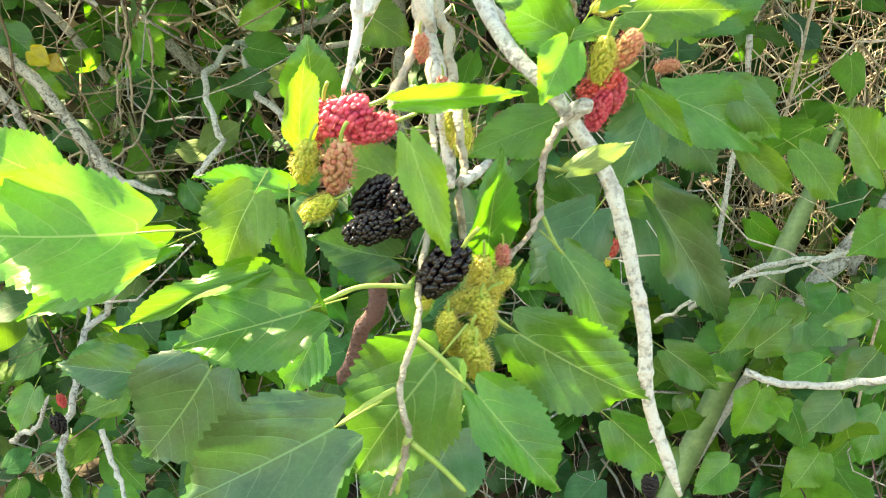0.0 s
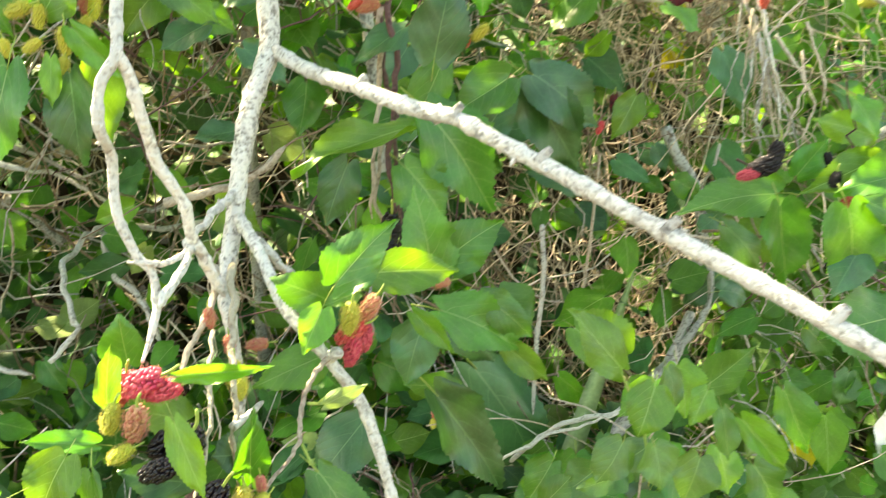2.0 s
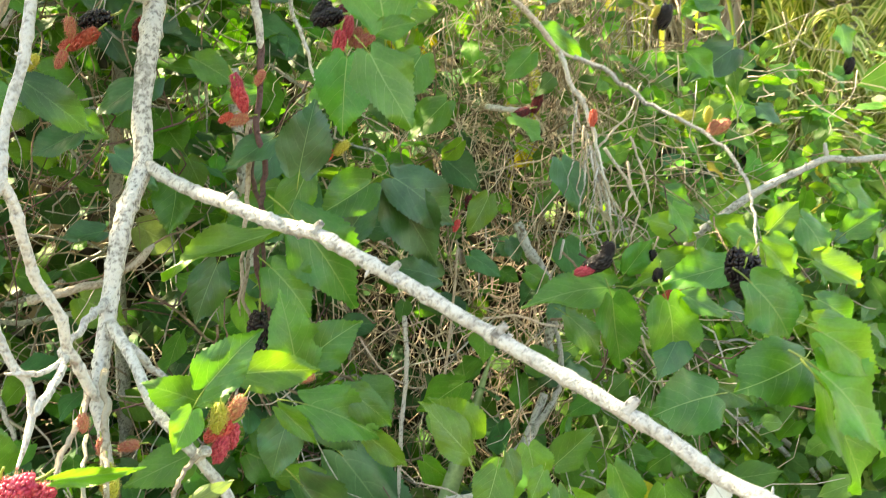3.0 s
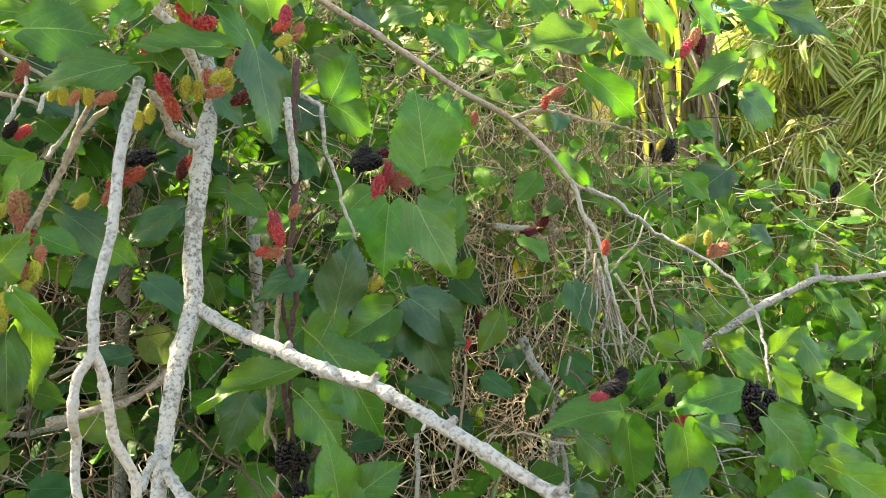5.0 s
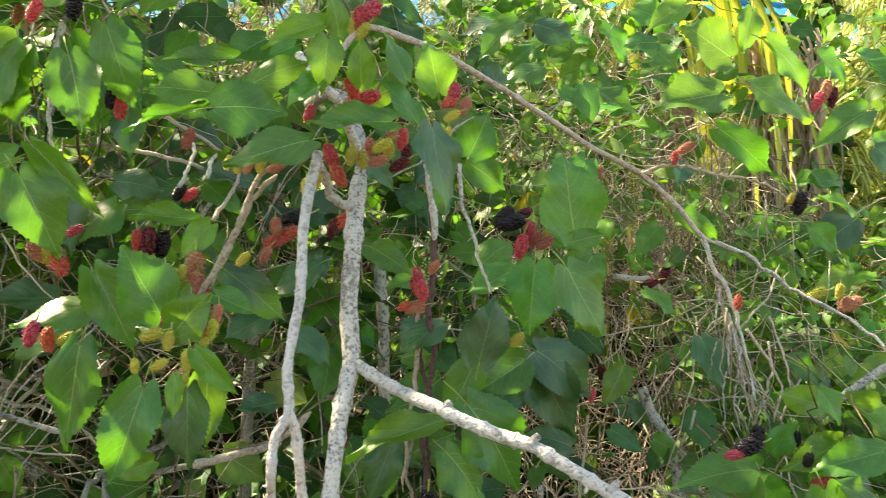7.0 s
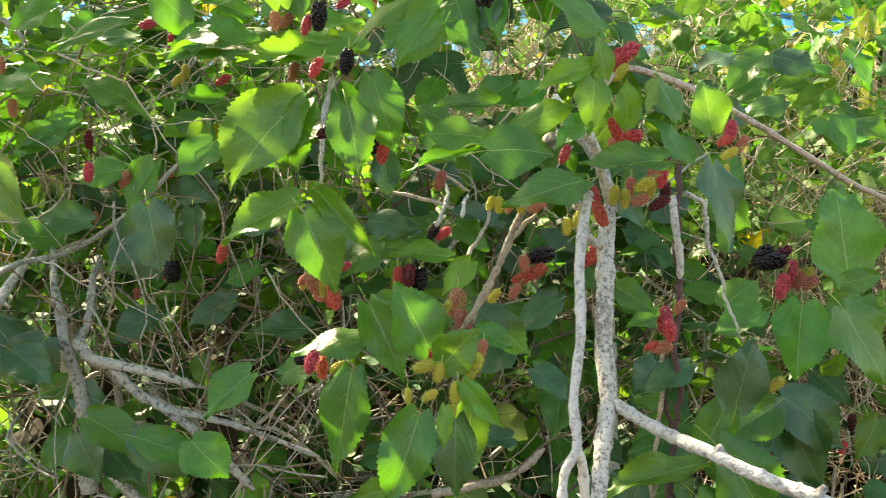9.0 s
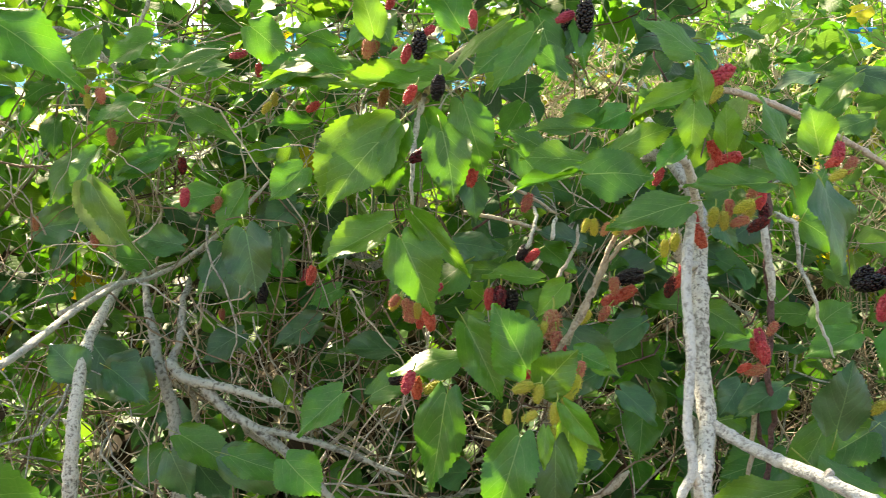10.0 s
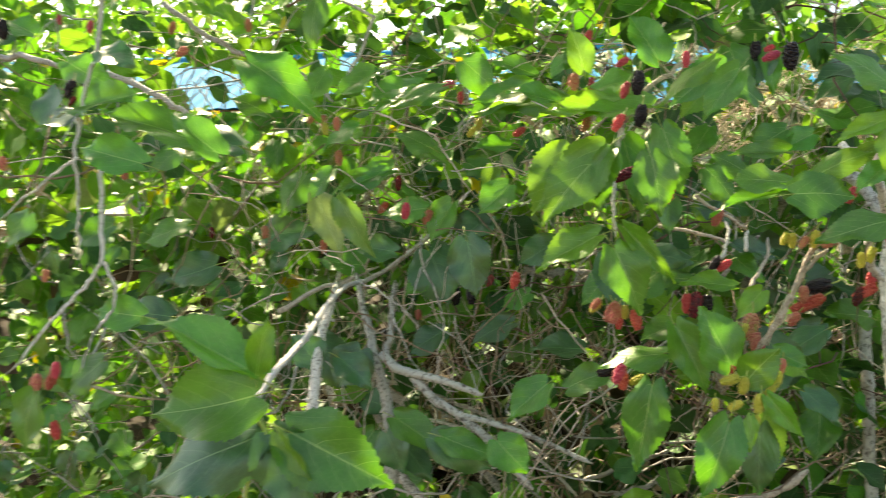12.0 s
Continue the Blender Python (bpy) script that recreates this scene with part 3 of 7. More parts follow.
limb("shoot", [(-0.071, 0.467, 1.449), (-0.064, 0.472, 1.429), (-0.061, 0.478, 1.401), (-0.058, 0.490, 1.372), (-0.050, 0.495, 1.353), (-0.043, 0.500, 1.334), (-0.042, 0.505, 1.312), (-0.037, 0.512, 1.296), (-0.031, 0.520, 1.275), (-0.025, 0.528, 1.256)], 0.0042, 0.0045, bark)
limb("twig", [(-0.020, 0.635, 1.319), (-0.030, 0.590, 1.315), (-0.043, 0.530, 1.307), (-0.047, 0.490, 1.302), (-0.054, 0.475, 1.301), (-0.061, 0.468, 1.301), (-0.068, 0.460, 1.305), (-0.080, 0.455, 1.308)], 0.0045, 0.0018, bark)
limb("twig", [(-0.044, 0.520, 1.307), (-0.046, 0.480, 1.296), (-0.052, 0.455, 1.289), (-0.061, 0.437, 1.279)], 0.0040, 0.0032, bark)
limb("shoot", [(-0.014, 0.620, 1.300), (-0.003, 0.590, 1.286), (0.021, 0.520, 1.244), (0.041, 0.493, 1.223), (0.056, 0.489, 1.201), (0.073, 0.485, 1.171), (0.084, 0.478, 1.137), (0.090, 0.472, 1.105), (0.096, 0.465, 1.069), (0.098, 0.460, 1.026), (0.120, 0.450, 0.955)], 0.0054, 0.0041, bark)
limb("twig", [(0.001, 0.585, 1.286), (0.031, 0.600, 1.246), (0.039, 0.600, 1.246)], 0.0045, 0.0030, bark)
limb("twig", [(0.051, 0.492, 1.207), (0.061, 0.475, 1.219)], 0.0055, 0.0045, bark)
limb("twig", [(0.056, 0.488, 1.213), (0.041, 0.470, 1.207), (0.032, 0.455, 1.197), (0.026, 0.440, 1.182), (0.025, 0.430, 1.170), (0.016, 0.415, 1.163), (0.003, 0.395, 1.158), (-0.005, 0.380, 1.151), (-0.008, 0.375, 1.143)], 0.0024, 0.0012, twig_bark)
limb("twig", [(-0.034, 0.560, 1.272), (-0.034, 0.520, 1.256), (-0.042, 0.490, 1.242), (-0.050, 0.460, 1.234), (-0.052, 0.440, 1.227)], 0.0034, 0.0022, twig_bark)
limb("twig", [(-0.020, 0.560, 1.271), (-0.016, 0.500, 1.255), (-0.018, 0.460, 1.237), (-0.016, 0.430, 1.219), (-0.015, 0.420, 1.201), (-0.018, 0.410, 1.197), (-0.019, 0.410, 1.151)], 0.0036, 0.0018, twig_bark)
limb("twig", [(-0.018, 0.410, 1.197), (-0.008, 0.430, 1.195), (0.001, 0.450, 1.195)], 0.0035, 0.0020, bark)
limb("twig", [(-0.029, 0.460, 1.250), (-0.031, 0.420, 1.226), (-0.030, 0.400, 1.211), (-0.035, 0.375, 1.188), (-0.042, 0.355, 1.169), (-0.044, 0.335, 1.156), (-0.049, 0.325, 1.148), (-0.053, 0.312, 1.140), (-0.050, 0.300, 1.124), (-0.054, 0.296, 1.111), (-0.060, 0.292, 1.101)], 0.0018, 0.0014, twig_bark)
limb("twig", [(-0.050, 0.300, 1.124), (-0.055, 0.298, 1.110), (-0.057, 0.296, 1.098)], 0.0018, 0.0012, green_stalk)
limb("twig", [(-0.069, 0.550, 1.093), (-0.078, 0.560, 1.057), (-0.095, 0.580, 1.019), (-0.117, 0.600, 0.968)], 0.0075, 0.0050, purple_bark, "dark purplish woody stem")
# green leaf stalks of the nearest spray
limb("stalk", [(-0.045, 0.335, 1.151), (-0.032, 0.330, 1.140), (-0.021, 0.320, 1.128), (-0.015, 0.315, 1.111)], 0.0013, 0.0010, green_stalk)
limb("stalk", [(-0.055, 0.312, 1.140), (-0.066, 0.305, 1.138), (-0.078, 0.292, 1.137)], 0.0013, 0.0010, green_stalk)
limb("stalk", [(-0.049, 0.300, 1.121), (-0.038, 0.295, 1.112), (-0.028, 0.290, 1.102)], 0.0013, 0.0010, green_stalk)
limb("stalk", [(-0.046, 0.355, 1.167), (-0.068, 0.352, 1.170), (-0.082, 0.348, 1.167), (-0.090, 0.340, 1.167)], 0.0013, 0.0010, green_stalk)
limb("stalk", [(0.026, 0.430, 1.169), (0.032, 0.425, 1.154), (0.037, 0.420, 1.148)], 0.0013, 0.0010, green_stalk)
limb("stalk", [(-0.008, 0.375, 1.142), (-0.003, 0.372, 1.136), (0.004, 0.370, 1.131)], 0.0013, 0.0010, green_stalk)
limb("stalk", [(0.033, 0.450, 1.190), (0.044, 0.460, 1.184), (0.052, 0.470, 1.182)], 0.0013, 0.0010, green_stalk)
limb("stalk", [(-0.115, 0.360, 1.178), (-0.140, 0.350, 1.177), (-0.159, 0.340, 1.174)], 0.0013, 0.0010, green_stalk)
# arching branch to the side, with its hanging twigs
limb("arching_branch", [(-0.028, 0.800, 1.814), (-0.007, 0.780, 1.778), (0.022, 0.800, 1.754), (0.066, 0.900, 1.691)], 0.0050, 0.0070, bark)
limb("arching_branch", [(-0.005, 0.760, 1.768), (0.017, 0.750, 1.807), (0.049, 0.755, 1.839), (0.102, 0.780, 1.835), (0.169, 0.820, 1.823), (0.265, 0.880, 1.796), (0.339, 0.920, 1.770), (0.438, 0.960, 1.727), (0.542, 1.000, 1.691), (0.610, 1.000, 1.637), (0.653, 1.000, 1.590), (0.686, 1.000, 1.575)], 0.0040, 0.0046, tan_bark)
limb("hanging_twig", [(0.657, 1.000, 1.587), (0.673, 1.000, 1.544), (0.698, 0.995, 1.501), (0.717, 0.990, 1.452), (0.728, 0.980, 1.376), (0.738, 0.970, 1.309)], 0.0042, 0.0018, bark)
limb("hanging_twig", [(0.684, 1.000, 1.577), (0.720, 0.970, 1.558), (0.770, 0.930, 1.501), (0.810, 0.880, 1.471), (0.838, 0.820, 1.434), (0.837, 0.770, 1.391), (0.827, 0.735, 1.342), (0.814, 0.710, 1.290), (0.810, 0.710, 1.266)], 0.0040, 0.0018, grey_bark)
limb("twig", [(0.541, 1.000, 1.689), (0.577, 1.000, 1.703), (0.614, 1.010, 1.707), (0.663, 1.020, 1.702), (0.725, 1.030, 1.690), (0.790, 1.040, 1.685), (0.838, 1.040, 1.666), (0.862, 1.040, 1.646)], 0.0035, 0.0020, twig_bark)
limb("hanging_twig", [(0.687, 0.995, 1.502), (0.676, 0.984, 1.480), (0.677, 0.995, 1.439), (0.684, 0.998, 1.414), (0.670, 0.989, 1.393), (0.667, 1.000, 1.351)], 0.0020, 0.0008, grey_bark)
limb("hanging_twig", [(0.709, 0.984, 1.422), (0.717, 0.990, 1.395), (0.745, 1.003, 1.352), (0.752, 1.009, 1.317), (0.767, 1.011, 1.291), (0.777, 1.023, 1.245)], 0.0020, 0.0008, twig_bark)
limb("hanging_twig", [(0.699, 0.989, 1.458), (0.720, 1.002, 1.424), (0.732, 1.001, 1.392), (0.731, 0.994, 1.363), (0.721, 0.983, 1.327), (0.708, 0.979, 1.295)], 0.0020, 0.0008, grey_bark)
limb("hanging_twig", [(0.698, 0.989, 1.460), (0.696, 0.983, 1.419), (0.703, 0.988, 1.394), (0.708, 0.997, 1.365), (0.718, 1.011, 1.330), (0.709, 1.005, 1.310)], 0.0020, 0.0008, twig_bark)
limb("hanging_twig", [(0.707, 0.985, 1.428), (0.705, 0.978, 1.402), (0.717, 0.986, 1.380), (0.743, 0.994, 1.336), (0.762, 0.990, 1.315), (0.784, 0.990, 1.275)], 0.0020, 0.0008, grey_bark)
limb("hanging_twig", [(0.714, 0.982, 1.403), (0.727, 0.975, 1.377), (0.734, 0.974, 1.355), (0.748, 0.962, 1.329), (0.752, 0.972, 1.303), (0.751, 0.963, 1.279)], 0.0020, 0.0008, twig_bark)
limb("hanging_twig", [(0.716, 0.981, 1.398), (0.706, 0.971, 1.379), (0.697, 0.963, 1.346), (0.686, 0.958, 1.318), (0.705, 0.961, 1.294), (0.728, 0.977, 1.260)], 0.0020, 0.0008, grey_bark)
limb("hanging_twig", [(0.696, 0.990, 1.468), (0.694, 0.990, 1.448), (0.696, 1.001, 1.407), (0.693, 0.996, 1.388), (0.684, 0.991, 1.365), (0.687, 0.980, 1.344)], 0.0020, 0.0008, twig_bark)
limb("hanging_twig", [(0.714, 0.982, 1.405), (0.744, 0.996, 1.374), (0.762, 1.004, 1.333), (0.766, 0.998, 1.311), (0.795, 1.012, 1.265), (0.806, 1.023, 1.226)], 0.0020, 0.0008, grey_bark)
limb("hanging_twig", [(0.703, 0.987, 1.445), (0.721, 0.995, 1.409), (0.738, 1.009, 1.365), (0.750, 1.024, 1.319), (0.778, 1.037, 1.294), (0.786, 1.044, 1.248)], 0.0020, 0.0008, twig_bark)
limb("hanging_twig", [(0.680, 0.998, 1.526), (0.688, 1.007, 1.493), (0.691, 0.995, 1.469), (0.710, 1.007, 1.448), (0.705, 1.017, 1.409), (0.722, 1.030, 1.374)], 0.0020, 0.0008, grey_bark)
limb("hanging_twig", [(0.686, 0.995, 1.506), (0.697, 1.005, 1.466), (0.700, 0.994, 1.435), (0.698, 0.995, 1.402), (0.713, 0.987, 1.369), (0.721, 0.990, 1.330)], 0.0020, 0.0008, twig_bark)
limb("hanging_twig", [(0.678, 0.999, 1.533), (0.703, 1.002, 1.511), (0.711, 0.999, 1.474), (0.728, 1.014, 1.441), (0.734, 1.019, 1.418), (0.759, 1.019, 1.385)], 0.0020, 0.0008, grey_bark)
limb("hanging_twig", [(0.711, 0.984, 1.415), (0.708, 0.977, 1.377), (0.715, 0.977, 1.338), (0.744, 0.989, 1.310), (0.749, 0.991, 1.286), (0.766, 1.004, 1.250)], 0.0020, 0.0008, twig_bark)
limb("hanging_twig", [(0.705, 0.986, 1.436), (0.697, 0.988, 1.404), (0.692, 0.978, 1.375), (0.680, 0.976, 1.338), (0.686, 0.981, 1.295), (0.684, 0.978, 1.262)], 0.0020, 0.0008, grey_bark)
limb("hanging_twig", [(0.713, 0.983, 1.407), (0.738, 0.995, 1.378), (0.752, 0.995, 1.343), (0.747, 0.993, 1.306), (0.751, 0.984, 1.285), (0.742, 0.977, 1.248)], 0.0020, 0.0008, twig_bark)
limb("hanging_twig", [(0.713, 0.983, 1.409), (0.722, 0.988, 1.381), (0.724, 1.002, 1.350), (0.717, 1.000, 1.316), (0.708, 0.988, 1.298), (0.730, 0.998, 1.255)], 0.0020, 0.0008, grey_bark)
limb("hanging_twig", [(0.709, 0.984, 1.422), (0.717, 0.986, 1.389), (0.742, 0.996, 1.345), (0.776, 1.002, 1.319), (0.803, 1.007, 1.278), (0.840, 1.021, 1.245)], 0.0020, 0.0008, twig_bark)
limb("grey_branch", [(1.050, 1.200, 1.217), (1.055, 1.180, 1.238), (1.110, 1.160, 1.283), (1.175, 1.150, 1.322), (1.280, 1.150, 1.360), (1.351, 1.150, 1.382), (1.432, 1.150, 1.377), (1.577, 1.150, 1.385)], 0.0085, 0.0065, grey_bark)
limb("grey_branch", [(1.351, 1.150, 1.382), (1.345, 1.150, 1.416)], 0.0050, 0.0035, grey_bark)
# purplish hanging twigs and short broken sticks
limb("hanging_twig", [(0.197, 1.000, 1.768), (0.184, 0.980, 1.637), (0.182, 0.960, 1.552), (0.171, 0.950, 1.476), (0.180, 0.950, 1.430), (0.170, 0.950, 1.360), (0.160, 0.950, 1.289), (0.164, 0.950, 1.240), (0.159, 0.950, 1.183)], 0.0055, 0.0030, purple_bark)
limb("hanging_twig", [(0.165, 0.970, 1.492), (0.157, 0.970, 1.398), (0.146, 0.970, 1.311), (0.134, 0.970, 1.214)], 0.0045, 0.0020, twig_bark)
limb("broken_stick", [(0.176, 0.970, 1.707), (0.178, 0.960, 1.662), (0.183, 0.960, 1.618), (0.183, 0.960, 1.585)], 0.0055, 0.0055, bark)
limb("hanging_twig", [(0.203, 1.000, 1.715), (0.228, 0.980, 1.698), (0.231, 0.980, 1.644), (0.245, 0.970, 1.595), (0.261, 0.970, 1.536), (0.274, 0.970, 1.503)], 0.0040, 0.0018, bark)
limb("broken_stick", [(0.673, 1.350, 1.506), (0.726, 1.370, 1.500), (0.783, 1.400, 1.498)], 0.0060, 0.0050, bark)
limb("twig", [(0.051, 0.862, 1.630), (0.027, 0.830, 1.633), (0.010, 0.800, 1.642), (-0.004, 0.760, 1.667), (-0.016, 0.730, 1.681)], 0.0062, 0.0045, grey_bark)
limb("twig", [(-0.146, 0.770, 1.526), (-0.132, 0.765, 1.547), (-0.111, 0.760, 1.580), (-0.096, 0.760, 1.619), (-0.076, 0.760, 1.665), (-0.064, 0.760, 1.674)], 0.0038, 0.0030, twig_bark)
limb("twig", [(-0.134, 0.770, 1.533), (-0.127, 0.770, 1.557), (-0.100, 0.765, 1.604), (-0.087, 0.760, 1.635), (-0.057, 0.760, 1.664)], 0.0035, 0.0030, twig_bark)
limb("twig", [(-0.149, 1.100, 1.624), (-0.117, 1.100, 1.670), (-0.080, 1.100, 1.711), (-0.117, 1.100, 1.643)], 0.0040, 0.0030, grey_bark)
limb("twig", [(-0.315, 0.980, 1.892), (-0.326, 0.970, 1.852), (-0.333, 0.960, 1.800), (-0.333, 0.950, 1.742), (-0.329, 0.950, 1.693)], 0.0055, 0.0020, bark)
limb("twig", [(-0.315, 0.980, 1.892), (-0.287, 1.000, 1.944), (-0.227, 1.020, 1.994), (-0.148, 1.050, 2.022)], 0.0050, 0.0030, twig_bark)
# nearest spray of leaves
leaf((-0.144, 0.300, 1.222), (-0.208, 0.285, 1.229), 0.67, "y", 10)
leaf((-0.171, 0.310, 1.240), (-0.196, 0.295, 1.262), 0.64, "y", 0)
leaf((-0.145, 0.330, 1.204), (-0.208, 0.315, 1.182), 0.31, "m", 0)
leaf((-0.110, 0.355, 1.216), (-0.131, 0.340, 1.185), 0.79, "y", -10)
leaf((-0.103, 0.390, 1.206), (-0.140, 0.375, 1.220), 0.37, "m", 0)
leaf((-0.097, 0.415, 1.221), (-0.094, 0.400, 1.261), 0.37, "y", 0)
leaf((-0.095, 0.480, 1.226), (-0.094, 0.465, 1.262), 0.81, "m", 10)
leaf((-0.053, 0.440, 1.192), (-0.082, 0.425, 1.215), 0.72, "y", 10)
leaf((-0.041, 0.330, 1.241), (-0.029, 0.315, 1.197), 0.35, "y", -15)
leaf((-0.044, 0.400, 1.242), (0.012, 0.385, 1.246), 0.21, "y", 0)
leaf((-0.008, 0.420, 1.171), (-0.032, 0.405, 1.176), 1.14, "d", 0)
leaf((-0.008, 0.385, 1.168), (-0.002, 0.370, 1.224), 0.39, "m", 15)
leaf((0.050, 0.520, 1.200), (-0.009, 0.505, 1.184), 0.54, "m", 0)
leaf((-0.091, 0.340, 1.166), (-0.149, 0.325, 1.158), 0.69, "m", 0)
leaf((-0.095, 0.350, 1.204), (-0.090, 0.335, 1.151), 0.34, "m", 20)
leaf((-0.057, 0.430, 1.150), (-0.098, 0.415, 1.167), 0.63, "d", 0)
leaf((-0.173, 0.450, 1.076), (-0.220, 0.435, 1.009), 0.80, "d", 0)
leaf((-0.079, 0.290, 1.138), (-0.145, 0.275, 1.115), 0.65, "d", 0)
leaf((-0.036, 0.335, 1.139), (-0.085, 0.320, 1.092), 0.76, "m", 0)
leaf((0.005, 0.365, 1.133), (0.064, 0.350, 1.091), 0.60, "m", 10)
leaf((-0.020, 0.315, 1.132), (0.016, 0.300, 1.089), 0.55, "m", -15)
leaf((0.037, 0.420, 1.148), (0.072, 0.405, 1.095), 0.50, "m", -20)
leaf((-0.029, 0.400, 1.054), (-0.054, 0.385, 1.011), 0.89, "d", 0)
leaf((0.077, 0.530, 1.131), (0.032, 0.515, 1.085), 0.70, "d", 0)
leaf((0.169, 0.700, 1.070), (0.248, 0.685, 0.951), 0.41, "d", -20)
leaf((0.180, 0.710, 1.163), (0.280, 0.695, 1.121), 0.53, "m", 0)
leaf((0.144, 0.660, 1.180), (0.183, 0.645, 1.139), 0.36, "y", 20)
leaf((0.231, 0.720, 1.169), (0.290, 0.705, 1.130), 0.54, "m", 0)
leaf((0.253, 0.720, 1.110), (0.300, 0.705, 1.064), 0.43, "y", 20)
leaf((0.155, 0.690, 1.153), (0.126, 0.675, 1.097), 0.75, "d", 0)
leaf((0.055, 0.510, 1.250), (0.017, 0.495, 1.277), 0.65, "m", 0)
leaf((0.050, 0.485, 1.250), (0.032, 0.470, 1.222), 0.71, "y", 0)
leaf((0.078, 0.500, 1.256), (0.053, 0.485, 1.253), 0.54, "y", 0)
leaf((0.099, 0.550, 1.257), (0.168, 0.535, 1.260), 0.51, "y", 10)
leaf((0.045, 0.450, 1.187), (0.073, 0.435, 1.205), 0.36, "p", 0)
leaf((0.116, 0.620, 0.898), (0.167, 0.605, 0.848), 0.63, "m", 0)
leaf((-0.240, 0.520, 1.036), (-0.293, 0.505, 1.054), 0.57, "d", 0)
leaf((-0.113, 0.345, 1.183), (-0.174, 0.330, 1.169), 0.21, "y", 20)
leaf((-0.042, 0.400, 1.148), (-0.045, 0.385, 1.130), 0.71, "y", 0)
leaf((-0.103, 0.420, 1.110), (-0.122, 0.405, 1.083), 0.75, "m", 0)
leaf((-0.062, 0.380, 1.058), (-0.082, 0.365, 1.024), 0.63, "m", 0)
leaf((0.208, 0.800, 1.031), (0.148, 0.785, 1.051), 0.51, "m", 0)
leaf((-0.236, 0.600, 0.927), (-0.251, 0.585, 0.977), 0.75, "d", 0)
leaf((-0.077, 0.460, 1.193), (-0.088, 0.445, 1.212), 0.79, "m", 0)
leaf((0.269, 0.950, 0.769), (0.343, 0.935, 0.712), 0.54, "m", 0)
leaf((0.105, 0.600, 0.971), (0.072, 0.585, 1.003), 0.64, "d", 0)
leaf((0.061, 0.445, 1.282), (0.100, 0.430, 1.330), 0.57, "m", 0)
leaf((0.161, 0.640, 1.229), (0.151, 0.625, 1.308), 0.65, "m", 0)
leaf((0.174, 0.640, 1.237), (0.226, 0.625, 1.281), 0.68, "m", 0)
leaf((0.309, 0.522, 1.155), (0.267, 0.507, 1.213), 0.56, "y", 0)
leaf((0.326, 0.490, 1.148), (0.306, 0.475, 1.112), 0.85, "y", 0)
leaf((0.343, 0.500, 1.159), (0.348, 0.485, 1.128), 0.62, "v", 0)
leaf((0.381, 0.500, 1.134), (0.359, 0.485, 1.113), 0.74, "y", 0)
leaf((0.416, 0.500, 1.101), (0.459, 0.485, 1.048), 0.36, "y", 10)
leaf((0.402, 0.510, 1.108), (0.406, 0.495, 1.063), 0.43, "v", 0)
leaf((0.535, 0.620, 1.063), (0.565, 0.605, 0.991), 0.50, "m", 0)
leaf((0.302, 0.500, 1.095), (0.278, 0.485, 1.064), 0.88, "v", 0)
leaf((0.332, 0.500, 1.087), (0.337, 0.485, 1.051), 0.96, "v", 0)
leaf((0.403, 0.550, 1.039), (0.383, 0.535, 0.999), 0.97, "v", 0)
leaf((0.492, 0.600, 0.991), (0.520, 0.585, 0.944), 0.78, "m", 0)
leaf((0.381, 0.620, 1.019), (0.336, 0.605, 1.003), 0.65, "v", 0)
leaf((0.354, 0.660, 0.962), (0.316, 0.645, 0.962), 0.62, "v", 0)
leaf((0.366, 0.550, 1.053), (0.341, 0.535, 1.031), 0.70, "v", 0)
leaf((0.319, 0.800, 0.853), (0.355, 0.785, 0.892), 0.69, "m", 0)
leaf((0.394, 0.700, 0.896), (0.360, 0.685, 0.868), 0.81, "v", 0)
leaf((0.397, 0.800, 0.828), (0.352, 0.785, 0.810), 0.76, "m", 0)
leaf((0.408, 0.600, 0.944), (0.371, 0.585, 0.928), 0.69, "v", 0)
leaf((0.317, 1.200, 0.885), (0.456, 1.170, 0.676), 0.52, "d", 0)
leaf((0.433, 1.000, 0.803), (0.416, 0.970, 0.737), 0.95, "m", 0)
leaf((0.429, 1.050, 0.728), (0.375, 1.020, 0.793), 0.80, "m", 0)
leaf((0.511, 1.000, 0.775), (0.476, 0.970, 0.750), 0.90, "y", 0)
leaf((0.562, 0.950, 0.728), (0.496, 0.920, 0.708), 0.80, "m", 0)
leaf((0.423, 1.000, 0.664), (0.389, 0.970, 0.601), 0.90, "y", 0)
leaf((0.472, 1.000, 0.631), (0.490, 0.970, 0.573), 0.80, "m", 0)
leaf((0.574, 0.950, 0.646), (0.536, 0.920, 0.587), 0.90, "m", 0)
leaf((0.388, 1.000, 0.539), (0.329, 0.970, 0.516), 0.80, "m", 0)
leaf((0.523, 1.000, 0.547), (0.481, 0.970, 0.503), 0.90, "y", 0)
leaf((0.343, 1.000, 0.698), (0.372, 0.970, 0.705), 0.50, "y", 0)
leaf((0.506, 1.050, 0.674), (0.542, 1.020, 0.670), 0.70, "m", 0)
leaf((0.559, 1.000, 0.823), (0.571, 0.970, 0.777), 0.80, "m", 0)
leaf((-0.431, 0.900, 0.853), (-0.483, 0.870, 0.844), 0.60, "m", 0)
leaf((-0.559, 0.950, 0.776), (-0.580, 0.920, 0.729), 0.80, "m", 0)
leaf((-0.446, 0.950, 0.758), (-0.489, 0.920, 0.747), 0.70, "y", 0)
leaf((-0.391, 0.900, 0.850), (-0.421, 0.870, 0.885), 0.60, "m", 0)
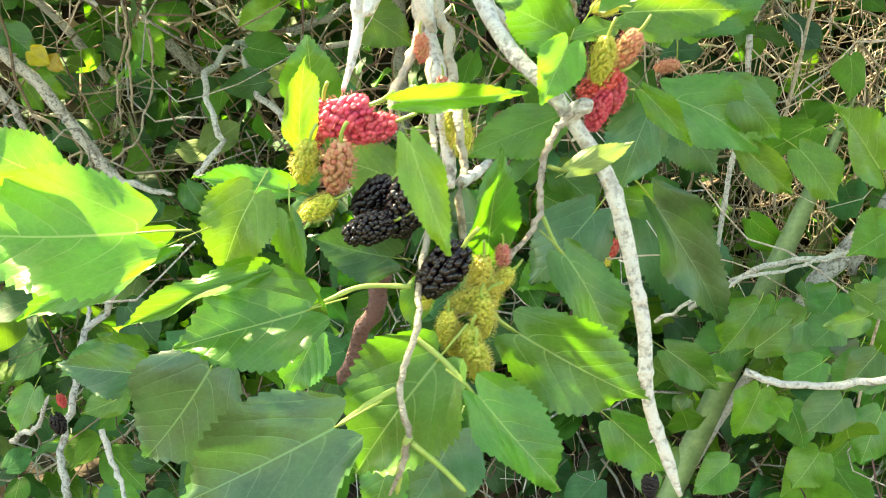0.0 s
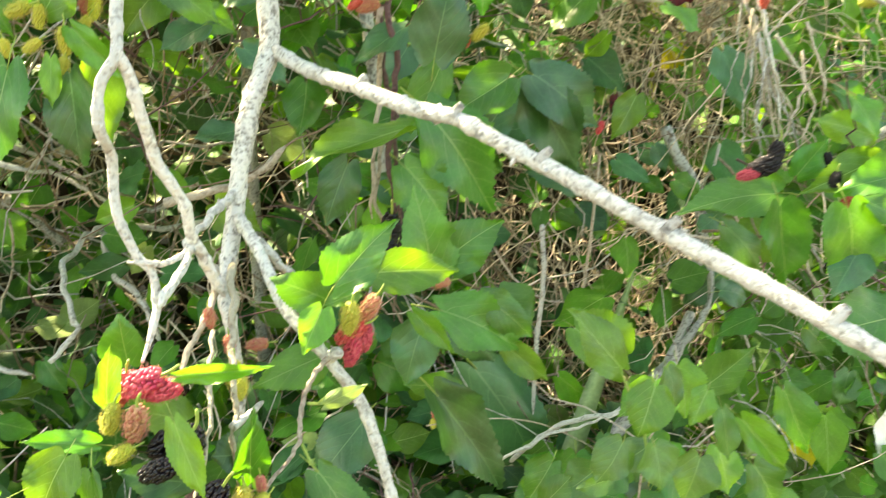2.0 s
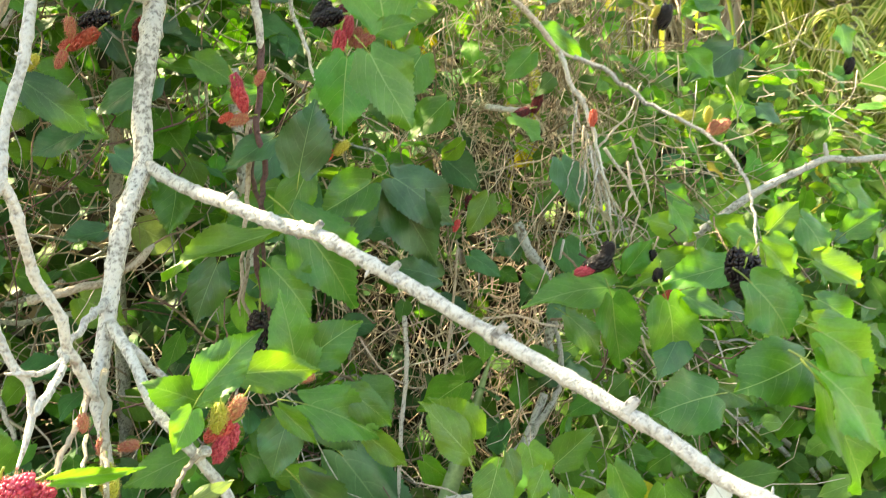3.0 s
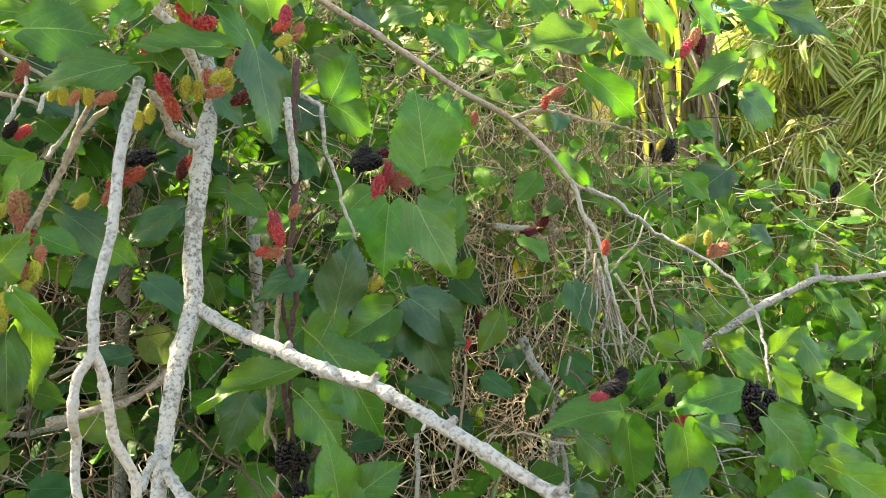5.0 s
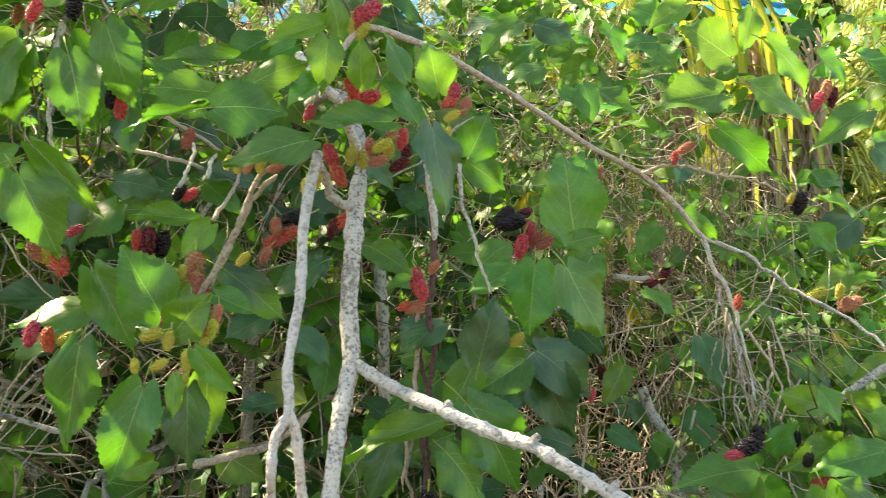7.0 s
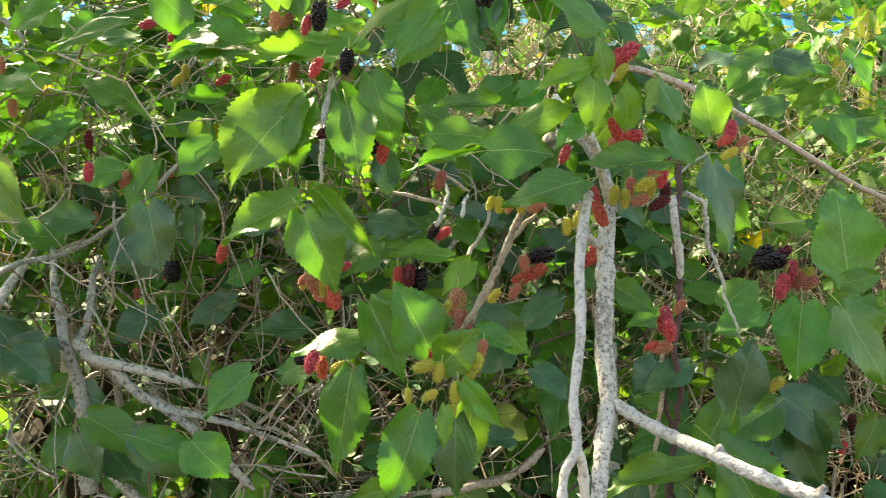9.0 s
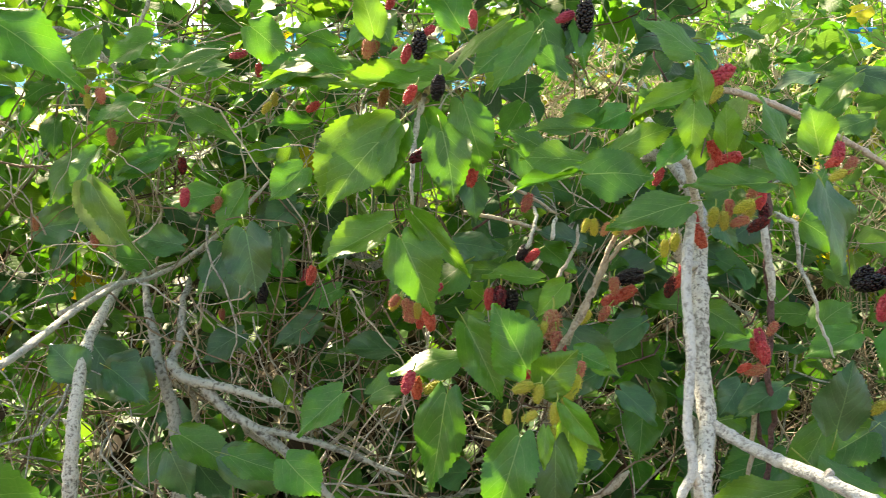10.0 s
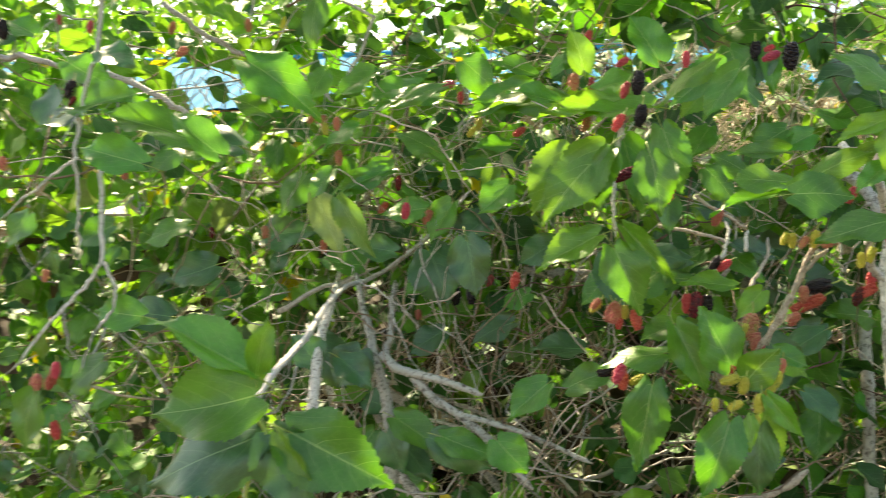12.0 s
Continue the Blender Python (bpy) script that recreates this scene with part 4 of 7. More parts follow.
# small climbing leaves low in front
leaf((0.413, 0.931, 0.691), (0.413, 0.897, 0.689), 1.00, "y", 15)
leaf((0.549, 1.032, 0.753), (0.590, 1.044, 0.708), 0.80, "v", -10)
leaf((0.565, 0.881, 0.494), (0.550, 0.847, 0.487), 0.80, "v", -19)
leaf((0.419, 0.911, 0.822), (0.385, 0.916, 0.803), 0.90, "v", -4)
leaf((0.280, 0.944, 0.618), (0.251, 0.946, 0.574), 0.80, "v", 2)
leaf((0.415, 1.181, 0.574), (0.414, 1.196, 0.529), 1.00, "v", -18)
leaf((0.461, 1.088, 0.678), (0.485, 1.110, 0.621), 0.80, "v", 10)
leaf((0.399, 0.898, 0.805), (0.384, 0.913, 0.782), 1.00, "v", -13)
leaf((0.592, 1.097, 0.478), (0.577, 1.112, 0.443), 1.00, "y", 5)
leaf((0.341, 1.149, 0.313), (0.338, 1.167, 0.265), 0.80, "y", -10)
leaf((0.417, 1.104, 0.363), (0.431, 1.120, 0.313), 0.90, "v", -7)
leaf((0.848, 1.214, 0.265), (0.885, 1.204, 0.232), 0.90, "v", -18)
leaf((0.269, 1.015, 0.710), (0.311, 1.042, 0.650), 0.80, "v", 18)
leaf((0.606, 1.128, 0.281), (0.582, 1.127, 0.240), 0.90, "v", -19)
leaf((0.720, 1.120, 0.250), (0.683, 1.105, 0.220), 1.00, "v", 0)
leaf((0.788, 1.219, 0.551), (0.747, 1.200, 0.535), 0.80, "y", -13)
leaf((0.667, 1.073, 0.616), (0.672, 1.070, 0.578), 0.80, "v", -8)
leaf((0.338, 1.071, 0.586), (0.367, 1.096, 0.524), 0.80, "y", 19)
leaf((0.500, 0.903, 0.659), (0.533, 0.930, 0.596), 0.90, "y", 5)
leaf((0.545, 1.080, 0.333), (0.541, 1.100, 0.255), 0.80, "v", -17)
leaf((0.732, 1.237, 0.426), (0.763, 1.241, 0.401), 0.80, "y", 8)
leaf((0.633, 1.021, 0.381), (0.619, 0.983, 0.355), 1.00, "v", 13)
leaf((0.429, 0.918, 0.487), (0.439, 0.899, 0.469), 1.00, "v", -9)
leaf((0.276, 1.033, 0.515), (0.265, 1.005, 0.481), 0.90, "v", 2)
leaf((0.614, 1.141, 0.663), (0.608, 1.137, 0.616), 0.80, "v", 2)
leaf((0.770, 1.099, 0.603), (0.810, 1.108, 0.577), 0.80, "y", 0)
leaf((0.760, 0.907, 0.588), (0.713, 0.881, 0.594), 1.00, "y", 15)
leaf((0.500, 1.105, 0.534), (0.517, 1.122, 0.487), 0.90, "v", -1)
leaf((0.829, 1.058, 0.698), (0.803, 1.024, 0.689), 1.00, "v", -13)
leaf((0.920, 1.161, 0.697), (0.942, 1.171, 0.656), 0.90, "v", -11)
leaf((0.349, 0.936, 0.819), (0.345, 0.928, 0.776), 1.00, "y", -4)
leaf((0.417, 1.108, 0.769), (0.391, 1.124, 0.724), 0.90, "v", -11)
leaf((0.488, 1.112, 0.616), (0.509, 1.117, 0.588), 1.00, "y", 17)
leaf((0.357, 1.105, 0.585), (0.334, 1.099, 0.558), 0.90, "v", 3)
leaf((0.595, 1.119, 0.689), (0.627, 1.142, 0.636), 0.90, "v", -5)
leaf((0.512, 1.084, 0.783), (0.511, 1.049, 0.757), 1.00, "v", -16)
leaf((0.802, 0.975, 0.598), (0.843, 0.984, 0.562), 0.80, "v", 10)
leaf((0.918, 1.090, 0.449), (0.929, 1.074, 0.413), 0.90, "v", 8)
leaf((0.463, 0.900, 0.823), (0.429, 0.870, 0.810), 1.00, "v", 0)
leaf((0.422, 0.900, 0.827), (0.368, 0.870, 0.811), 0.95, "v", 0)
leaf((0.362, 0.900, 0.852), (0.318, 0.870, 0.807), 0.80, "m", 0)
leaf((0.424, 0.800, 0.915), (0.457, 0.770, 0.896), 0.70, "y", 0)
leaf((0.427, 0.800, 0.778), (0.389, 0.770, 0.752), 0.90, "v", 0)
# leaves beside and below the main fork
leaf((0.284, 0.690, 1.591), (0.274, 0.675, 1.686), 0.86, "m", 0)
leaf((0.278, 0.690, 1.582), (0.318, 0.675, 1.592), 0.59, "y", 0)
leaf((0.256, 0.646, 1.553), (0.295, 0.631, 1.476), 0.86, "m", 0)
leaf((0.250, 0.730, 1.554), (0.234, 0.715, 1.472), 0.74, "m", 10)
leaf((0.423, 1.160, 1.385), (0.537, 1.145, 1.310), 0.66, "d", 0)
leaf((0.420, 1.180, 1.368), (0.508, 1.165, 1.225), 0.54, "d", 10)
leaf((0.203, 0.810, 1.426), (0.220, 0.795, 1.511), 0.70, "d", -15)
leaf((0.344, 1.020, 1.390), (0.265, 1.005, 1.345), 0.73, "m", 0)
leaf((0.202, 0.860, 1.361), (0.293, 0.845, 1.240), 0.57, "m", 0)
leaf((0.613, 1.200, 1.339), (0.570, 1.185, 1.269), 0.57, "y", 0)
leaf((0.227, 0.900, 1.416), (0.185, 0.885, 1.337), 0.53, "m", 0)
leaf((0.170, 0.850, 1.345), (0.031, 0.835, 1.327), 0.26, "y", 15)
leaf((0.194, 1.000, 1.368), (0.114, 0.985, 1.319), 0.68, "m", 0)
leaf((0.103, 0.900, 1.302), (0.065, 0.885, 1.231), 0.59, "d", 0)
leaf((0.185, 1.050, 1.528), (0.126, 1.035, 1.519), 0.59, "m", 0)
leaf((0.191, 0.950, 1.463), (0.121, 0.935, 1.425), 0.51, "d", 0)
leaf((0.318, 1.000, 1.536), (0.243, 0.985, 1.504), 0.61, "m", 0)
leaf((0.283, 1.050, 1.544), (0.326, 1.035, 1.589), 0.83, "m", 0)
leaf((0.317, 1.100, 1.294), (0.373, 1.085, 1.380), 0.53, "d", 0)
leaf((0.527, 1.250, 1.185), (0.440, 1.235, 1.227), 0.64, "d", 0)
leaf((0.168, 0.850, 1.301), (0.219, 0.835, 1.240), 0.82, "m", 0)
leaf((0.184, 1.100, 1.238), (0.243, 1.085, 1.274), 0.77, "m", 0)
leaf((0.675, 0.950, 1.878), (0.596, 0.935, 1.926), 0.84, "y", 0)
leaf((0.737, 0.930, 1.897), (0.820, 0.915, 1.830), 0.58, "y", 0)
leaf((0.630, 0.820, 1.803), (0.726, 0.805, 1.759), 0.64, "y", 0)
leaf((0.622, 0.900, 1.806), (0.505, 0.885, 1.792), 0.63, "y", 0)
leaf((0.624, 0.900, 1.752), (0.720, 0.885, 1.691), 0.40, "m", 10)
leaf((0.518, 1.100, 1.840), (0.594, 1.085, 1.803), 0.56, "m", 0)
leaf((0.688, 1.200, 1.960), (0.621, 1.185, 1.951), 0.72, "m", 0)
leaf((1.140, 1.300, 1.979), (1.206, 1.285, 1.925), 0.83, "m", 0)
leaf((1.170, 1.200, 1.842), (1.046, 1.185, 1.784), 0.50, "m", 0)
leaf((1.184, 1.300, 1.707), (1.095, 1.285, 1.703), 0.61, "m", 0)
leaf((0.675, 1.100, 1.633), (0.759, 1.085, 1.594), 0.42, "m", 0)
leaf((1.069, 1.100, 1.930), (1.141, 1.085, 1.917), 0.73, "m", 0)
leaf((0.719, 1.150, 2.020), (0.637, 1.135, 1.978), 0.50, "y", 0)
leaf((0.826, 1.100, 2.001), (0.797, 1.085, 1.924), 0.53, "y", 0)
leaf((0.250, 1.000, 1.716), (0.282, 0.985, 1.780), 0.81, "m", 0)
leaf((0.265, 1.050, 1.708), (0.327, 1.035, 1.671), 0.72, "m", 0)
leaf((0.377, 1.200, 1.866), (0.329, 1.185, 1.892), 0.77, "d", 0)
leaf((0.474, 1.250, 1.911), (0.400, 1.235, 1.884), 0.59, "m", 0)
leaf((0.401, 0.750, 1.070), (0.341, 0.720, 1.139), 0.62, "y", 0)
leaf((0.445, 0.750, 1.028), (0.426, 0.720, 0.977), 0.95, "y", 0)
leaf((0.528, 0.850, 1.001), (0.533, 0.820, 0.937), 0.80, "y", 0)
leaf((0.543, 0.900, 0.856), (0.549, 0.870, 0.846), 0.90, "y", 0)
leaf((0.499, 0.800, 0.869), (0.511, 0.770, 0.807), 0.70, "m", 0)
leaf((0.488, 0.950, 0.836), (0.446, 0.920, 0.808), 0.90, "m", 0)
leaf((0.451, 1.000, 0.738), (0.510, 0.970, 0.721), 0.70, "m", 0)
leaf((0.629, 0.800, 0.812), (0.683, 0.770, 0.760), 0.80, "m", 0)
leaf((0.591, 0.850, 0.869), (0.603, 0.820, 0.811), 0.80, "y", 0)
leaf((0.558, 1.000, 0.718), (0.504, 0.970, 0.673), 0.90, "d", 0)
leaf((0.431, 1.100, 0.703), (0.357, 1.070, 0.656), 0.80, "m", 0)
leaf((0.991, 1.000, 0.799), (0.959, 0.970, 0.731), 0.50, "w", 0)
# bright spray low at the side
leaf((0.677, 0.450, 1.257), (0.744, 0.420, 1.213), 0.60, "y", 0)
leaf((0.666, 0.440, 1.221), (0.747, 0.410, 1.136), 0.70, "y", 0)
leaf((0.701, 0.500, 1.209), (0.615, 0.470, 1.188), 0.75, "m", 0)
leaf((0.695, 0.460, 1.189), (0.751, 0.430, 1.070), 0.60, "m", 0)
leaf((0.728, 0.620, 1.274), (0.784, 0.590, 1.203), 0.80, "m", 0)
leaf((0.818, 0.800, 1.057), (0.692, 0.770, 1.067), 0.70, "m", 0)
leaf((0.600, 0.900, 0.943), (0.653, 0.870, 1.002), 0.60, "m", 0)
leaf((0.416, 0.950, 1.032), (0.464, 0.920, 0.980), 0.70, "y", 0)
leaf((0.268, 0.800, 1.148), (0.303, 0.770, 1.107), 0.90, "m", 0)
leaf((0.208, 0.800, 1.126), (0.257, 0.770, 1.076), 0.70, "d", 0)
leaf((0.517, 0.900, 0.947), (0.457, 0.870, 0.925), 0.80, "y", 0)
leaf((0.750, 0.800, 1.154), (0.701, 0.770, 1.116), 0.80, "d", 0)
leaf((0.805, 0.900, 1.339), (0.827, 0.870, 1.292), 0.80, "y", 0)
leaf((0.914, 0.900, 1.296), (0.957, 0.870, 1.273), 0.60, "y", 0)
leaf((0.962, 0.850, 1.285), (0.993, 0.820, 1.241), 0.50, "y", 0)
# leaves over the top of the stem
leaf((-0.125, 0.655, 1.724), (-0.057, 0.640, 1.724), 0.82, "m", 0)
leaf((-0.122, 0.704, 1.746), (-0.194, 0.689, 1.757), 0.61, "y", 0)
leaf((-0.128, 0.700, 1.733), (-0.219, 0.685, 1.711), 0.25, "m", 20)
leaf((-0.039, 0.590, 1.684), (-0.117, 0.575, 1.661), 0.49, "m", 0)
leaf((0.045, 0.600, 1.706), (-0.039, 0.585, 1.703), 0.39, "m", 0)
leaf((-0.091, 0.680, 1.752), (-0.032, 0.665, 1.785), 0.45, "y", 0)
leaf((-0.019, 0.660, 1.758), (-0.054, 0.645, 1.727), 0.56, "m", 0)
leaf((-0.011, 0.650, 1.797), (-0.019, 0.635, 1.744), 0.63, "y", 10)
leaf((0.026, 0.660, 1.755), (0.020, 0.645, 1.799), 0.64, "y", 0)
leaf((0.061, 0.600, 1.749), (0.042, 0.585, 1.792), 0.69, "m", 15)
leaf((0.088, 0.576, 1.734), (0.078, 0.561, 1.779), 0.84, "y", 0)
leaf((0.077, 0.620, 1.709), (0.044, 0.605, 1.757), 0.58, "m", 0)
leaf((0.065, 0.513, 1.688), (0.077, 0.498, 1.613), 0.64, "d", -12)
leaf((-0.014, 0.660, 1.817), (-0.079, 0.645, 1.791), 0.38, "y", 0)
leaf((0.002, 0.660, 1.805), (-0.008, 0.645, 1.850), 0.52, "y", 0)
leaf((-0.285, 0.803, 1.799), (-0.266, 0.788, 1.713), 0.64, "m", 0)
leaf((-0.259, 0.915, 1.864), (-0.225, 0.900, 1.764), 0.55, "m", 0)
leaf((-0.321, 0.800, 1.694), (-0.249, 0.785, 1.619), 0.27, "y", 30)
leaf((-0.336, 0.790, 1.663), (-0.292, 0.775, 1.577), 0.67, "m", 0)
leaf((-0.340, 0.850, 1.816), (-0.360, 0.835, 1.741), 0.53, "m", 0)
leaf((-0.197, 1.100, 1.667), (-0.256, 1.085, 1.669), 0.67, "d", 0)
leaf((-0.155, 0.900, 1.616), (-0.229, 0.885, 1.630), 0.38, "y", 0)
leaf((-0.133, 0.800, 1.607), (-0.168, 0.785, 1.572), 0.60, "y", 0)
leaf((-0.137, 1.000, 1.667), (-0.092, 0.985, 1.629), 0.74, "m", 0)
leaf((-0.244, 1.000, 1.766), (-0.242, 0.985, 1.703), 0.63, "d", 0)
leaf((-0.186, 0.737, 1.508), (-0.225, 0.722, 1.581), 0.79, "m", 0)
leaf((-0.171, 0.707, 1.489), (-0.137, 0.692, 1.535), 0.77, "y", 0)
leaf((-0.263, 0.830, 1.515), (-0.356, 0.815, 1.503), 0.53, "m", 0)
leaf((-0.254, 0.750, 1.555), (-0.210, 0.735, 1.471), 0.48, "m", 15)
leaf((-0.147, 0.695, 1.471), (-0.109, 0.680, 1.424), 0.41, "y", 25)
leaf((-0.199, 0.665, 1.440), (-0.228, 0.650, 1.347), 0.54, "m", 0)
leaf((-0.280, 0.820, 1.467), (-0.304, 0.805, 1.346), 0.53, "m", 10)
leaf((-0.157, 0.700, 1.431), (-0.162, 0.685, 1.349), 0.51, "d", 0)
leaf((-0.137, 0.740, 1.441), (-0.144, 0.725, 1.360), 0.50, "y", 10)
leaf((-0.169, 0.690, 1.446), (-0.173, 0.675, 1.405), 0.39, "y", 0)
leaf((-0.127, 0.750, 1.526), (-0.088, 0.735, 1.508), 0.65, "m", 0)
leaf((-0.114, 0.950, 1.546), (-0.031, 0.935, 1.483), 0.44, "d", 0)
leaf((-0.045, 1.100, 1.332), (-0.101, 1.085, 1.328), 0.70, "d", 0)
leaf((-0.158, 0.800, 1.778), (-0.200, 0.785, 1.799), 0.77, "m", 0)
leaf((-0.106, 0.780, 1.800), (-0.181, 0.765, 1.797), 0.36, "m", 0)
leaf((0.068, 0.850, 1.690), (0.099, 0.835, 1.657), 0.60, "d", 0)
leaf((-0.060, 1.000, 1.478), (-0.115, 0.985, 1.449), 0.73, "d", 0)
leaf((0.026, 1.100, 1.547), (-0.046, 1.085, 1.505), 0.61, "d", 0)
leaf((-0.015, 1.050, 1.446), (0.042, 1.035, 1.403), 0.69, "d", 0)
owner = back_bush
# upright and slanting stems behind, of the second bush
limb("branch", [(-1.981, 1.450, 2.209), (-1.744, 1.400, 2.167), (-1.530, 1.360, 2.117), (-1.427, 1.340, 2.079), (-1.317, 1.300, 2.023), (-1.236, 1.280, 1.978), (-1.159, 1.250, 1.929)], 0.0080, 0.0060, grey_bark)
limb("twig", [(-1.294, 1.000, 2.216), (-1.306, 1.000, 2.050), (-1.328, 1.000, 1.962), (-1.336, 1.000, 1.907), (-1.344, 1.000, 1.831), (-1.326, 1.000, 1.733), (-1.324, 1.000, 1.658)], 0.0050, 0.0022, bark)
limb("twig", [(-1.299, 1.020, 1.823), (-1.279, 1.000, 1.733), (-1.268, 0.990, 1.647), (-1.293, 0.980, 1.594), (-1.352, 0.970, 1.530), (-1.421, 0.960, 1.439)], 0.0045, 0.0025, bark)
limb("twig", [(-1.264, 0.990, 1.642), (-1.230, 0.980, 1.595), (-1.228, 0.970, 1.553), (-1.258, 0.960, 1.512), (-1.276, 0.950, 1.440)], 0.0032, 0.0018, bark)
limb("twig", [(-1.335, 1.000, 1.842), (-1.402, 1.000, 1.798), (-1.494, 1.000, 1.721)], 0.0028, 0.0018, bark)
limb("branch", [(-1.456, 1.500, 2.337), (-1.343, 1.500, 2.252), (-1.234, 1.500, 2.197), (-1.098, 1.500, 2.157), (-1.038, 1.500, 2.113), (-0.993, 1.500, 2.069)], 0.0070, 0.0060, grey_bark)
limb("twig", [(-0.916, 1.300, 2.043), (-0.867, 1.300, 2.130), (-0.841, 1.300, 2.205), (-0.922, 1.300, 2.246)], 0.0040, 0.0030, bark)
limb("branch", [(-1.216, 2.264, 1.528), (-1.183, 2.237, 1.427), (-1.132, 2.210, 1.359), (-1.047, 2.183, 1.314), (-0.959, 2.170, 1.275), (-0.875, 2.170, 1.202), (-0.775, 2.170, 1.139), (-0.676, 2.170, 1.058), (-0.593, 2.170, 0.962)], 0.0175, 0.0135, grey_bark, "gnarled grey limb, patched with lichen")
limb("branch", [(-1.094, 2.196, 1.350), (-1.009, 2.170, 1.333), (-0.902, 2.143, 1.320), (-0.801, 2.129, 1.282), (-0.699, 2.102, 1.254), (-0.586, 2.102, 1.200), (-0.474, 2.102, 1.121)], 0.0074, 0.0054, grey_bark)
limb("branch", [(-0.963, 2.183, 1.274), (-0.882, 2.129, 1.225), (-0.713, 2.102, 1.198), (-0.554, 2.102, 1.152), (-0.458, 2.102, 1.082), (-0.395, 2.102, 1.012)], 0.0061, 0.0047, bark)
limb("branch", [(-1.064, 2.237, 1.309), (-1.054, 2.264, 1.204), (-0.983, 2.264, 1.136), (-0.915, 2.264, 1.036), (-0.862, 2.264, 0.937)], 0.0121, 0.0108, grey_bark)
limb("branch", [(-0.693, 2.170, 1.074), (-0.618, 2.102, 1.184), (-0.549, 2.048, 1.255), (-0.515, 2.021, 1.320)], 0.0068, 0.0041, bark)
limb("branch", [(-1.214, 2.264, 1.459), (-1.229, 2.264, 1.356), (-1.201, 2.264, 1.255), (-1.116, 2.237, 1.309)], 0.0108, 0.0095, bark)
limb("branch", [(-0.373, 2.372, 1.015), (-0.302, 2.345, 1.047), (-0.215, 2.318, 1.088), (-0.096, 2.291, 1.152)], 0.0081, 0.0054, grey_bark)
limb("branch", [(0.033, 2.237, 1.047), (0.139, 2.264, 1.142), (0.238, 2.264, 1.074), (0.305, 2.264, 1.008)], 0.0081, 0.0054, grey_bark)
limb("twig", [(-1.115, 1.500, 1.552), (-1.012, 1.500, 1.611), (-0.943, 1.500, 1.629), (-0.867, 1.500, 1.665)], 0.0070, 0.0040, bark)
limb("branch", [(-0.531, 1.700, 1.683), (-0.451, 1.700, 1.663), (-0.373, 1.700, 1.657), (-0.331, 1.700, 1.643)], 0.0200, 0.0160, grey_bark)
limb("twig", [(-0.775, 1.400, 1.639), (-0.780, 1.400, 1.539), (-0.798, 1.400, 1.440), (-0.803, 1.400, 1.396)], 0.0030, 0.0020, twig_bark)
limb("twig", [(-0.873, 1.400, 1.873), (-0.865, 1.400, 1.738), (-0.870, 1.400, 1.605), (-0.909, 1.400, 1.495)], 0.0030, 0.0020, twig_bark)
limb("branch", [(-1.042, 1.900, 1.855), (-0.912, 1.900, 1.856), (-0.782, 1.900, 1.900), (-0.754, 1.900, 1.959)], 0.0080, 0.0050, grey_bark)
# stems low behind the fruit
limb("stem", [(-0.811, 1.500, 1.186), (-0.758, 1.500, 1.133), (-0.711, 1.500, 1.082), (-0.676, 1.500, 1.019), (-0.648, 1.500, 0.965), (-0.619, 1.500, 0.909), (-0.593, 1.500, 0.858), (-0.613, 1.550, 0.753), (-0.673, 1.600, 0.556)], 0.0112, 0.0105, mottled_bark)
limb("branch", [(-0.608, 1.500, 0.889), (-0.537, 1.450, 0.882), (-0.479, 1.420, 0.877)], 0.008, 0.004, grey_bark)
limb("branch", [(-0.782, 1.500, 1.077), (-0.758, 1.500, 1.035), (-0.748, 1.500, 0.977), (-0.736, 1.500, 0.917)], 0.008, 0.005, grey_bark)
limb("branch", [(-0.381, 1.220, 0.969), (-0.340, 1.260, 1.010), (-0.371, 1.320, 1.060), (-0.387, 1.400, 1.091), (-0.379, 1.550, 1.108), (-0.345, 1.650, 1.101), (-0.239, 1.750, 1.068), (-0.075, 1.800, 1.068)], 0.0045, 0.0065, bark)
limb("branch", [(-0.357, 1.600, 1.106), (-0.347, 1.550, 1.060), (-0.325, 1.500, 1.027), (-0.290, 1.480, 1.004), (-0.265, 1.450, 0.972), (-0.249, 1.450, 0.899)], 0.007, 0.005, grey_bark)
limb("branch", [(-0.348, 1.800, 1.094), (-0.275, 1.800, 1.104), (-0.206, 1.850, 1.117), (-0.144, 1.900, 1.155)], 0.006, 0.008, grey_bark)
limb("twig", [(-0.516, 1.200, 0.820), (-0.551, 1.200, 0.758), (-0.583, 1.180, 0.741), (-0.578, 1.100, 0.692), (-0.604, 1.050, 0.608), (-0.583, 1.000, 0.564), (-0.610, 1.000, 0.482)], 0.005, 0.006, grey_bark)
limb("twig", [(-0.583, 1.180, 0.741), (-0.576, 1.200, 0.765), (-0.585, 1.220, 0.776)], 0.004, 0.003, grey_bark)
limb("twig", [(-0.564, 1.600, 1.203), (-0.566, 1.600, 1.138), (-0.611, 1.620, 1.064), (-0.614, 1.600, 0.975)], 0.003, 0.002, twig_bark)
limb("twig", [(-0.538, 1.600, 1.182), (-0.576, 1.600, 1.097), (-0.586, 1.600, 0.984)], 0.003, 0.002, twig_bark)
limb("twig", [(-0.512, 1.550, 1.151), (-0.519, 1.550, 1.061), (-0.553, 1.500, 0.959), (-0.617, 1.500, 0.920)], 0.0025, 0.002, twig_bark)
limb("twig", [(-0.760, 1.200, 0.533), (-0.689, 1.150, 0.585), (-0.624, 1.100, 0.676)], 0.005, 0.003, grey_bark)
limb("twig", [(-0.510, 1.000, 0.675), (-0.495, 0.980, 0.622), (-0.477, 0.950, 0.586)], 0.005, 0.003, grey_bark)
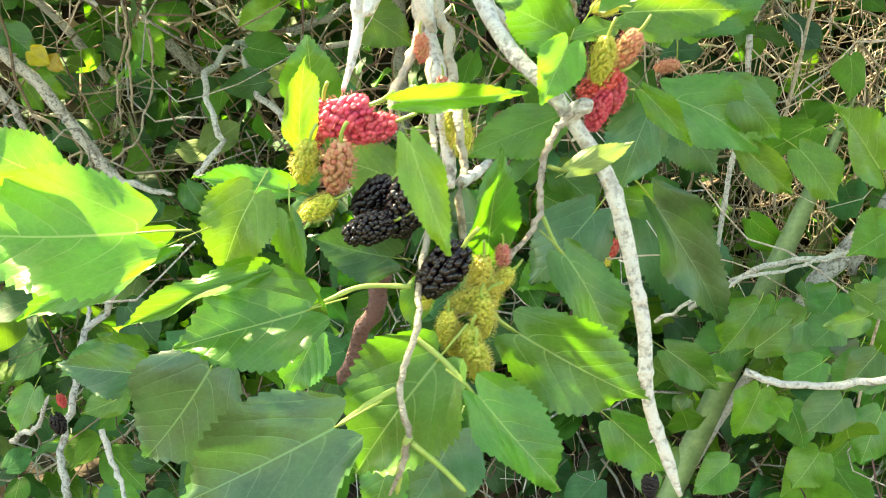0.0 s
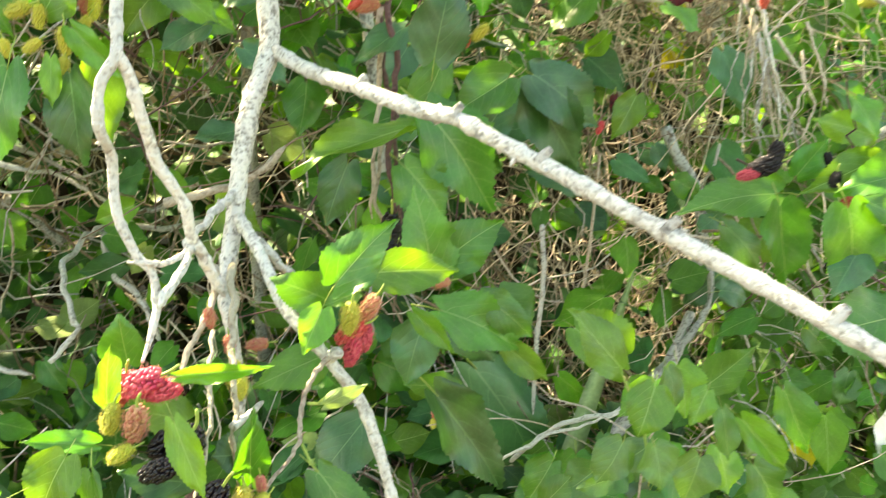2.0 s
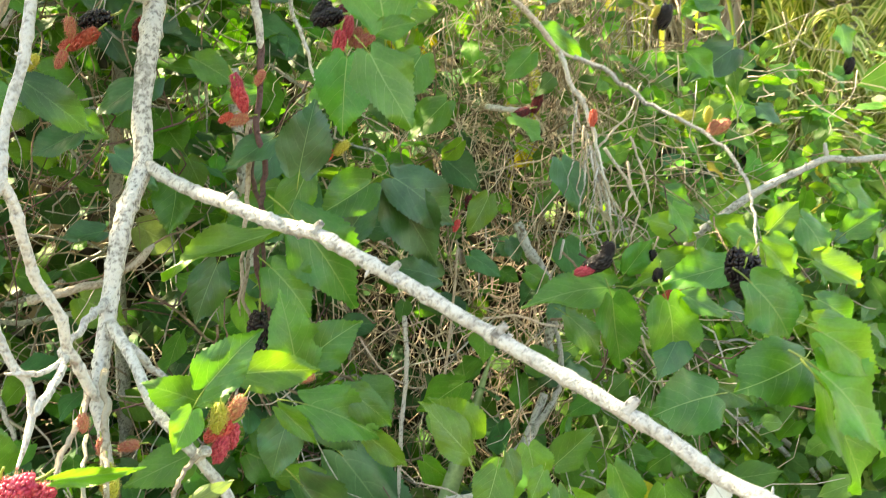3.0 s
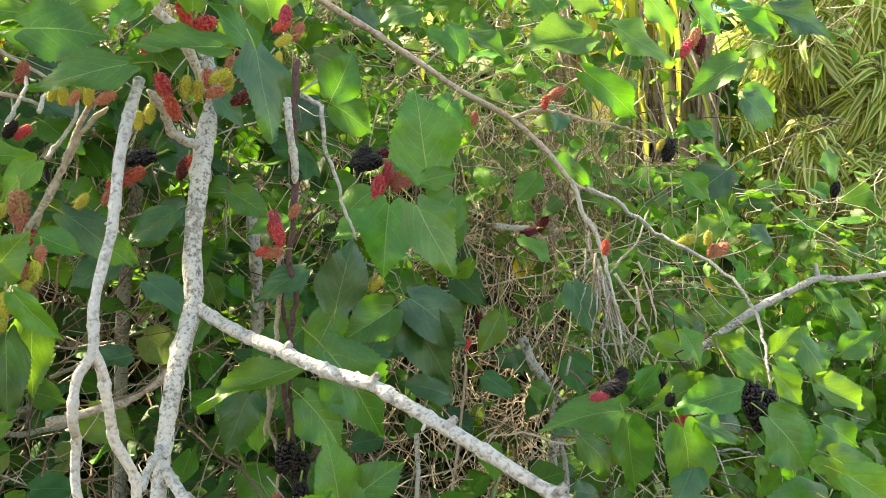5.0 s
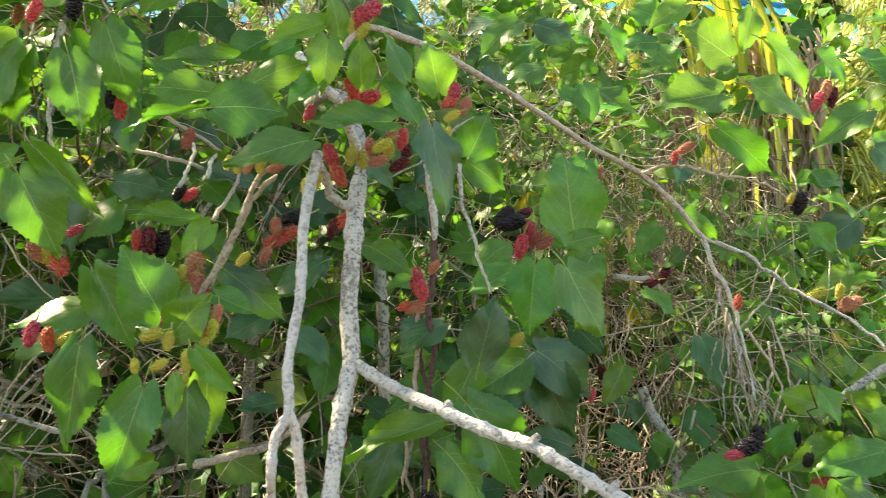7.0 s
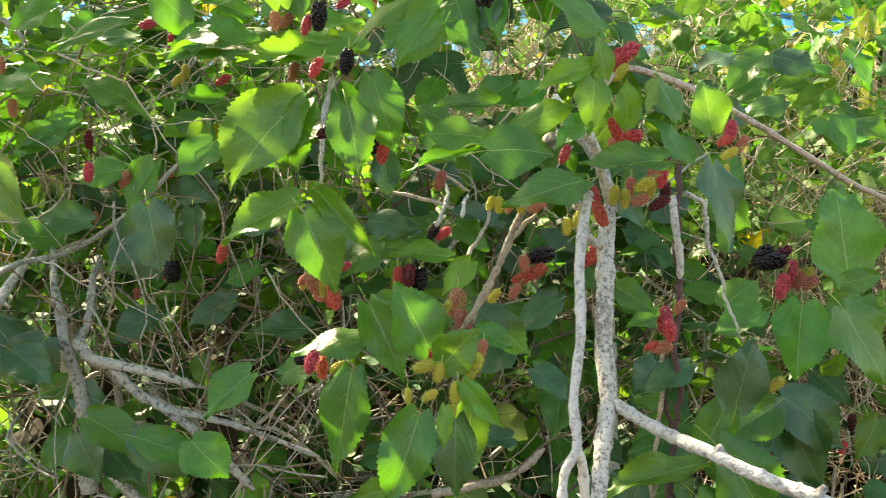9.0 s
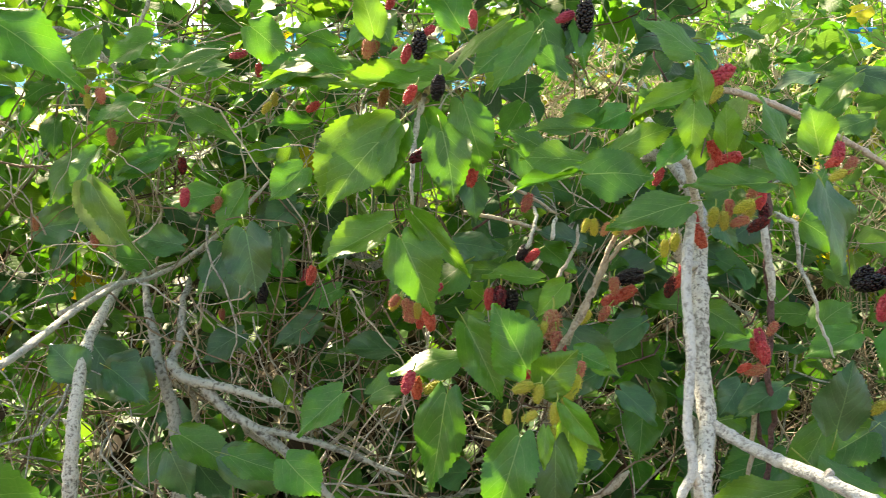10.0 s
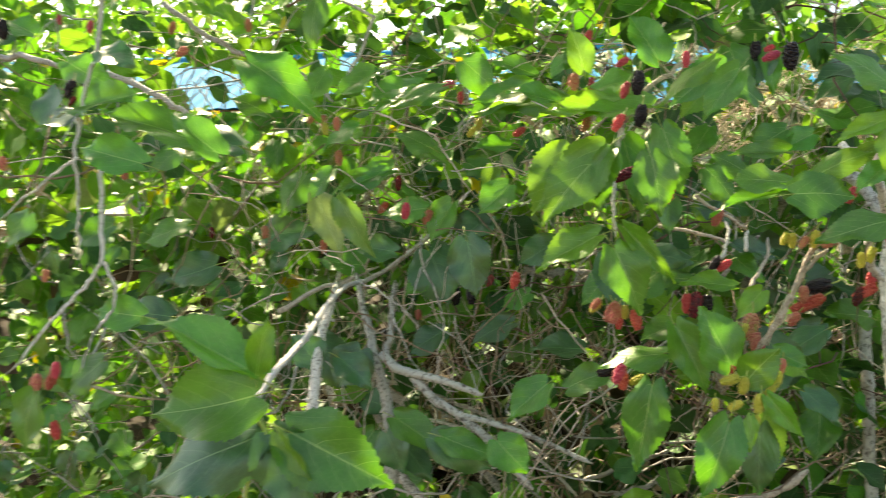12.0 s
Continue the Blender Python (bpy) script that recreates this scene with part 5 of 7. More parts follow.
limb("branch", [(0.385, 1.300, 0.631), (0.372, 1.050, 0.800), (0.411, 1.030, 0.839), (0.467, 1.000, 0.864), (0.528, 1.000, 0.868), (0.605, 1.000, 0.863)], 0.0046, 0.0040, bark)
limb("branch", [(0.335, 1.200, 0.197), (0.400, 1.150, 0.447), (0.451, 1.150, 0.551), (0.527, 1.150, 0.687), (0.561, 1.150, 0.745), (0.609, 1.150, 0.793), (0.642, 1.150, 0.838), (0.682, 1.150, 0.890)], 0.009, 0.010, grey_bark)
limb("branch", [(0.248, 0.660, 0.914), (0.288, 0.650, 0.902), (0.326, 0.650, 0.898), (0.393, 0.650, 0.902), (0.431, 0.650, 0.907)], 0.0034, 0.0036, bark)
limb("trunk", [(-0.851, 1.000, 0.798), (-0.866, 1.030, 1.102), (-0.869, 1.050, 1.261), (-0.870, 1.060, 1.378), (-0.879, 1.100, 1.469), (-0.884, 1.140, 1.520), (-0.887, 1.180, 1.551), (-0.902, 1.260, 1.584), (-0.936, 1.400, 1.627), (-0.986, 1.600, 1.693)], 0.0155, 0.0050, mottled_bark)
limb("limb", [(-0.726, 0.440, 1.472), (-0.734, 0.520, 1.497), (-0.757, 0.680, 1.527), (-0.801, 0.900, 1.568), (-0.833, 1.120, 1.608), (-0.837, 1.300, 1.629), (-0.792, 1.360, 1.667), (-0.719, 1.380, 1.733), (-0.635, 1.400, 1.834)], 0.0042, 0.0050, bark)
limb("shoot", [(-0.726, 0.440, 1.472), (-0.721, 0.435, 1.452), (-0.709, 0.430, 1.433), (-0.726, 0.430, 1.387), (-0.734, 0.430, 1.340)], 0.0026, 0.0018, green_stalk)
limb("stalk", [(0.307, 0.522, 1.156), (0.318, 0.510, 1.121), (0.326, 0.505, 1.087), (0.327, 0.500, 1.048)], 0.0013, 0.0011, green_stalk)
limb("twig", [(0.282, 1.050, 0.757), (0.334, 1.020, 0.808), (0.396, 1.000, 0.845), (0.457, 0.980, 0.865), (0.517, 0.970, 0.889)], 0.0030, 0.0022, bark)
limb("branch", [(0.750, 1.250, 0.924), (0.698, 1.220, 0.858), (0.635, 1.200, 0.800), (0.570, 1.200, 0.711)], 0.0085, 0.0075, grey_bark)
limb("branch", [(1.339, 1.500, 0.762), (1.427, 1.480, 0.697), (1.509, 1.450, 0.628), (1.603, 1.450, 0.536)], 0.0090, 0.0070, grey_bark)
limb("twig", [(1.356, 1.500, 0.899), (1.448, 1.500, 0.896), (1.535, 1.500, 0.857)], 0.0040, 0.0030, grey_bark)
limb("limb", [(-0.762, 1.250, 1.214), (-0.766, 1.250, 1.313), (-0.779, 1.250, 1.384), (-0.794, 1.250, 1.434), (-0.808, 1.250, 1.474), (-0.818, 1.260, 1.514), (-0.847, 1.300, 1.565), (-0.876, 1.360, 1.619), (-0.921, 1.450, 1.690)], 0.0150, 0.0040, lichen_bark)
limb("limb", [(-0.791, 1.250, 1.474), (-0.757, 1.240, 1.447), (-0.709, 1.230, 1.436), (-0.659, 1.220, 1.427), (-0.575, 1.220, 1.402)], 0.0105, 0.0060, lichen_bark)
limb("limb", [(-0.722, 1.240, 1.431), (-0.672, 1.230, 1.386), (-0.618, 1.220, 1.358), (-0.568, 1.220, 1.319), (-0.524, 1.220, 1.276), (-0.474, 1.220, 1.223)], 0.0095, 0.0070, lichen_bark)
limb("limb", [(-0.625, 1.220, 1.361), (-0.553, 1.210, 1.349), (-0.466, 1.200, 1.324), (-0.359, 1.200, 1.284)], 0.0060, 0.0040, lichen_bark)
limb("branch", [(-0.790, 1.260, 1.463), (-0.780, 1.280, 1.513), (-0.788, 1.320, 1.575), (-0.797, 1.380, 1.630)], 0.0080, 0.0060, grey_bark)
limb("twig", [(0.167, 0.970, 1.494), (0.162, 0.970, 1.415), (0.176, 0.970, 1.359), (0.173, 0.970, 1.303), (0.175, 0.970, 1.246), (0.172, 0.970, 1.163)], 0.0036, 0.0028, purple_bark)
limb("twig", [(0.156, 0.980, 1.313), (0.140, 0.980, 1.234), (0.157, 0.980, 1.182), (0.149, 0.980, 1.137)], 0.0030, 0.0024, twig_bark)
limb("limb", [(0.185, 1.400, 1.586), (0.186, 1.400, 1.490), (0.192, 1.400, 1.406), (0.190, 1.400, 1.316), (0.196, 1.400, 1.202)], 0.0120, 0.0120, lichen_bark)
limb("branch", [(-0.169, 1.200, 1.219), (-0.126, 1.200, 1.225), (-0.054, 1.200, 1.238), (-0.003, 1.200, 1.266), (0.025, 1.200, 1.293)], 0.0070, 0.0060, tan_bark)
limb("twig", [(-0.258, 1.000, 1.717), (-0.225, 1.000, 1.712), (-0.185, 1.000, 1.703), (-0.134, 1.020, 1.692)], 0.0034, 0.0026, tan_bark)
limb("twig", [(-0.198, 1.000, 1.769), (-0.182, 1.000, 1.755), (-0.163, 1.000, 1.743), (-0.118, 1.000, 1.715)], 0.0030, 0.0024, tan_bark)
limb("twig", [(-0.172, 0.900, 1.658), (-0.162, 0.920, 1.681), (-0.153, 0.950, 1.708), (-0.156, 0.970, 1.723)], 0.0030, 0.0022, bark)
limb("twig", [(-0.137, 0.900, 1.671), (-0.133, 0.920, 1.691), (-0.125, 0.950, 1.707)], 0.0030, 0.0022, bark)
limb("twig", [(-0.130, 0.900, 1.615), (-0.110, 0.920, 1.645), (-0.098, 0.930, 1.666), (-0.095, 0.950, 1.695)], 0.0030, 0.0022, tan_bark)
limb("limb", [(0.761, 1.400, 1.259), (0.776, 1.380, 1.206), (0.803, 1.360, 1.151), (0.818, 1.350, 1.065), (0.811, 1.350, 0.991), (0.835, 1.350, 0.887)], 0.0110, 0.0090, lichen_bark)
limb("branch", [(0.803, 1.360, 1.145), (0.840, 1.340, 1.115), (0.863, 1.330, 1.040), (0.914, 1.320, 0.987)], 0.0060, 0.0040, lichen_bark)
limb("hanging_twig", [(0.699, 0.990, 1.439), (0.719, 0.990, 1.384), (0.724, 0.990, 1.358), (0.746, 0.990, 1.275)], 0.0026, 0.0018, tan_bark)
limb("hanging_twig", [(0.734, 0.990, 1.432), (0.762, 0.980, 1.388), (0.797, 0.980, 1.332), (0.780, 0.980, 1.271)], 0.0026, 0.0018, tan_bark)
limb("hanging_twig", [(0.784, 1.000, 1.406), (0.794, 1.000, 1.353), (0.758, 1.000, 1.272)], 0.0024, 0.0016, tan_bark)
limb("hanging_twig", [(0.729, 1.000, 1.432), (0.758, 1.000, 1.460), (0.783, 1.000, 1.481), (0.824, 1.020, 1.539)], 0.0022, 0.0015, tan_bark)
limb("hanging_twig", [(0.801, 1.020, 1.447), (0.819, 1.020, 1.406), (0.835, 1.020, 1.365), (0.844, 1.020, 1.318)], 0.0022, 0.0015, tan_bark)
limb("branch", [(0.647, 1.200, 0.739), (0.672, 1.200, 0.832), (0.731, 1.220, 0.886), (0.785, 1.250, 0.929), (0.804, 1.300, 1.070)], 0.0083, 0.0045, grey_bark)
limb("branch", [(1.372, 1.500, 0.740), (1.501, 1.500, 0.659), (1.618, 1.500, 0.576), (1.722, 1.500, 0.460)], 0.0090, 0.0067, grey_bark)
limb("vine", [(0.447, 0.800, 0.766), (0.450, 0.800, 0.839), (0.461, 0.800, 0.916), (0.473, 0.800, 0.937)], 0.0019, 0.0015, twig_bark)
limb("vine", [(0.198, 1.000, 0.884), (0.256, 1.000, 0.885), (0.322, 1.000, 0.879), (0.389, 1.000, 0.857), (0.475, 1.000, 0.802)], 0.0012, 0.0008, twig_bark)
limb("stem", [(0.444, 1.200, 1.130), (0.446, 1.200, 1.034), (0.431, 1.200, 0.916), (0.421, 1.200, 0.781)], 0.0045, 0.0037, grey_bark)
limb("stem", [(0.587, 1.300, 1.230), (0.572, 1.300, 1.095), (0.550, 1.300, 0.933), (0.553, 1.300, 0.812)], 0.0030, 0.0030, twig_bark)
owner = bush
# leaves round the pale green fruit and further along
leaf((-0.353, 0.850, 1.815), (-0.454, 0.835, 1.718), 0.57, "y", 0)
leaf((-0.365, 0.870, 1.738), (-0.365, 0.855, 1.829), 0.54, "m", 0)
leaf((-0.360, 0.870, 1.688), (-0.456, 0.855, 1.643), 0.53, "y", 0)
leaf((-0.465, 0.970, 1.943), (-0.570, 0.955, 1.911), 0.42, "y", 0)
leaf((-0.312, 0.960, 1.914), (-0.455, 0.945, 1.901), 0.31, "y", 0)
leaf((-0.207, 0.750, 1.923), (-0.283, 0.735, 1.866), 0.35, "y", 10)
leaf((-0.177, 0.720, 1.899), (-0.224, 0.705, 1.830), 0.48, "m", 0)
leaf((-0.628, 1.400, 1.782), (-0.621, 1.385, 1.714), 1.11, "d", 0)
leaf((-0.573, 0.949, 1.685), (-0.548, 0.934, 1.593), 0.72, "d", 0)
leaf((-0.632, 1.000, 1.962), (-0.742, 0.985, 1.931), 0.31, "m", 10)
leaf((-0.788, 1.200, 1.845), (-0.890, 1.185, 1.795), 0.41, "m", 0)
leaf((-0.793, 0.940, 1.751), (-0.738, 0.925, 1.656), 0.40, "v", 20)
leaf((-0.638, 1.130, 1.330), (-0.534, 1.115, 1.299), 0.48, "m", 0)
leaf((-0.440, 1.000, 1.447), (-0.510, 0.985, 1.393), 0.68, "m", 0)
leaf((-0.763, 1.200, 1.320), (-0.721, 1.185, 1.250), 0.83, "d", 0)
leaf((-0.849, 1.150, 1.468), (-0.775, 1.135, 1.420), 0.66, "d", 0)
leaf((0.033, 0.800, 1.901), (-0.034, 0.785, 1.946), 0.63, "m", 0)
leaf((-0.082, 1.000, 2.006), (-0.118, 0.985, 1.941), 0.61, "d", 0)
leaf((0.329, 1.000, 1.923), (0.262, 0.985, 1.876), 0.59, "m", 0)
leaf((-0.862, 1.100, 1.830), (-0.898, 1.085, 1.773), 0.76, "m", 0)
leaf((-0.695, 1.200, 1.770), (-0.786, 1.185, 1.758), 0.57, "m", 0)
leaf((-0.770, 1.250, 1.685), (-0.854, 1.235, 1.704), 0.62, "d", 0)
leaf((-0.527, 1.300, 1.544), (-0.616, 1.285, 1.513), 0.63, "d", 0)
leaf((-0.671, 1.300, 1.522), (-0.748, 1.285, 1.482), 0.68, "d", 0)
leaf((-0.386, 1.250, 1.496), (-0.484, 1.235, 1.506), 0.58, "d", 0)
leaf((-0.405, 1.100, 1.434), (-0.332, 1.085, 1.480), 0.60, "m", 0)
leaf((-0.292, 1.100, 1.982), (-0.337, 1.085, 2.005), 0.67, "y", 0)
leaf((-0.412, 1.100, 2.046), (-0.445, 1.085, 2.004), 0.70, "m", 0)
leaf((-0.265, 1.200, 1.675), (-0.207, 1.185, 1.684), 0.78, "d", 0)
leaf((-0.071, 1.100, 1.498), (-0.028, 1.085, 1.472), 0.83, "m", 0)
leaf((0.048, 1.200, 1.558), (-0.003, 1.185, 1.511), 0.66, "d", 0)
leaf((0.443, 1.000, 1.829), (0.464, 0.985, 1.776), 0.84, "m", 0)
leaf((0.398, 0.900, 1.700), (0.349, 0.885, 1.630), 0.61, "m", 0)
leaf((0.361, 0.800, 1.564), (0.316, 0.785, 1.509), 0.75, "m", 0)
leaf((-0.109, 0.950, 1.915), (-0.155, 0.935, 1.960), 0.71, "m", 0)
leaf((-0.015, 1.000, 1.869), (-0.068, 0.985, 1.844), 0.70, "m", 0)
leaf((-0.163, 1.100, 1.904), (-0.191, 1.085, 1.850), 0.71, "m", 0)
leaf((-0.282, 1.100, 1.834), (-0.227, 1.085, 1.786), 0.66, "m", 0)
leaf((-0.339, 1.150, 1.634), (-0.384, 1.135, 1.587), 0.76, "m", 0)
leaf((-0.226, 1.100, 1.551), (-0.279, 1.085, 1.525), 0.80, "m", 0)
leaf((-0.170, 1.150, 1.767), (-0.114, 1.135, 1.747), 0.75, "d", 0)
leaf((-0.727, 1.200, 1.898), (-0.644, 1.185, 1.866), 0.52, "m", 0)
leaf((-0.867, 1.300, 1.950), (-0.922, 1.285, 1.926), 0.75, "y", 0)
leaf((-0.626, 1.300, 1.878), (-0.559, 1.285, 1.844), 0.66, "m", 0)
leaf((-0.705, 1.300, 1.636), (-0.761, 1.285, 1.605), 0.83, "m", 0)
leaf((-0.495, 1.350, 1.606), (-0.556, 1.335, 1.585), 0.85, "m", 0)
leaf((-0.316, 1.000, 1.860), (-0.282, 0.970, 1.743), 0.50, "m", 0)
leaf((-0.254, 1.000, 1.886), (-0.233, 0.970, 1.790), 0.60, "d", 0)
leaf((-0.337, 1.000, 1.665), (-0.307, 0.970, 1.574), 0.70, "d", 0)
leaf((-0.270, 1.100, 1.678), (-0.207, 1.070, 1.672), 0.70, "d", 0)
leaf((-0.312, 1.000, 1.925), (-0.460, 0.970, 1.913), 0.42, "y", 0)
leaf((-0.486, 1.100, 1.980), (-0.602, 1.070, 1.942), 0.50, "m", 0)
leaf((-0.158, 1.000, 1.982), (-0.220, 0.970, 1.893), 0.60, "y", 0)
leaf((-0.144, 1.000, 2.016), (-0.113, 0.970, 1.939), 0.70, "m", 0)
leaf((-0.082, 1.000, 2.017), (-0.080, 0.970, 1.939), 0.40, "m", 0)
leaf((0.116, 1.100, 2.013), (0.009, 1.070, 2.001), 0.70, "d", 0)
leaf((-0.199, 1.100, 1.633), (-0.279, 1.070, 1.641), 0.40, "m", 0)
leaf((-0.592, 1.400, 1.776), (-0.654, 1.370, 1.728), 0.85, "d", 0)
leaf((-0.706, 1.300, 1.691), (-0.646, 1.270, 1.590), 0.95, "d", 0)
leaf((-0.602, 1.300, 1.710), (-0.588, 1.270, 1.634), 0.55, "d", 0)
leaf((-0.865, 1.400, 1.892), (-0.971, 1.370, 1.825), 0.45, "m", 0)
leaf((-0.923, 1.200, 1.787), (-0.851, 1.170, 1.669), 0.42, "p", 0)
leaf((-0.661, 1.600, 1.564), (-0.751, 1.570, 1.552), 0.60, "m", 0)
leaf((-0.484, 1.600, 1.477), (-0.565, 1.570, 1.449), 0.60, "m", 0)
leaf((-0.677, 1.200, 1.316), (-0.552, 1.170, 1.287), 0.50, "d", 0)
leaf((-0.890, 1.500, 1.349), (-0.821, 1.470, 1.337), 0.80, "d", 0)
leaf((-0.816, 1.300, 1.307), (-0.863, 1.270, 1.243), 0.60, "m", 0)
leaf((-0.760, 1.300, 1.297), (-0.687, 1.270, 1.218), 0.60, "d", 0)
leaf((-0.531, 1.200, 1.895), (-0.602, 1.170, 1.893), 0.50, "m", 0)
leaf((-0.680, 1.200, 1.998), (-0.785, 1.170, 1.993), 0.50, "m", 0)
leaf((-0.402, 1.100, 2.056), (-0.371, 1.070, 2.000), 0.80, "m", 0)
leaf((-0.949, 1.300, 1.501), (-0.862, 1.270, 1.413), 0.70, "d", 0)
leaf((-0.560, 1.200, 1.850), (-0.571, 1.170, 1.787), 0.50, "y", 0)
leaf((-1.041, 1.100, 2.050), (-0.887, 1.070, 1.959), 0.50, "m", 0)
leaf((-1.142, 1.100, 1.892), (-1.349, 1.070, 1.957), 0.40, "m", 0)
leaf((-1.103, 1.200, 1.900), (-1.268, 1.170, 1.932), 0.60, "d", 0)
leaf((-1.532, 1.200, 2.031), (-1.560, 1.170, 1.936), 0.70, "d", 0)
leaf((-1.270, 1.300, 1.921), (-1.361, 1.270, 1.865), 0.60, "m", 0)
leaf((-1.297, 1.000, 2.049), (-1.218, 0.970, 2.016), 0.70, "d", 0)
# upper sprays over the fork
leaf((-1.350, 1.000, 1.938), (-1.204, 0.985, 1.968), 0.45, "m", 0)
leaf((-1.411, 1.100, 1.954), (-1.504, 1.085, 1.922), 0.66, "d", 0)
leaf((-1.002, 0.900, 1.828), (-1.089, 0.885, 1.899), 0.53, "m", 0)
leaf((-0.869, 1.000, 2.136), (-0.874, 0.985, 2.033), 0.46, "m", 10)
leaf((-0.769, 1.200, 1.850), (-0.868, 1.185, 1.806), 0.55, "m", 0)
leaf((-0.384, 0.900, 1.959), (-0.401, 0.885, 2.028), 0.60, "y", 0)
leaf((-0.263, 0.950, 1.986), (-0.313, 0.935, 2.060), 0.79, "m", 0)
leaf((-0.610, 1.100, 2.037), (-0.543, 1.085, 1.993), 0.76, "m", 0)
leaf((-1.246, 1.100, 1.541), (-1.348, 1.085, 1.556), 0.63, "m", 0)
leaf((-0.880, 1.100, 1.465), (-0.922, 1.085, 1.517), 0.91, "d", 0)
leaf((-0.522, 1.000, 1.350), (-0.472, 0.985, 1.299), 0.89, "m", 0)
leaf((-0.714, 0.400, 1.503), (-0.828, 0.385, 1.571), 0.38, "m", 20)
leaf((-0.709, 0.400, 1.502), (-0.698, 0.385, 1.560), 0.44, "y", 0)
leaf((-0.719, 0.420, 1.477), (-0.831, 0.405, 1.448), 0.67, "m", 0)
leaf((-0.719, 0.430, 1.434), (-0.849, 0.415, 1.376), 0.55, "d", 0)
leaf((-0.701, 0.430, 1.435), (-0.645, 0.415, 1.364), 0.69, "d", 10)
leaf((-0.677, 0.420, 1.441), (-0.570, 0.405, 1.400), 0.66, "m", 0)
leaf((-0.686, 0.410, 1.440), (-0.648, 0.395, 1.399), 0.39, "y", 25)
leaf((-0.751, 0.450, 1.455), (-0.801, 0.435, 1.412), 0.71, "d", 0)
leaf((-1.174, 0.950, 1.821), (-1.302, 0.935, 1.861), 0.49, "m", 0)
leaf((-1.093, 1.100, 1.869), (-1.207, 1.085, 1.901), 0.60, "m", 10)
leaf((-1.509, 1.200, 2.093), (-1.400, 1.185, 2.036), 0.58, "m", 0)
leaf((-1.596, 1.200, 2.160), (-1.657, 1.185, 2.196), 0.85, "m", 0)
leaf((-1.239, 1.200, 1.540), (-1.361, 1.185, 1.550), 0.56, "d", 0)
leaf((-1.190, 1.300, 1.653), (-1.302, 1.285, 1.613), 0.71, "d", 0)
leaf((-0.987, 1.300, 1.855), (-1.043, 1.285, 1.766), 0.75, "m", 0)
leaf((-0.813, 1.200, 2.049), (-0.891, 1.185, 2.000), 0.72, "m", 0)
leaf((-0.717, 1.200, 2.000), (-0.819, 1.185, 1.987), 0.60, "m", 0)
leaf((-1.114, 1.400, 1.726), (-0.986, 1.385, 1.751), 0.58, "d", 0)
leaf((-0.820, 1.200, 1.483), (-0.860, 1.185, 1.404), 0.98, "d", 0)
leaf((-0.746, 1.200, 1.351), (-0.651, 1.185, 1.303), 0.60, "m", 0)
leaf((-1.400, 1.000, 1.390), (-1.430, 0.985, 1.285), 0.75, "m", 0)
leaf((-1.327, 1.100, 1.449), (-1.401, 1.085, 1.392), 0.81, "m", 0)
leaf((-0.432, 0.950, 1.920), (-0.507, 0.935, 1.946), 0.63, "m", 0)
leaf((-0.404, 1.000, 1.843), (-0.470, 0.985, 1.812), 0.76, "y", 0)
leaf((-0.520, 1.100, 1.800), (-0.570, 1.085, 1.745), 0.80, "m", 0)
leaf((-0.681, 1.150, 1.885), (-0.746, 1.135, 1.917), 0.72, "m", 0)
leaf((-0.642, 1.200, 1.780), (-0.683, 1.185, 1.700), 0.67, "m", 0)
leaf((-0.323, 1.100, 1.645), (-0.383, 1.085, 1.603), 0.79, "m", 0)
leaf((-0.439, 1.200, 1.703), (-0.503, 1.185, 1.657), 0.74, "d", 0)
leaf((-0.181, 1.000, 1.812), (-0.130, 0.985, 1.772), 0.76, "m", 0)
leaf((-0.056, 1.000, 1.877), (-0.112, 0.985, 1.847), 0.77, "m", 0)
leaf((-1.001, 1.100, 1.947), (-1.067, 1.085, 1.989), 0.70, "m", 0)
leaf((-1.210, 1.200, 1.732), (-1.304, 1.185, 1.706), 0.66, "m", 0)
leaf((-1.380, 1.200, 1.731), (-1.461, 1.185, 1.692), 0.72, "m", 0)
leaf((-1.509, 1.100, 1.744), (-1.545, 1.085, 1.672), 0.82, "m", 0)
leaf((-0.881, 1.400, 1.663), (-0.984, 1.385, 1.674), 0.67, "m", 0)
leaf((0.210, 1.000, 1.356), (0.117, 0.970, 1.338), 0.70, "m", 0)
leaf((0.102, 1.000, 1.573), (0.152, 0.970, 1.541), 0.60, "m", 0)
leaf((-0.388, 0.950, 1.806), (-0.455, 0.920, 1.769), 0.70, "y", 0)
leaf((-0.363, 1.000, 1.952), (-0.277, 0.970, 1.969), 0.50, "y", 0)
leaf((-0.411, 1.100, 1.953), (-0.549, 1.070, 1.967), 0.50, "y", 0)
leaf((-0.484, 1.200, 2.039), (-0.556, 1.170, 2.069), 0.50, "m", 0)
leaf((-0.844, 1.200, 1.937), (-0.916, 1.170, 1.900), 0.60, "m", 0)
leaf((-0.916, 1.200, 2.056), (-0.938, 1.170, 1.997), 0.70, "m", 0)
leaf((0.404, 1.000, 1.820), (0.445, 0.970, 1.773), 0.50, "m", 0)
leaf((0.350, 0.900, 1.669), (0.386, 0.870, 1.637), 0.70, "m", 0)
leaf((-0.083, 1.000, 1.673), (-0.152, 0.970, 1.687), 0.50, "d", 0)
leaf((-0.260, 1.000, 1.639), (-0.324, 0.970, 1.588), 0.70, "m", 0)
leaf((-0.277, 0.950, 1.907), (-0.394, 0.920, 1.893), 0.50, "y", 0)
leaf((-0.169, 0.900, 1.955), (-0.249, 0.870, 1.905), 0.60, "m", 0)
leaf((-0.403, 0.950, 1.834), (-0.456, 0.920, 1.727), 0.70, "y", 0)
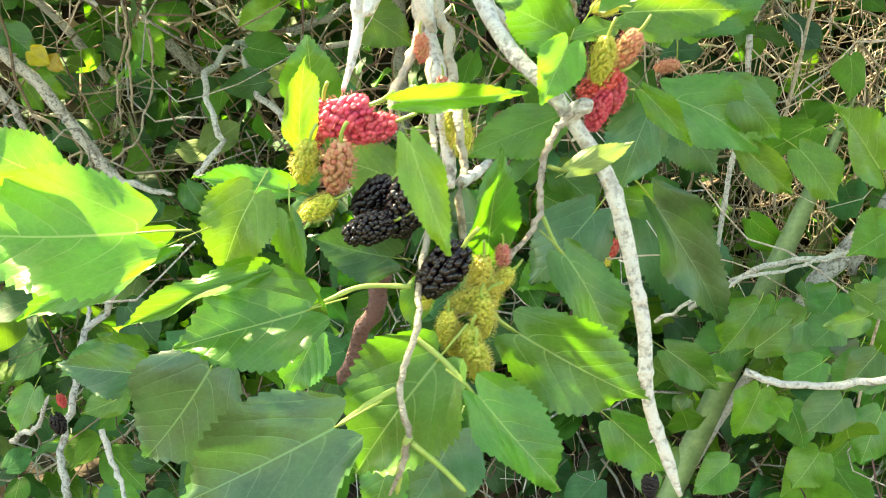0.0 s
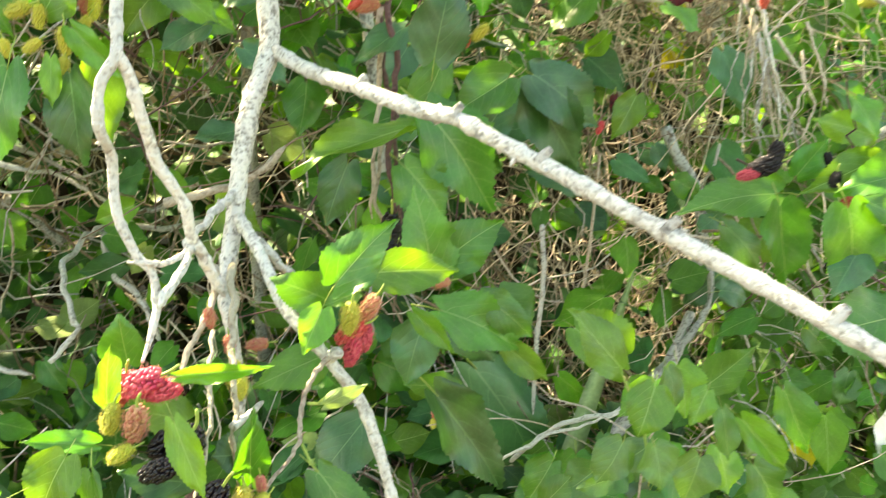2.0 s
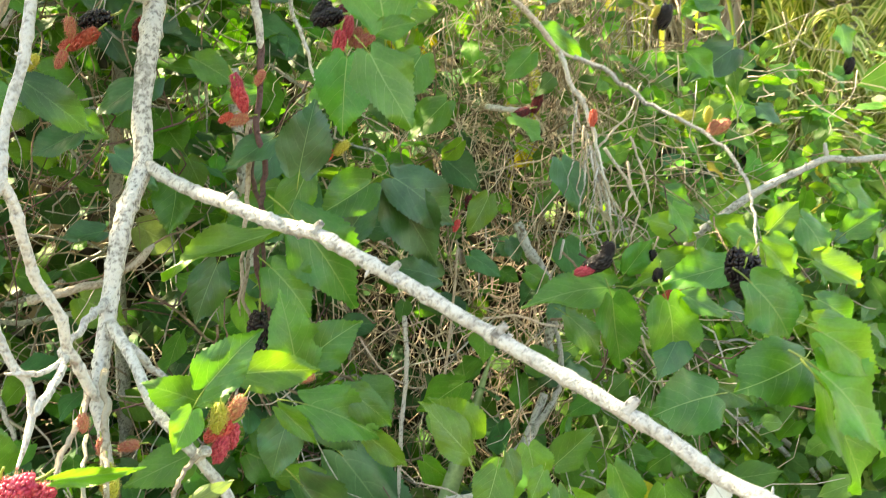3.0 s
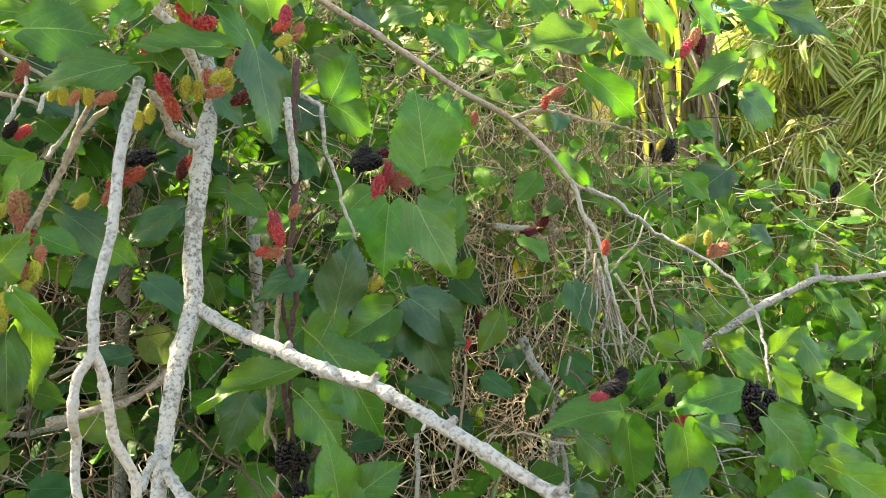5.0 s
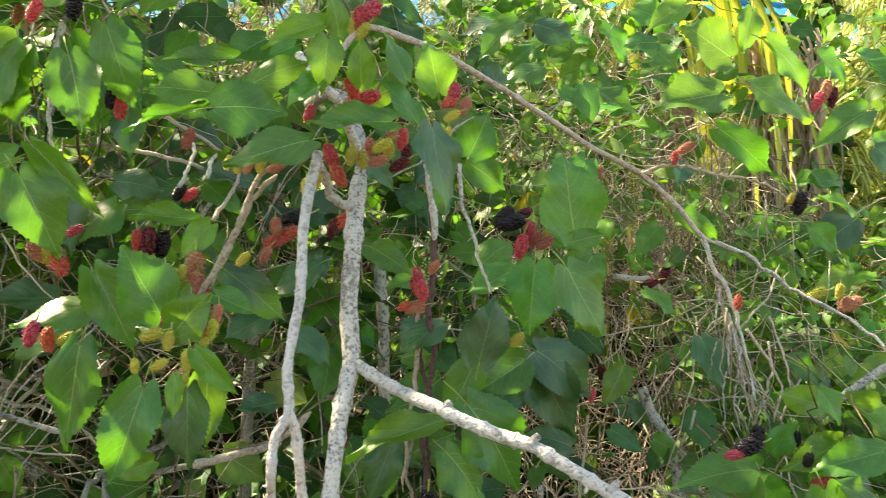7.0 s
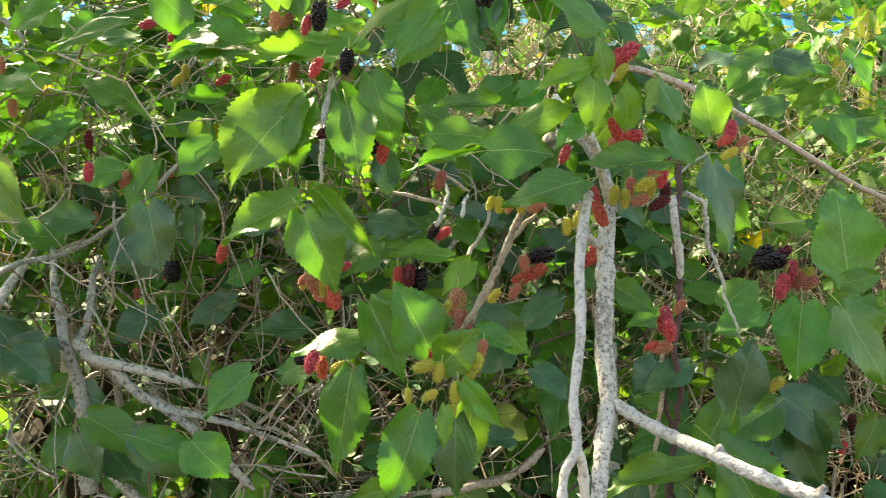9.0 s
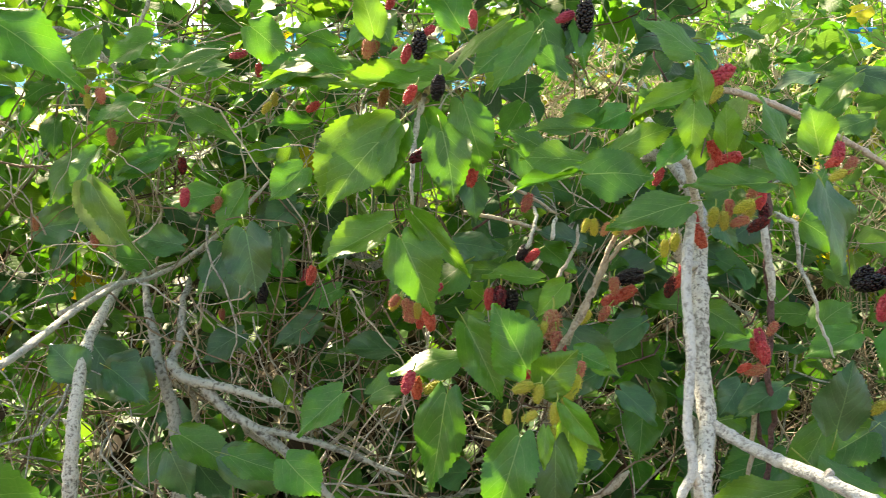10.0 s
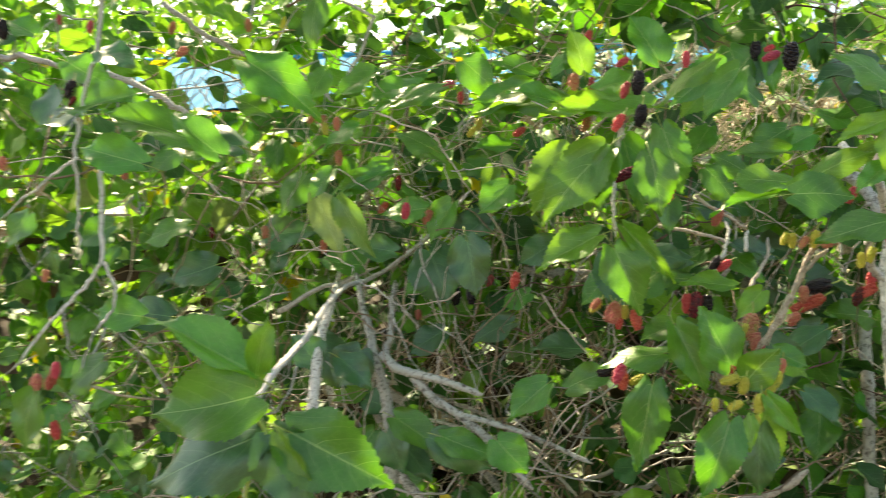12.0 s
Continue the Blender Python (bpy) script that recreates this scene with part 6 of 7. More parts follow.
leaf((-0.491, 1.100, 1.948), (-0.582, 1.070, 1.964), 0.50, "m", 0)
leaf((-0.739, 1.300, 2.051), (-0.855, 1.270, 2.021), 0.50, "m", 0)
# leaves round the long black fruit
leaf((0.712, 0.930, 1.212), (0.566, 0.915, 1.223), 0.48, "m", 0)
leaf((1.012, 1.130, 1.254), (0.900, 1.115, 1.297), 0.44, "y", 0)
leaf((0.685, 0.880, 1.204), (0.696, 0.865, 1.093), 0.66, "m", 0)
leaf((0.730, 0.800, 1.213), (0.753, 0.785, 1.103), 0.73, "m", 0)
leaf((0.796, 0.680, 1.260), (0.826, 0.665, 1.161), 0.67, "m", 0)
leaf((0.815, 0.600, 1.217), (0.902, 0.585, 1.166), 0.54, "y", 0)
leaf((1.025, 1.080, 1.271), (1.168, 1.065, 1.191), 0.38, "y", 15)
leaf((0.856, 0.750, 1.296), (0.918, 0.735, 1.243), 0.44, "y", 20)
leaf((0.999, 0.900, 1.290), (1.038, 0.885, 1.339), 0.74, "y", 0)
leaf((0.755, 0.950, 1.232), (0.790, 0.935, 1.284), 0.69, "m", 0)
leaf((0.881, 0.850, 1.246), (0.753, 0.835, 1.240), 0.45, "m", 0)
leaf((0.826, 0.880, 1.258), (0.725, 0.865, 1.229), 0.46, "y", 0)
leaf((0.764, 0.800, 1.216), (0.840, 0.785, 1.182), 0.48, "m", 0)
leaf((1.047, 0.850, 1.239), (1.156, 0.835, 1.192), 0.47, "y", 0)
leaf((1.008, 0.800, 1.188), (1.086, 0.785, 1.149), 0.51, "m", 0)
leaf((1.219, 1.000, 1.258), (1.119, 0.985, 1.246), 0.47, "y", 0)
leaf((0.674, 1.000, 1.152), (0.744, 0.985, 1.089), 0.59, "m", 0)
leaf((1.355, 1.100, 1.326), (1.436, 1.085, 1.275), 0.55, "m", 0)
leaf((1.220, 1.200, 1.321), (1.132, 1.185, 1.292), 0.50, "y", 0)
leaf((1.059, 1.300, 1.318), (1.139, 1.285, 1.277), 0.59, "m", 0)
leaf((0.736, 1.300, 1.170), (0.794, 1.285, 1.144), 0.70, "m", 0)
leaf((0.829, 1.300, 1.616), (0.889, 1.285, 1.580), 0.64, "m", 0)
leaf((1.211, 1.300, 1.502), (1.122, 1.285, 1.467), 0.56, "y", 0)
leaf((1.422, 1.200, 1.653), (1.440, 1.185, 1.590), 0.91, "m", 0)
leaf((1.197, 1.200, 1.782), (1.276, 1.185, 1.747), 0.67, "m", 0)
leaf((1.140, 1.200, 1.638), (1.054, 1.185, 1.671), 0.54, "y", 0)
leaf((1.078, 1.250, 1.603), (1.140, 1.235, 1.554), 0.65, "m", 0)
leaf((1.110, 0.950, 1.296), (1.162, 0.920, 1.224), 0.80, "m", 0)
leaf((1.263, 1.000, 1.254), (1.313, 0.970, 1.300), 0.70, "m", 0)
leaf((1.002, 1.000, 1.887), (1.078, 0.970, 1.861), 0.60, "m", 0)
leaf((1.037, 0.950, 1.886), (1.157, 0.920, 1.849), 0.45, "d", 0)
leaf((1.105, 1.100, 1.753), (1.168, 1.070, 1.710), 0.75, "d", 0)
leaf((1.131, 1.300, 1.717), (1.184, 1.270, 1.666), 0.70, "m", 0)
leaf((1.226, 1.300, 1.617), (1.109, 1.270, 1.567), 0.60, "d", 0)
leaf((1.217, 1.200, 1.493), (1.251, 1.170, 1.457), 0.80, "d", 0)
# fruit of the nearest spray
fruit((-0.077, 0.420, 1.232), "red", 0.037, 70)
fruit((-0.062, 0.420, 1.225), "red", 0.030, 75)
fruit((-0.088, 0.425, 1.228), "red", 0.028, 20)
fruit((-0.078, 0.400, 1.212), "pink", 0.030, 15)
fruit((-0.095, 0.410, 1.213), "green", 0.026, 20)
fruit((-0.090, 0.400, 1.192), "green", 0.022, 60)
fruit((-0.113, 0.370, 1.198), "green", 0.014, 0)
fruit((-0.045, 0.385, 1.196), "black", 0.037, 20)
fruit((-0.064, 0.380, 1.187), "black", 0.028, 70)
fruit((-0.031, 0.355, 1.174), "black", 0.033, 40)
fruit((-0.062, 0.400, 1.196), "black", 0.028, 50)
fruit((-0.033, 0.480, 1.254), "pink", 0.018, 0)
fruit((-0.002, 0.500, 1.222), "pink", 0.019, 80)
fruit((-0.017, 0.460, 1.213), "green", 0.028, 0)
fruit((-0.022, 0.490, 1.228), "pink", 0.017, 0)
fruit((-0.014, 0.450, 1.208), "green", 0.022, 10)
fruit((-0.013, 0.370, 1.163), "green", 0.024, 10)
fruit((-0.020, 0.365, 1.153), "green", 0.024, 60)
fruit((-0.013, 0.360, 1.146), "green", 0.024, 0)
fruit((-0.020, 0.350, 1.137), "green", 0.022, 5)
fruit((-0.017, 0.345, 1.130), "green", 0.024, -5)
fruit((-0.003, 0.375, 1.157), "green", 0.019, 40)
fruit((-0.001, 0.380, 1.168), "pink", 0.015, 0)
fruit((-0.008, 0.370, 1.153), "green", 0.019, 0)
fruit((-0.031, 0.355, 1.145), "green", 0.019, 10)
fruit((-0.040, 0.360, 1.159), "green", 0.015, 0)
fruit((-0.028, 0.360, 1.136), "green", 0.022, 0)
fruit((0.071, 0.490, 1.239), "green", 0.030, 10)
fruit((0.087, 0.500, 1.242), "pink", 0.028, 30)
fruit((0.071, 0.500, 1.224), "red", 0.030, 60)
fruit((0.071, 0.500, 1.208), "red", 0.030, 15)
fruit((0.082, 0.505, 1.216), "red", 0.028, 10)
fruit((0.187, 0.745, 1.183), "pink", 0.024, 80)
fruit((0.074, 0.500, 1.267), "green", 0.017, 90)
fruit((0.126, 0.830, 1.181), "pink", 0.019, 0)
fruit((0.125, 0.670, 1.241), "black", 0.033, 0)
fruit((0.230, 1.100, 0.855), "red", 0.034, 10)
fruit((0.223, 1.100, 0.836), "green", 0.021, 0)
fruit((0.192, 1.000, 0.686), "red", 0.028, 80)
fruit((0.150, 0.900, 1.212), "black", 0.050, 10)
fruit((0.677, 1.200, 0.392), "red", 0.034, 10)
fruit((-0.554, 1.000, 0.726), "red", 0.025, 0)
fruit((-0.567, 1.000, 0.690), "black", 0.037, 0)
fruit((0.209, 0.800, 0.674), "black", 0.037, 0)
# fruit further up and along
fruit((-0.002, 0.700, 1.680), "red", 0.031, -20)
fruit((0.006, 0.700, 1.659), "red", 0.030, -25)
fruit((0.019, 0.690, 1.680), "green", 0.024, 10)
fruit((0.031, 0.690, 1.676), "green", 0.023, 0)
fruit((0.053, 0.690, 1.692), "green", 0.026, 60)
fruit((0.066, 0.700, 1.706), "pink", 0.023, 20)
fruit((0.048, 0.690, 1.675), "pink", 0.023, 70)
fruit((0.063, 0.700, 1.687), "green", 0.023, 10)
fruit((0.043, 0.710, 1.692), "pink", 0.023, 0)
fruit((-0.028, 0.720, 1.647), "green", 0.022, 0)
fruit((-0.016, 0.720, 1.654), "green", 0.022, 10)
fruit((-0.059, 0.740, 1.672), "pink", 0.024, 60)
fruit((-0.076, 0.750, 1.676), "green", 0.025, 10)
fruit((-0.102, 0.760, 1.675), "green", 0.022, 0)
fruit((-0.112, 0.760, 1.677), "green", 0.019, 20)
fruit((-0.090, 0.750, 1.672), "pink", 0.019, 30)
fruit((0.019, 0.680, 1.752), "red", 0.028, -25)
fruit((0.036, 0.690, 1.744), "red", 0.033, 70)
fruit((0.014, 0.680, 1.735), "pink", 0.017, 0)
fruit((0.079, 0.720, 1.674), "dark", 0.027, 60)
fruit((0.083, 0.720, 1.704), "red", 0.026, 10)
fruit((0.079, 0.720, 1.724), "dark", 0.026, 70)
fruit((0.090, 0.730, 1.687), "dark", 0.026, 0)
fruit((0.049, 0.750, 1.855), "red", 0.039, 50)
fruit((0.037, 0.750, 1.847), "red", 0.031, 20)
fruit((0.042, 0.750, 1.833), "green", 0.027, 40)
fruit((0.030, 0.750, 1.838), "green", 0.020, 0)
fruit((0.099, 0.560, 1.728), "red", 0.025, 10)
fruit((0.095, 0.560, 1.721), "red", 0.019, 60)
fruit((0.110, 0.560, 1.717), "pink", 0.020, 30)
fruit((0.096, 0.555, 1.707), "green", 0.018, 60)
fruit((0.091, 0.550, 1.690), "green", 0.013, 0)
fruit((-0.015, 0.800, 1.742), "red", 0.025, 20)
fruit((-0.022, 0.950, 1.619), "black", 0.043, 75)
fruit((-0.033, 0.930, 1.595), "red", 0.037, 60)
fruit((-0.050, 0.930, 1.587), "red", 0.034, 70)
fruit((-0.049, 0.920, 1.606), "pink", 0.028, 0)
fruit((-0.063, 0.920, 1.568), "pink", 0.026, 30)
fruit((0.038, 0.920, 1.612), "red", 0.037, 60)
fruit((0.029, 0.920, 1.604), "dark", 0.031, 20)
fruit((0.056, 0.950, 1.630), "red", 0.029, 0)
fruit((-0.211, 0.900, 1.586), "dark", 0.043, 10)
fruit((-0.223, 0.900, 1.588), "red", 0.032, 0)
fruit((-0.194, 0.910, 1.584), "black", 0.038, 10)
fruit((-0.160, 0.950, 1.650), "red", 0.026, 50)
fruit((-0.174, 0.950, 1.654), "black", 0.027, 30)
fruit((-0.246, 0.950, 1.767), "red", 0.037, 10)
fruit((-0.256, 0.950, 1.779), "black", 0.034, 20)
fruit((-0.151, 0.785, 1.557), "pink", 0.041, 5)
fruit((-0.146, 0.780, 1.536), "pink", 0.030, 0)
fruit((-0.140, 0.780, 1.524), "red", 0.021, 20)
fruit((-0.303, 0.830, 1.562), "red", 0.032, -15)
fruit((-0.330, 0.840, 1.577), "pink", 0.028, -30)
fruit((-0.319, 0.840, 1.573), "green", 0.023, 0)
fruit((-0.297, 0.900, 1.602), "red", 0.024, 60)
fruit((-0.320, 0.850, 1.472), "red", 0.031, 0)
fruit((-0.300, 0.850, 1.473), "green", 0.026, 60)
fruit((-0.344, 0.870, 1.483), "black", 0.031, 70)
fruit((-0.210, 0.705, 1.457), "green", 0.019, 0)
fruit((-0.186, 0.700, 1.458), "green", 0.021, 60)
fruit((-0.193, 0.700, 1.490), "green", 0.026, 70)
fruit((-0.176, 0.700, 1.483), "green", 0.024, 10)
fruit((-0.157, 0.700, 1.461), "green", 0.028, 5)
fruit((-0.162, 0.700, 1.439), "green", 0.020, 20)
fruit((-0.126, 0.720, 1.508), "pink", 0.023, 10)
fruit((-0.132, 0.720, 1.491), "green", 0.027, 15)
fruit((-0.142, 0.715, 1.475), "green", 0.021, 40)
fruit((-0.140, 0.720, 1.492), "pink", 0.021, 0)
fruit((-0.181, 0.750, 1.505), "red", 0.023, 20)
fruit((-0.176, 0.760, 1.551), "green", 0.020, 60)
fruit((-0.164, 0.760, 1.553), "green", 0.019, 20)
fruit((-0.093, 0.900, 1.563), "green", 0.025, 40)
fruit((0.144, 0.900, 1.535), "red", 0.031, -20)
fruit((0.148, 0.900, 1.516), "red", 0.036, -15)
fruit((0.143, 0.920, 1.490), "pink", 0.032, 75)
fruit((0.128, 0.920, 1.493), "red", 0.022, 60)
fruit((0.179, 0.950, 1.546), "pink", 0.025, 30)
fruit((0.245, 0.800, 1.608), "black", 0.038, 75)
fruit((0.239, 0.810, 1.616), "black", 0.034, 40)
fruit((0.268, 0.820, 1.619), "dark", 0.030, 60)
fruit((0.266, 0.790, 1.595), "red", 0.031, 10)
fruit((0.286, 0.790, 1.581), "pink", 0.030, 60)
fruit((0.255, 0.790, 1.577), "red", 0.034, 10)
fruit((0.278, 0.800, 1.586), "pink", 0.027, 30)
fruit((0.291, 0.790, 1.593), "green", 0.018, 0)
fruit((0.240, 0.830, 1.461), "black", 0.030, 20)
fruit((0.246, 0.830, 1.444), "red", 0.017, 10)
fruit((0.259, 0.820, 1.452), "green", 0.026, 50)
fruit((0.606, 1.000, 1.718), "red", 0.024, 0)
fruit((0.627, 1.000, 1.735), "pink", 0.032, 60)
fruit((0.865, 1.020, 1.645), "black", 0.044, 10)
fruit((0.847, 1.020, 1.653), "green", 0.024, 30)
fruit((0.690, 0.950, 1.480), "red", 0.028, 0)
fruit((0.903, 1.000, 1.841), "pink", 0.039, 10)
fruit((0.917, 1.000, 1.830), "dark", 0.036, 0)
fruit((0.885, 1.000, 1.821), "red", 0.035, 20)
fruit((0.761, 1.300, 1.510), "dark", 0.042, 20)
fruit((0.727, 1.300, 1.492), "dark", 0.039, 70)
fruit((0.566, 1.200, 1.710), "pink", 0.028, 0)
fruit((0.320, 1.100, 1.707), "red", 0.028, 30)
fruit((0.967, 1.100, 1.477), "green", 0.043, 70)
fruit((1.046, 1.100, 1.456), "pink", 0.045, 60)
fruit((1.018, 1.100, 1.480), "green", 0.032, 0)
fruit((0.735, 0.660, 1.289), "black", 0.047, 0)
fruit((0.757, 0.660, 1.279), "black", 0.047, 8)
fruit((0.743, 0.655, 1.265), "black", 0.043, -5)
fruit((0.747, 0.670, 1.267), "black", 0.031, 10)
fruit((0.669, 0.900, 1.257), "black", 0.049, 70)
fruit((0.688, 0.900, 1.273), "black", 0.040, 5)
fruit((0.648, 0.900, 1.248), "red", 0.034, 80)
fruit((0.765, 0.880, 1.232), "black", 0.031, 10)
fruit((0.785, 0.870, 1.205), "red", 0.040, 50)
fruit((0.801, 0.950, 1.249), "black", 0.029, 0)
fruit((0.549, 1.200, 1.290), "red", 0.025, 20)
fruit((0.593, 1.250, 1.325), "dark", 0.033, 0)
fruit((0.145, 0.920, 1.521), "red", 0.031, -20)
fruit((0.181, 0.950, 1.181), "black", 0.049, 5)
fruit((0.180, 0.950, 1.159), "black", 0.033, 0)
fruit((1.029, 1.100, 1.456), "pink", 0.033, 30)
fruit((0.785, 0.900, 1.108), "black", 0.032, 10)
fruit((1.449, 1.200, 1.575), "black", 0.038, 0)
fruit((-0.310, 0.700, 1.880), "black", 0.033, 5)
fruit((-0.326, 0.720, 1.876), "red", 0.024, 20)
fruit((-0.330, 0.850, 1.860), "red", 0.030, 30)
fruit((-0.248, 0.700, 1.910), "red", 0.022, 0)
fruit((-0.714, 1.100, 1.753), "red", 0.033, 10)
fruit((-0.585, 1.100, 1.597), "black", 0.036, 0)
fruit((-0.505, 1.100, 1.625), "red", 0.034, 15)
fruit((-0.329, 0.950, 1.568), "pink", 0.032, 20)
fruit((-0.360, 1.000, 1.581), "green", 0.028, 40)
fruit((-0.328, 0.800, 1.485), "red", 0.032, 20)
fruit((-0.126, 0.660, 1.898), "black", 0.036, 0)
fruit((-0.145, 0.680, 1.905), "red", 0.023, 70)
fruit((-0.591, 1.200, 1.939), "green", 0.026, 0)
fruit((-0.605, 1.200, 1.924), "green", 0.026, 40)
fruit((-0.855, 1.100, 1.922), "pink", 0.027, 0)
fruit((-0.878, 1.100, 1.913), "green", 0.025, 0)
fruit((-0.906, 1.200, 1.691), "pink", 0.029, 0)
fruit((-0.399, 0.950, 1.952), "pink", 0.030, 0)
fruit((-0.379, 1.000, 1.892), "pink", 0.029, 20)
fruit((-0.294, 0.900, 1.882), "black", 0.036, 10)
fruit((-0.438, 1.000, 1.827), "red", 0.033, 60)
fruit((-0.318, 0.900, 1.788), "dark", 0.036, 60)
fruit((-0.163, 1.000, 1.732), "pink", 0.032, 20)
fruit((-0.387, 1.000, 1.925), "green", 0.025, 0)
fruit((-0.479, 1.200, 1.797), "pink", 0.027, 0)
fruit((-1.395, 1.000, 1.415), "pink", 0.034, 0)
fruit((-1.358, 1.000, 1.438), "red", 0.034, 10)
fruit((-1.359, 1.200, 1.847), "pink", 0.034, 0)
fruit((-0.880, 1.200, 1.874), "pink", 0.033, 0)
fruit((-1.115, 1.400, 1.736), "pink", 0.034, 0)
fruit((-0.753, 1.200, 1.821), "dark", 0.032, 0)
fruit((-0.691, 1.200, 1.752), "pink", 0.034, 20)
fruit((-0.337, 0.973, 1.570), "pink", 0.032, 20)
fruit((-0.360, 0.975, 1.585), "pink", 0.023, 40)
fruit((-0.322, 0.975, 1.556), "red", 0.026, 5)
fruit((-0.859, 1.500, 1.807), "red", 0.034, 40)
fruit((-0.610, 1.600, 1.638), "red", 0.034, 20)
fruit((-0.659, 1.210, 2.024), "red", 0.034, 80)
fruit((-0.342, 1.100, 1.998), "black", 0.045, 10)
fruit((-0.370, 1.100, 1.989), "red", 0.025, 0)
fruit((-0.315, 1.100, 2.028), "red", 0.027, 60)
fruit((-0.253, 1.000, 2.008), "red", 0.027, 40)
fruit((-0.405, 1.100, 2.000), "pink", 0.030, 40)
fruit((-0.103, 1.000, 2.008), "black", 0.037, 0)
fruit((-0.084, 1.000, 2.011), "red", 0.027, 60)
fruit((-0.662, 1.400, 1.598), "black", 0.043, 0)
fruit((-0.686, 1.400, 1.595), "red", 0.025, 0)
fruit((-0.949, 1.300, 1.973), "pink", 0.030, 0)
fruit((-0.977, 1.300, 1.981), "pink", 0.027, 40)
fruit((-0.851, 1.500, 1.712), "pink", 0.023, 0)
fruit((-0.499, 1.070, 1.895), "red", 0.027, 60)
fruit((-0.766, 1.500, 1.553), "pink", 0.027, 0)
fruit((-0.706, 1.500, 1.796), "pink", 0.027, 70)
fruit((-1.391, 1.100, 2.134), "red", 0.027, 10)
fruit((-1.263, 1.200, 2.161), "pink", 0.030, 20)
fruit((-1.184, 1.100, 2.075), "pink", 0.032, 60)
fruit((-1.358, 1.000, 1.974), "black", 0.040, 20)
fruit((-1.353, 1.000, 1.951), "dark", 0.025, 40)
fruit((-1.432, 0.900, 2.062), "black", 0.037, 0)
fruit((-0.645, 1.300, 2.020), "red", 0.027, 0)
fruit((-1.437, 1.100, 1.406), "red", 0.041, 30)
fruit((-1.421, 1.100, 1.309), "red", 0.039, -10)
fruit((-1.475, 1.100, 1.399), "pink", 0.030, 0)
fruit((-1.535, 1.200, 1.621), "pink", 0.030, 10)
fruit((-1.297, 1.500, 1.744), "dark", 0.030, 0)
fruit((-1.463, 1.100, 2.152), "red", 0.021, 0)
fruit((-1.575, 1.100, 1.850), "pink", 0.032, 0)
fruit((-0.378, 1.100, 2.075), "red", 0.030, 20)
fruit((-1.133, 1.300, 2.197), "pink", 0.030, 0)


# ---- dense growth behind: twigs and leaves past counting ----
def bush_top(x, y):
    h = 3.05 + 0.22 * noise.noise(Vector((2.3 * x, 2.3 * y, 5))) - 1.40 * min(1.0, max(0.0, (x + 0.35) / 0.85)) + 0.10 * math.sin(3 * x + 2 * y) + (0.2 if x < -1 else 0.0)
    return h - (0.25 if x > 1.2 else 0.0)


def vine_top(x, y):
    fall = min(1.0, max(0.0, (x - 0.95 - 0.25 * (y - 2.0)) / 0.35))
    return 2.35 - 0.78 * fall + 0.10 * math.sin(4 * x + y) - (0.12 if x > 2.2 else 0.0)


def roof_gap(x, y, z):
    """Gaps in the crowns, through which the roof behind shows."""
    for x0, x1, z0, z1, r in ((-1.39, -2.95, 2.17, 3.08, 0.11), (-1.25, -2.75, 2.13, 3.0, 0.08), (0.19, 1.07, 2.15, 3.03, 0.06), (0.315, 1.30, 2.15, 3.09, 0.05), (-0.98, -1.92, 2.19, 3.14, 0.045)):
        t = (y - 1.6) / 3.1
        if math.hypot(x - x0 - (x1 - x0) * t, 1.4 * (z - z0 - (z1 - z0) * t)) < r * (1 + 1.5 * t):
            return True
    return False


def before_straps(x, y, z):
    """The gap in the climbers before the strap-leaved plant."""
    return y < 2.95 and abs(x + 0.06 - 0.66 * (y + 0.2)) < 0.155 * (y + 0.2) and z > 1.6 + 0.05 * (y + 0.2) and rng.random() < 0.88


def upper_light(x, y, z):
    """Thins the growth towards its top."""
    return not before_straps(x, y, z) and not (roof_gap(x, y, z) and rng.random() < 0.8) and rng.random() > 0.45 * max(0.0, z - 1.9)


many = [leaf_mid_many, leaf_dark_many, leaf_young_lit_many, leaf_pale_many, leaf_yellow_many, leaf_brown_shade_many]
vine_many = [vine_leaf_many, leaf_mid_many, leaf_young_lit_many, leaf_pale_many, leaf_yellow_many]
rng = random.Random(21)


def clear_front(x, y, z):
    """Keeps the loose growth behind the leading sprays."""
    near = 1.05 + 0.25 * max(0.0, z - 1.5) + (0.45 if x < -0.25 else 0.0)
    if x > -0.1 and z > 1.1 and rng.random() < 0.3:
        return False
    return y > near and not (abs(x - 0.1) < 0.35 and y < 1.25) and not not_here(x, y, z)


def not_here(x, y, z):
    """Hollows in the growth: before the old grey wood, and before the snake plant."""
    if -1.45 < x < 0.05 and 1.15 < y < 2.6 and 0.7 < z < 1.5:
        return rng.random() < 0.9
    if 0.25 + 0.1 * y < x < 0.1 + 0.55 * y and y < 2.8 and 0.82 - 0.54 * (y - 1.0) < z < 1.46 - 0.08 * y:
        return rng.random() < 0.88
    if 0.2 + 0.33 * y < x < 0.2 + 0.5 * y and y < 2.4 and 1.36 < z < 1.62 + 0.1 * y:
        return rng.random() < 0.8
    if roof_gap(x, y, z):
        return rng.random() < 0.8
    if y < 1.75 and math.hypot(x + 0.01 - 0.14 * (y - 1.4), z - 2.03 - 0.27 * (y - 1.4)) < 0.14:
        return rng.random() < 0.85
    if x > 0.18 + 0.3 * (y - 0.8) and y < 1.6 and 1.3 < z < 1.95:
        return rng.random() < 0.85
    return 0.3 < x < 0.75 and y < 1.3 and z > 0.78


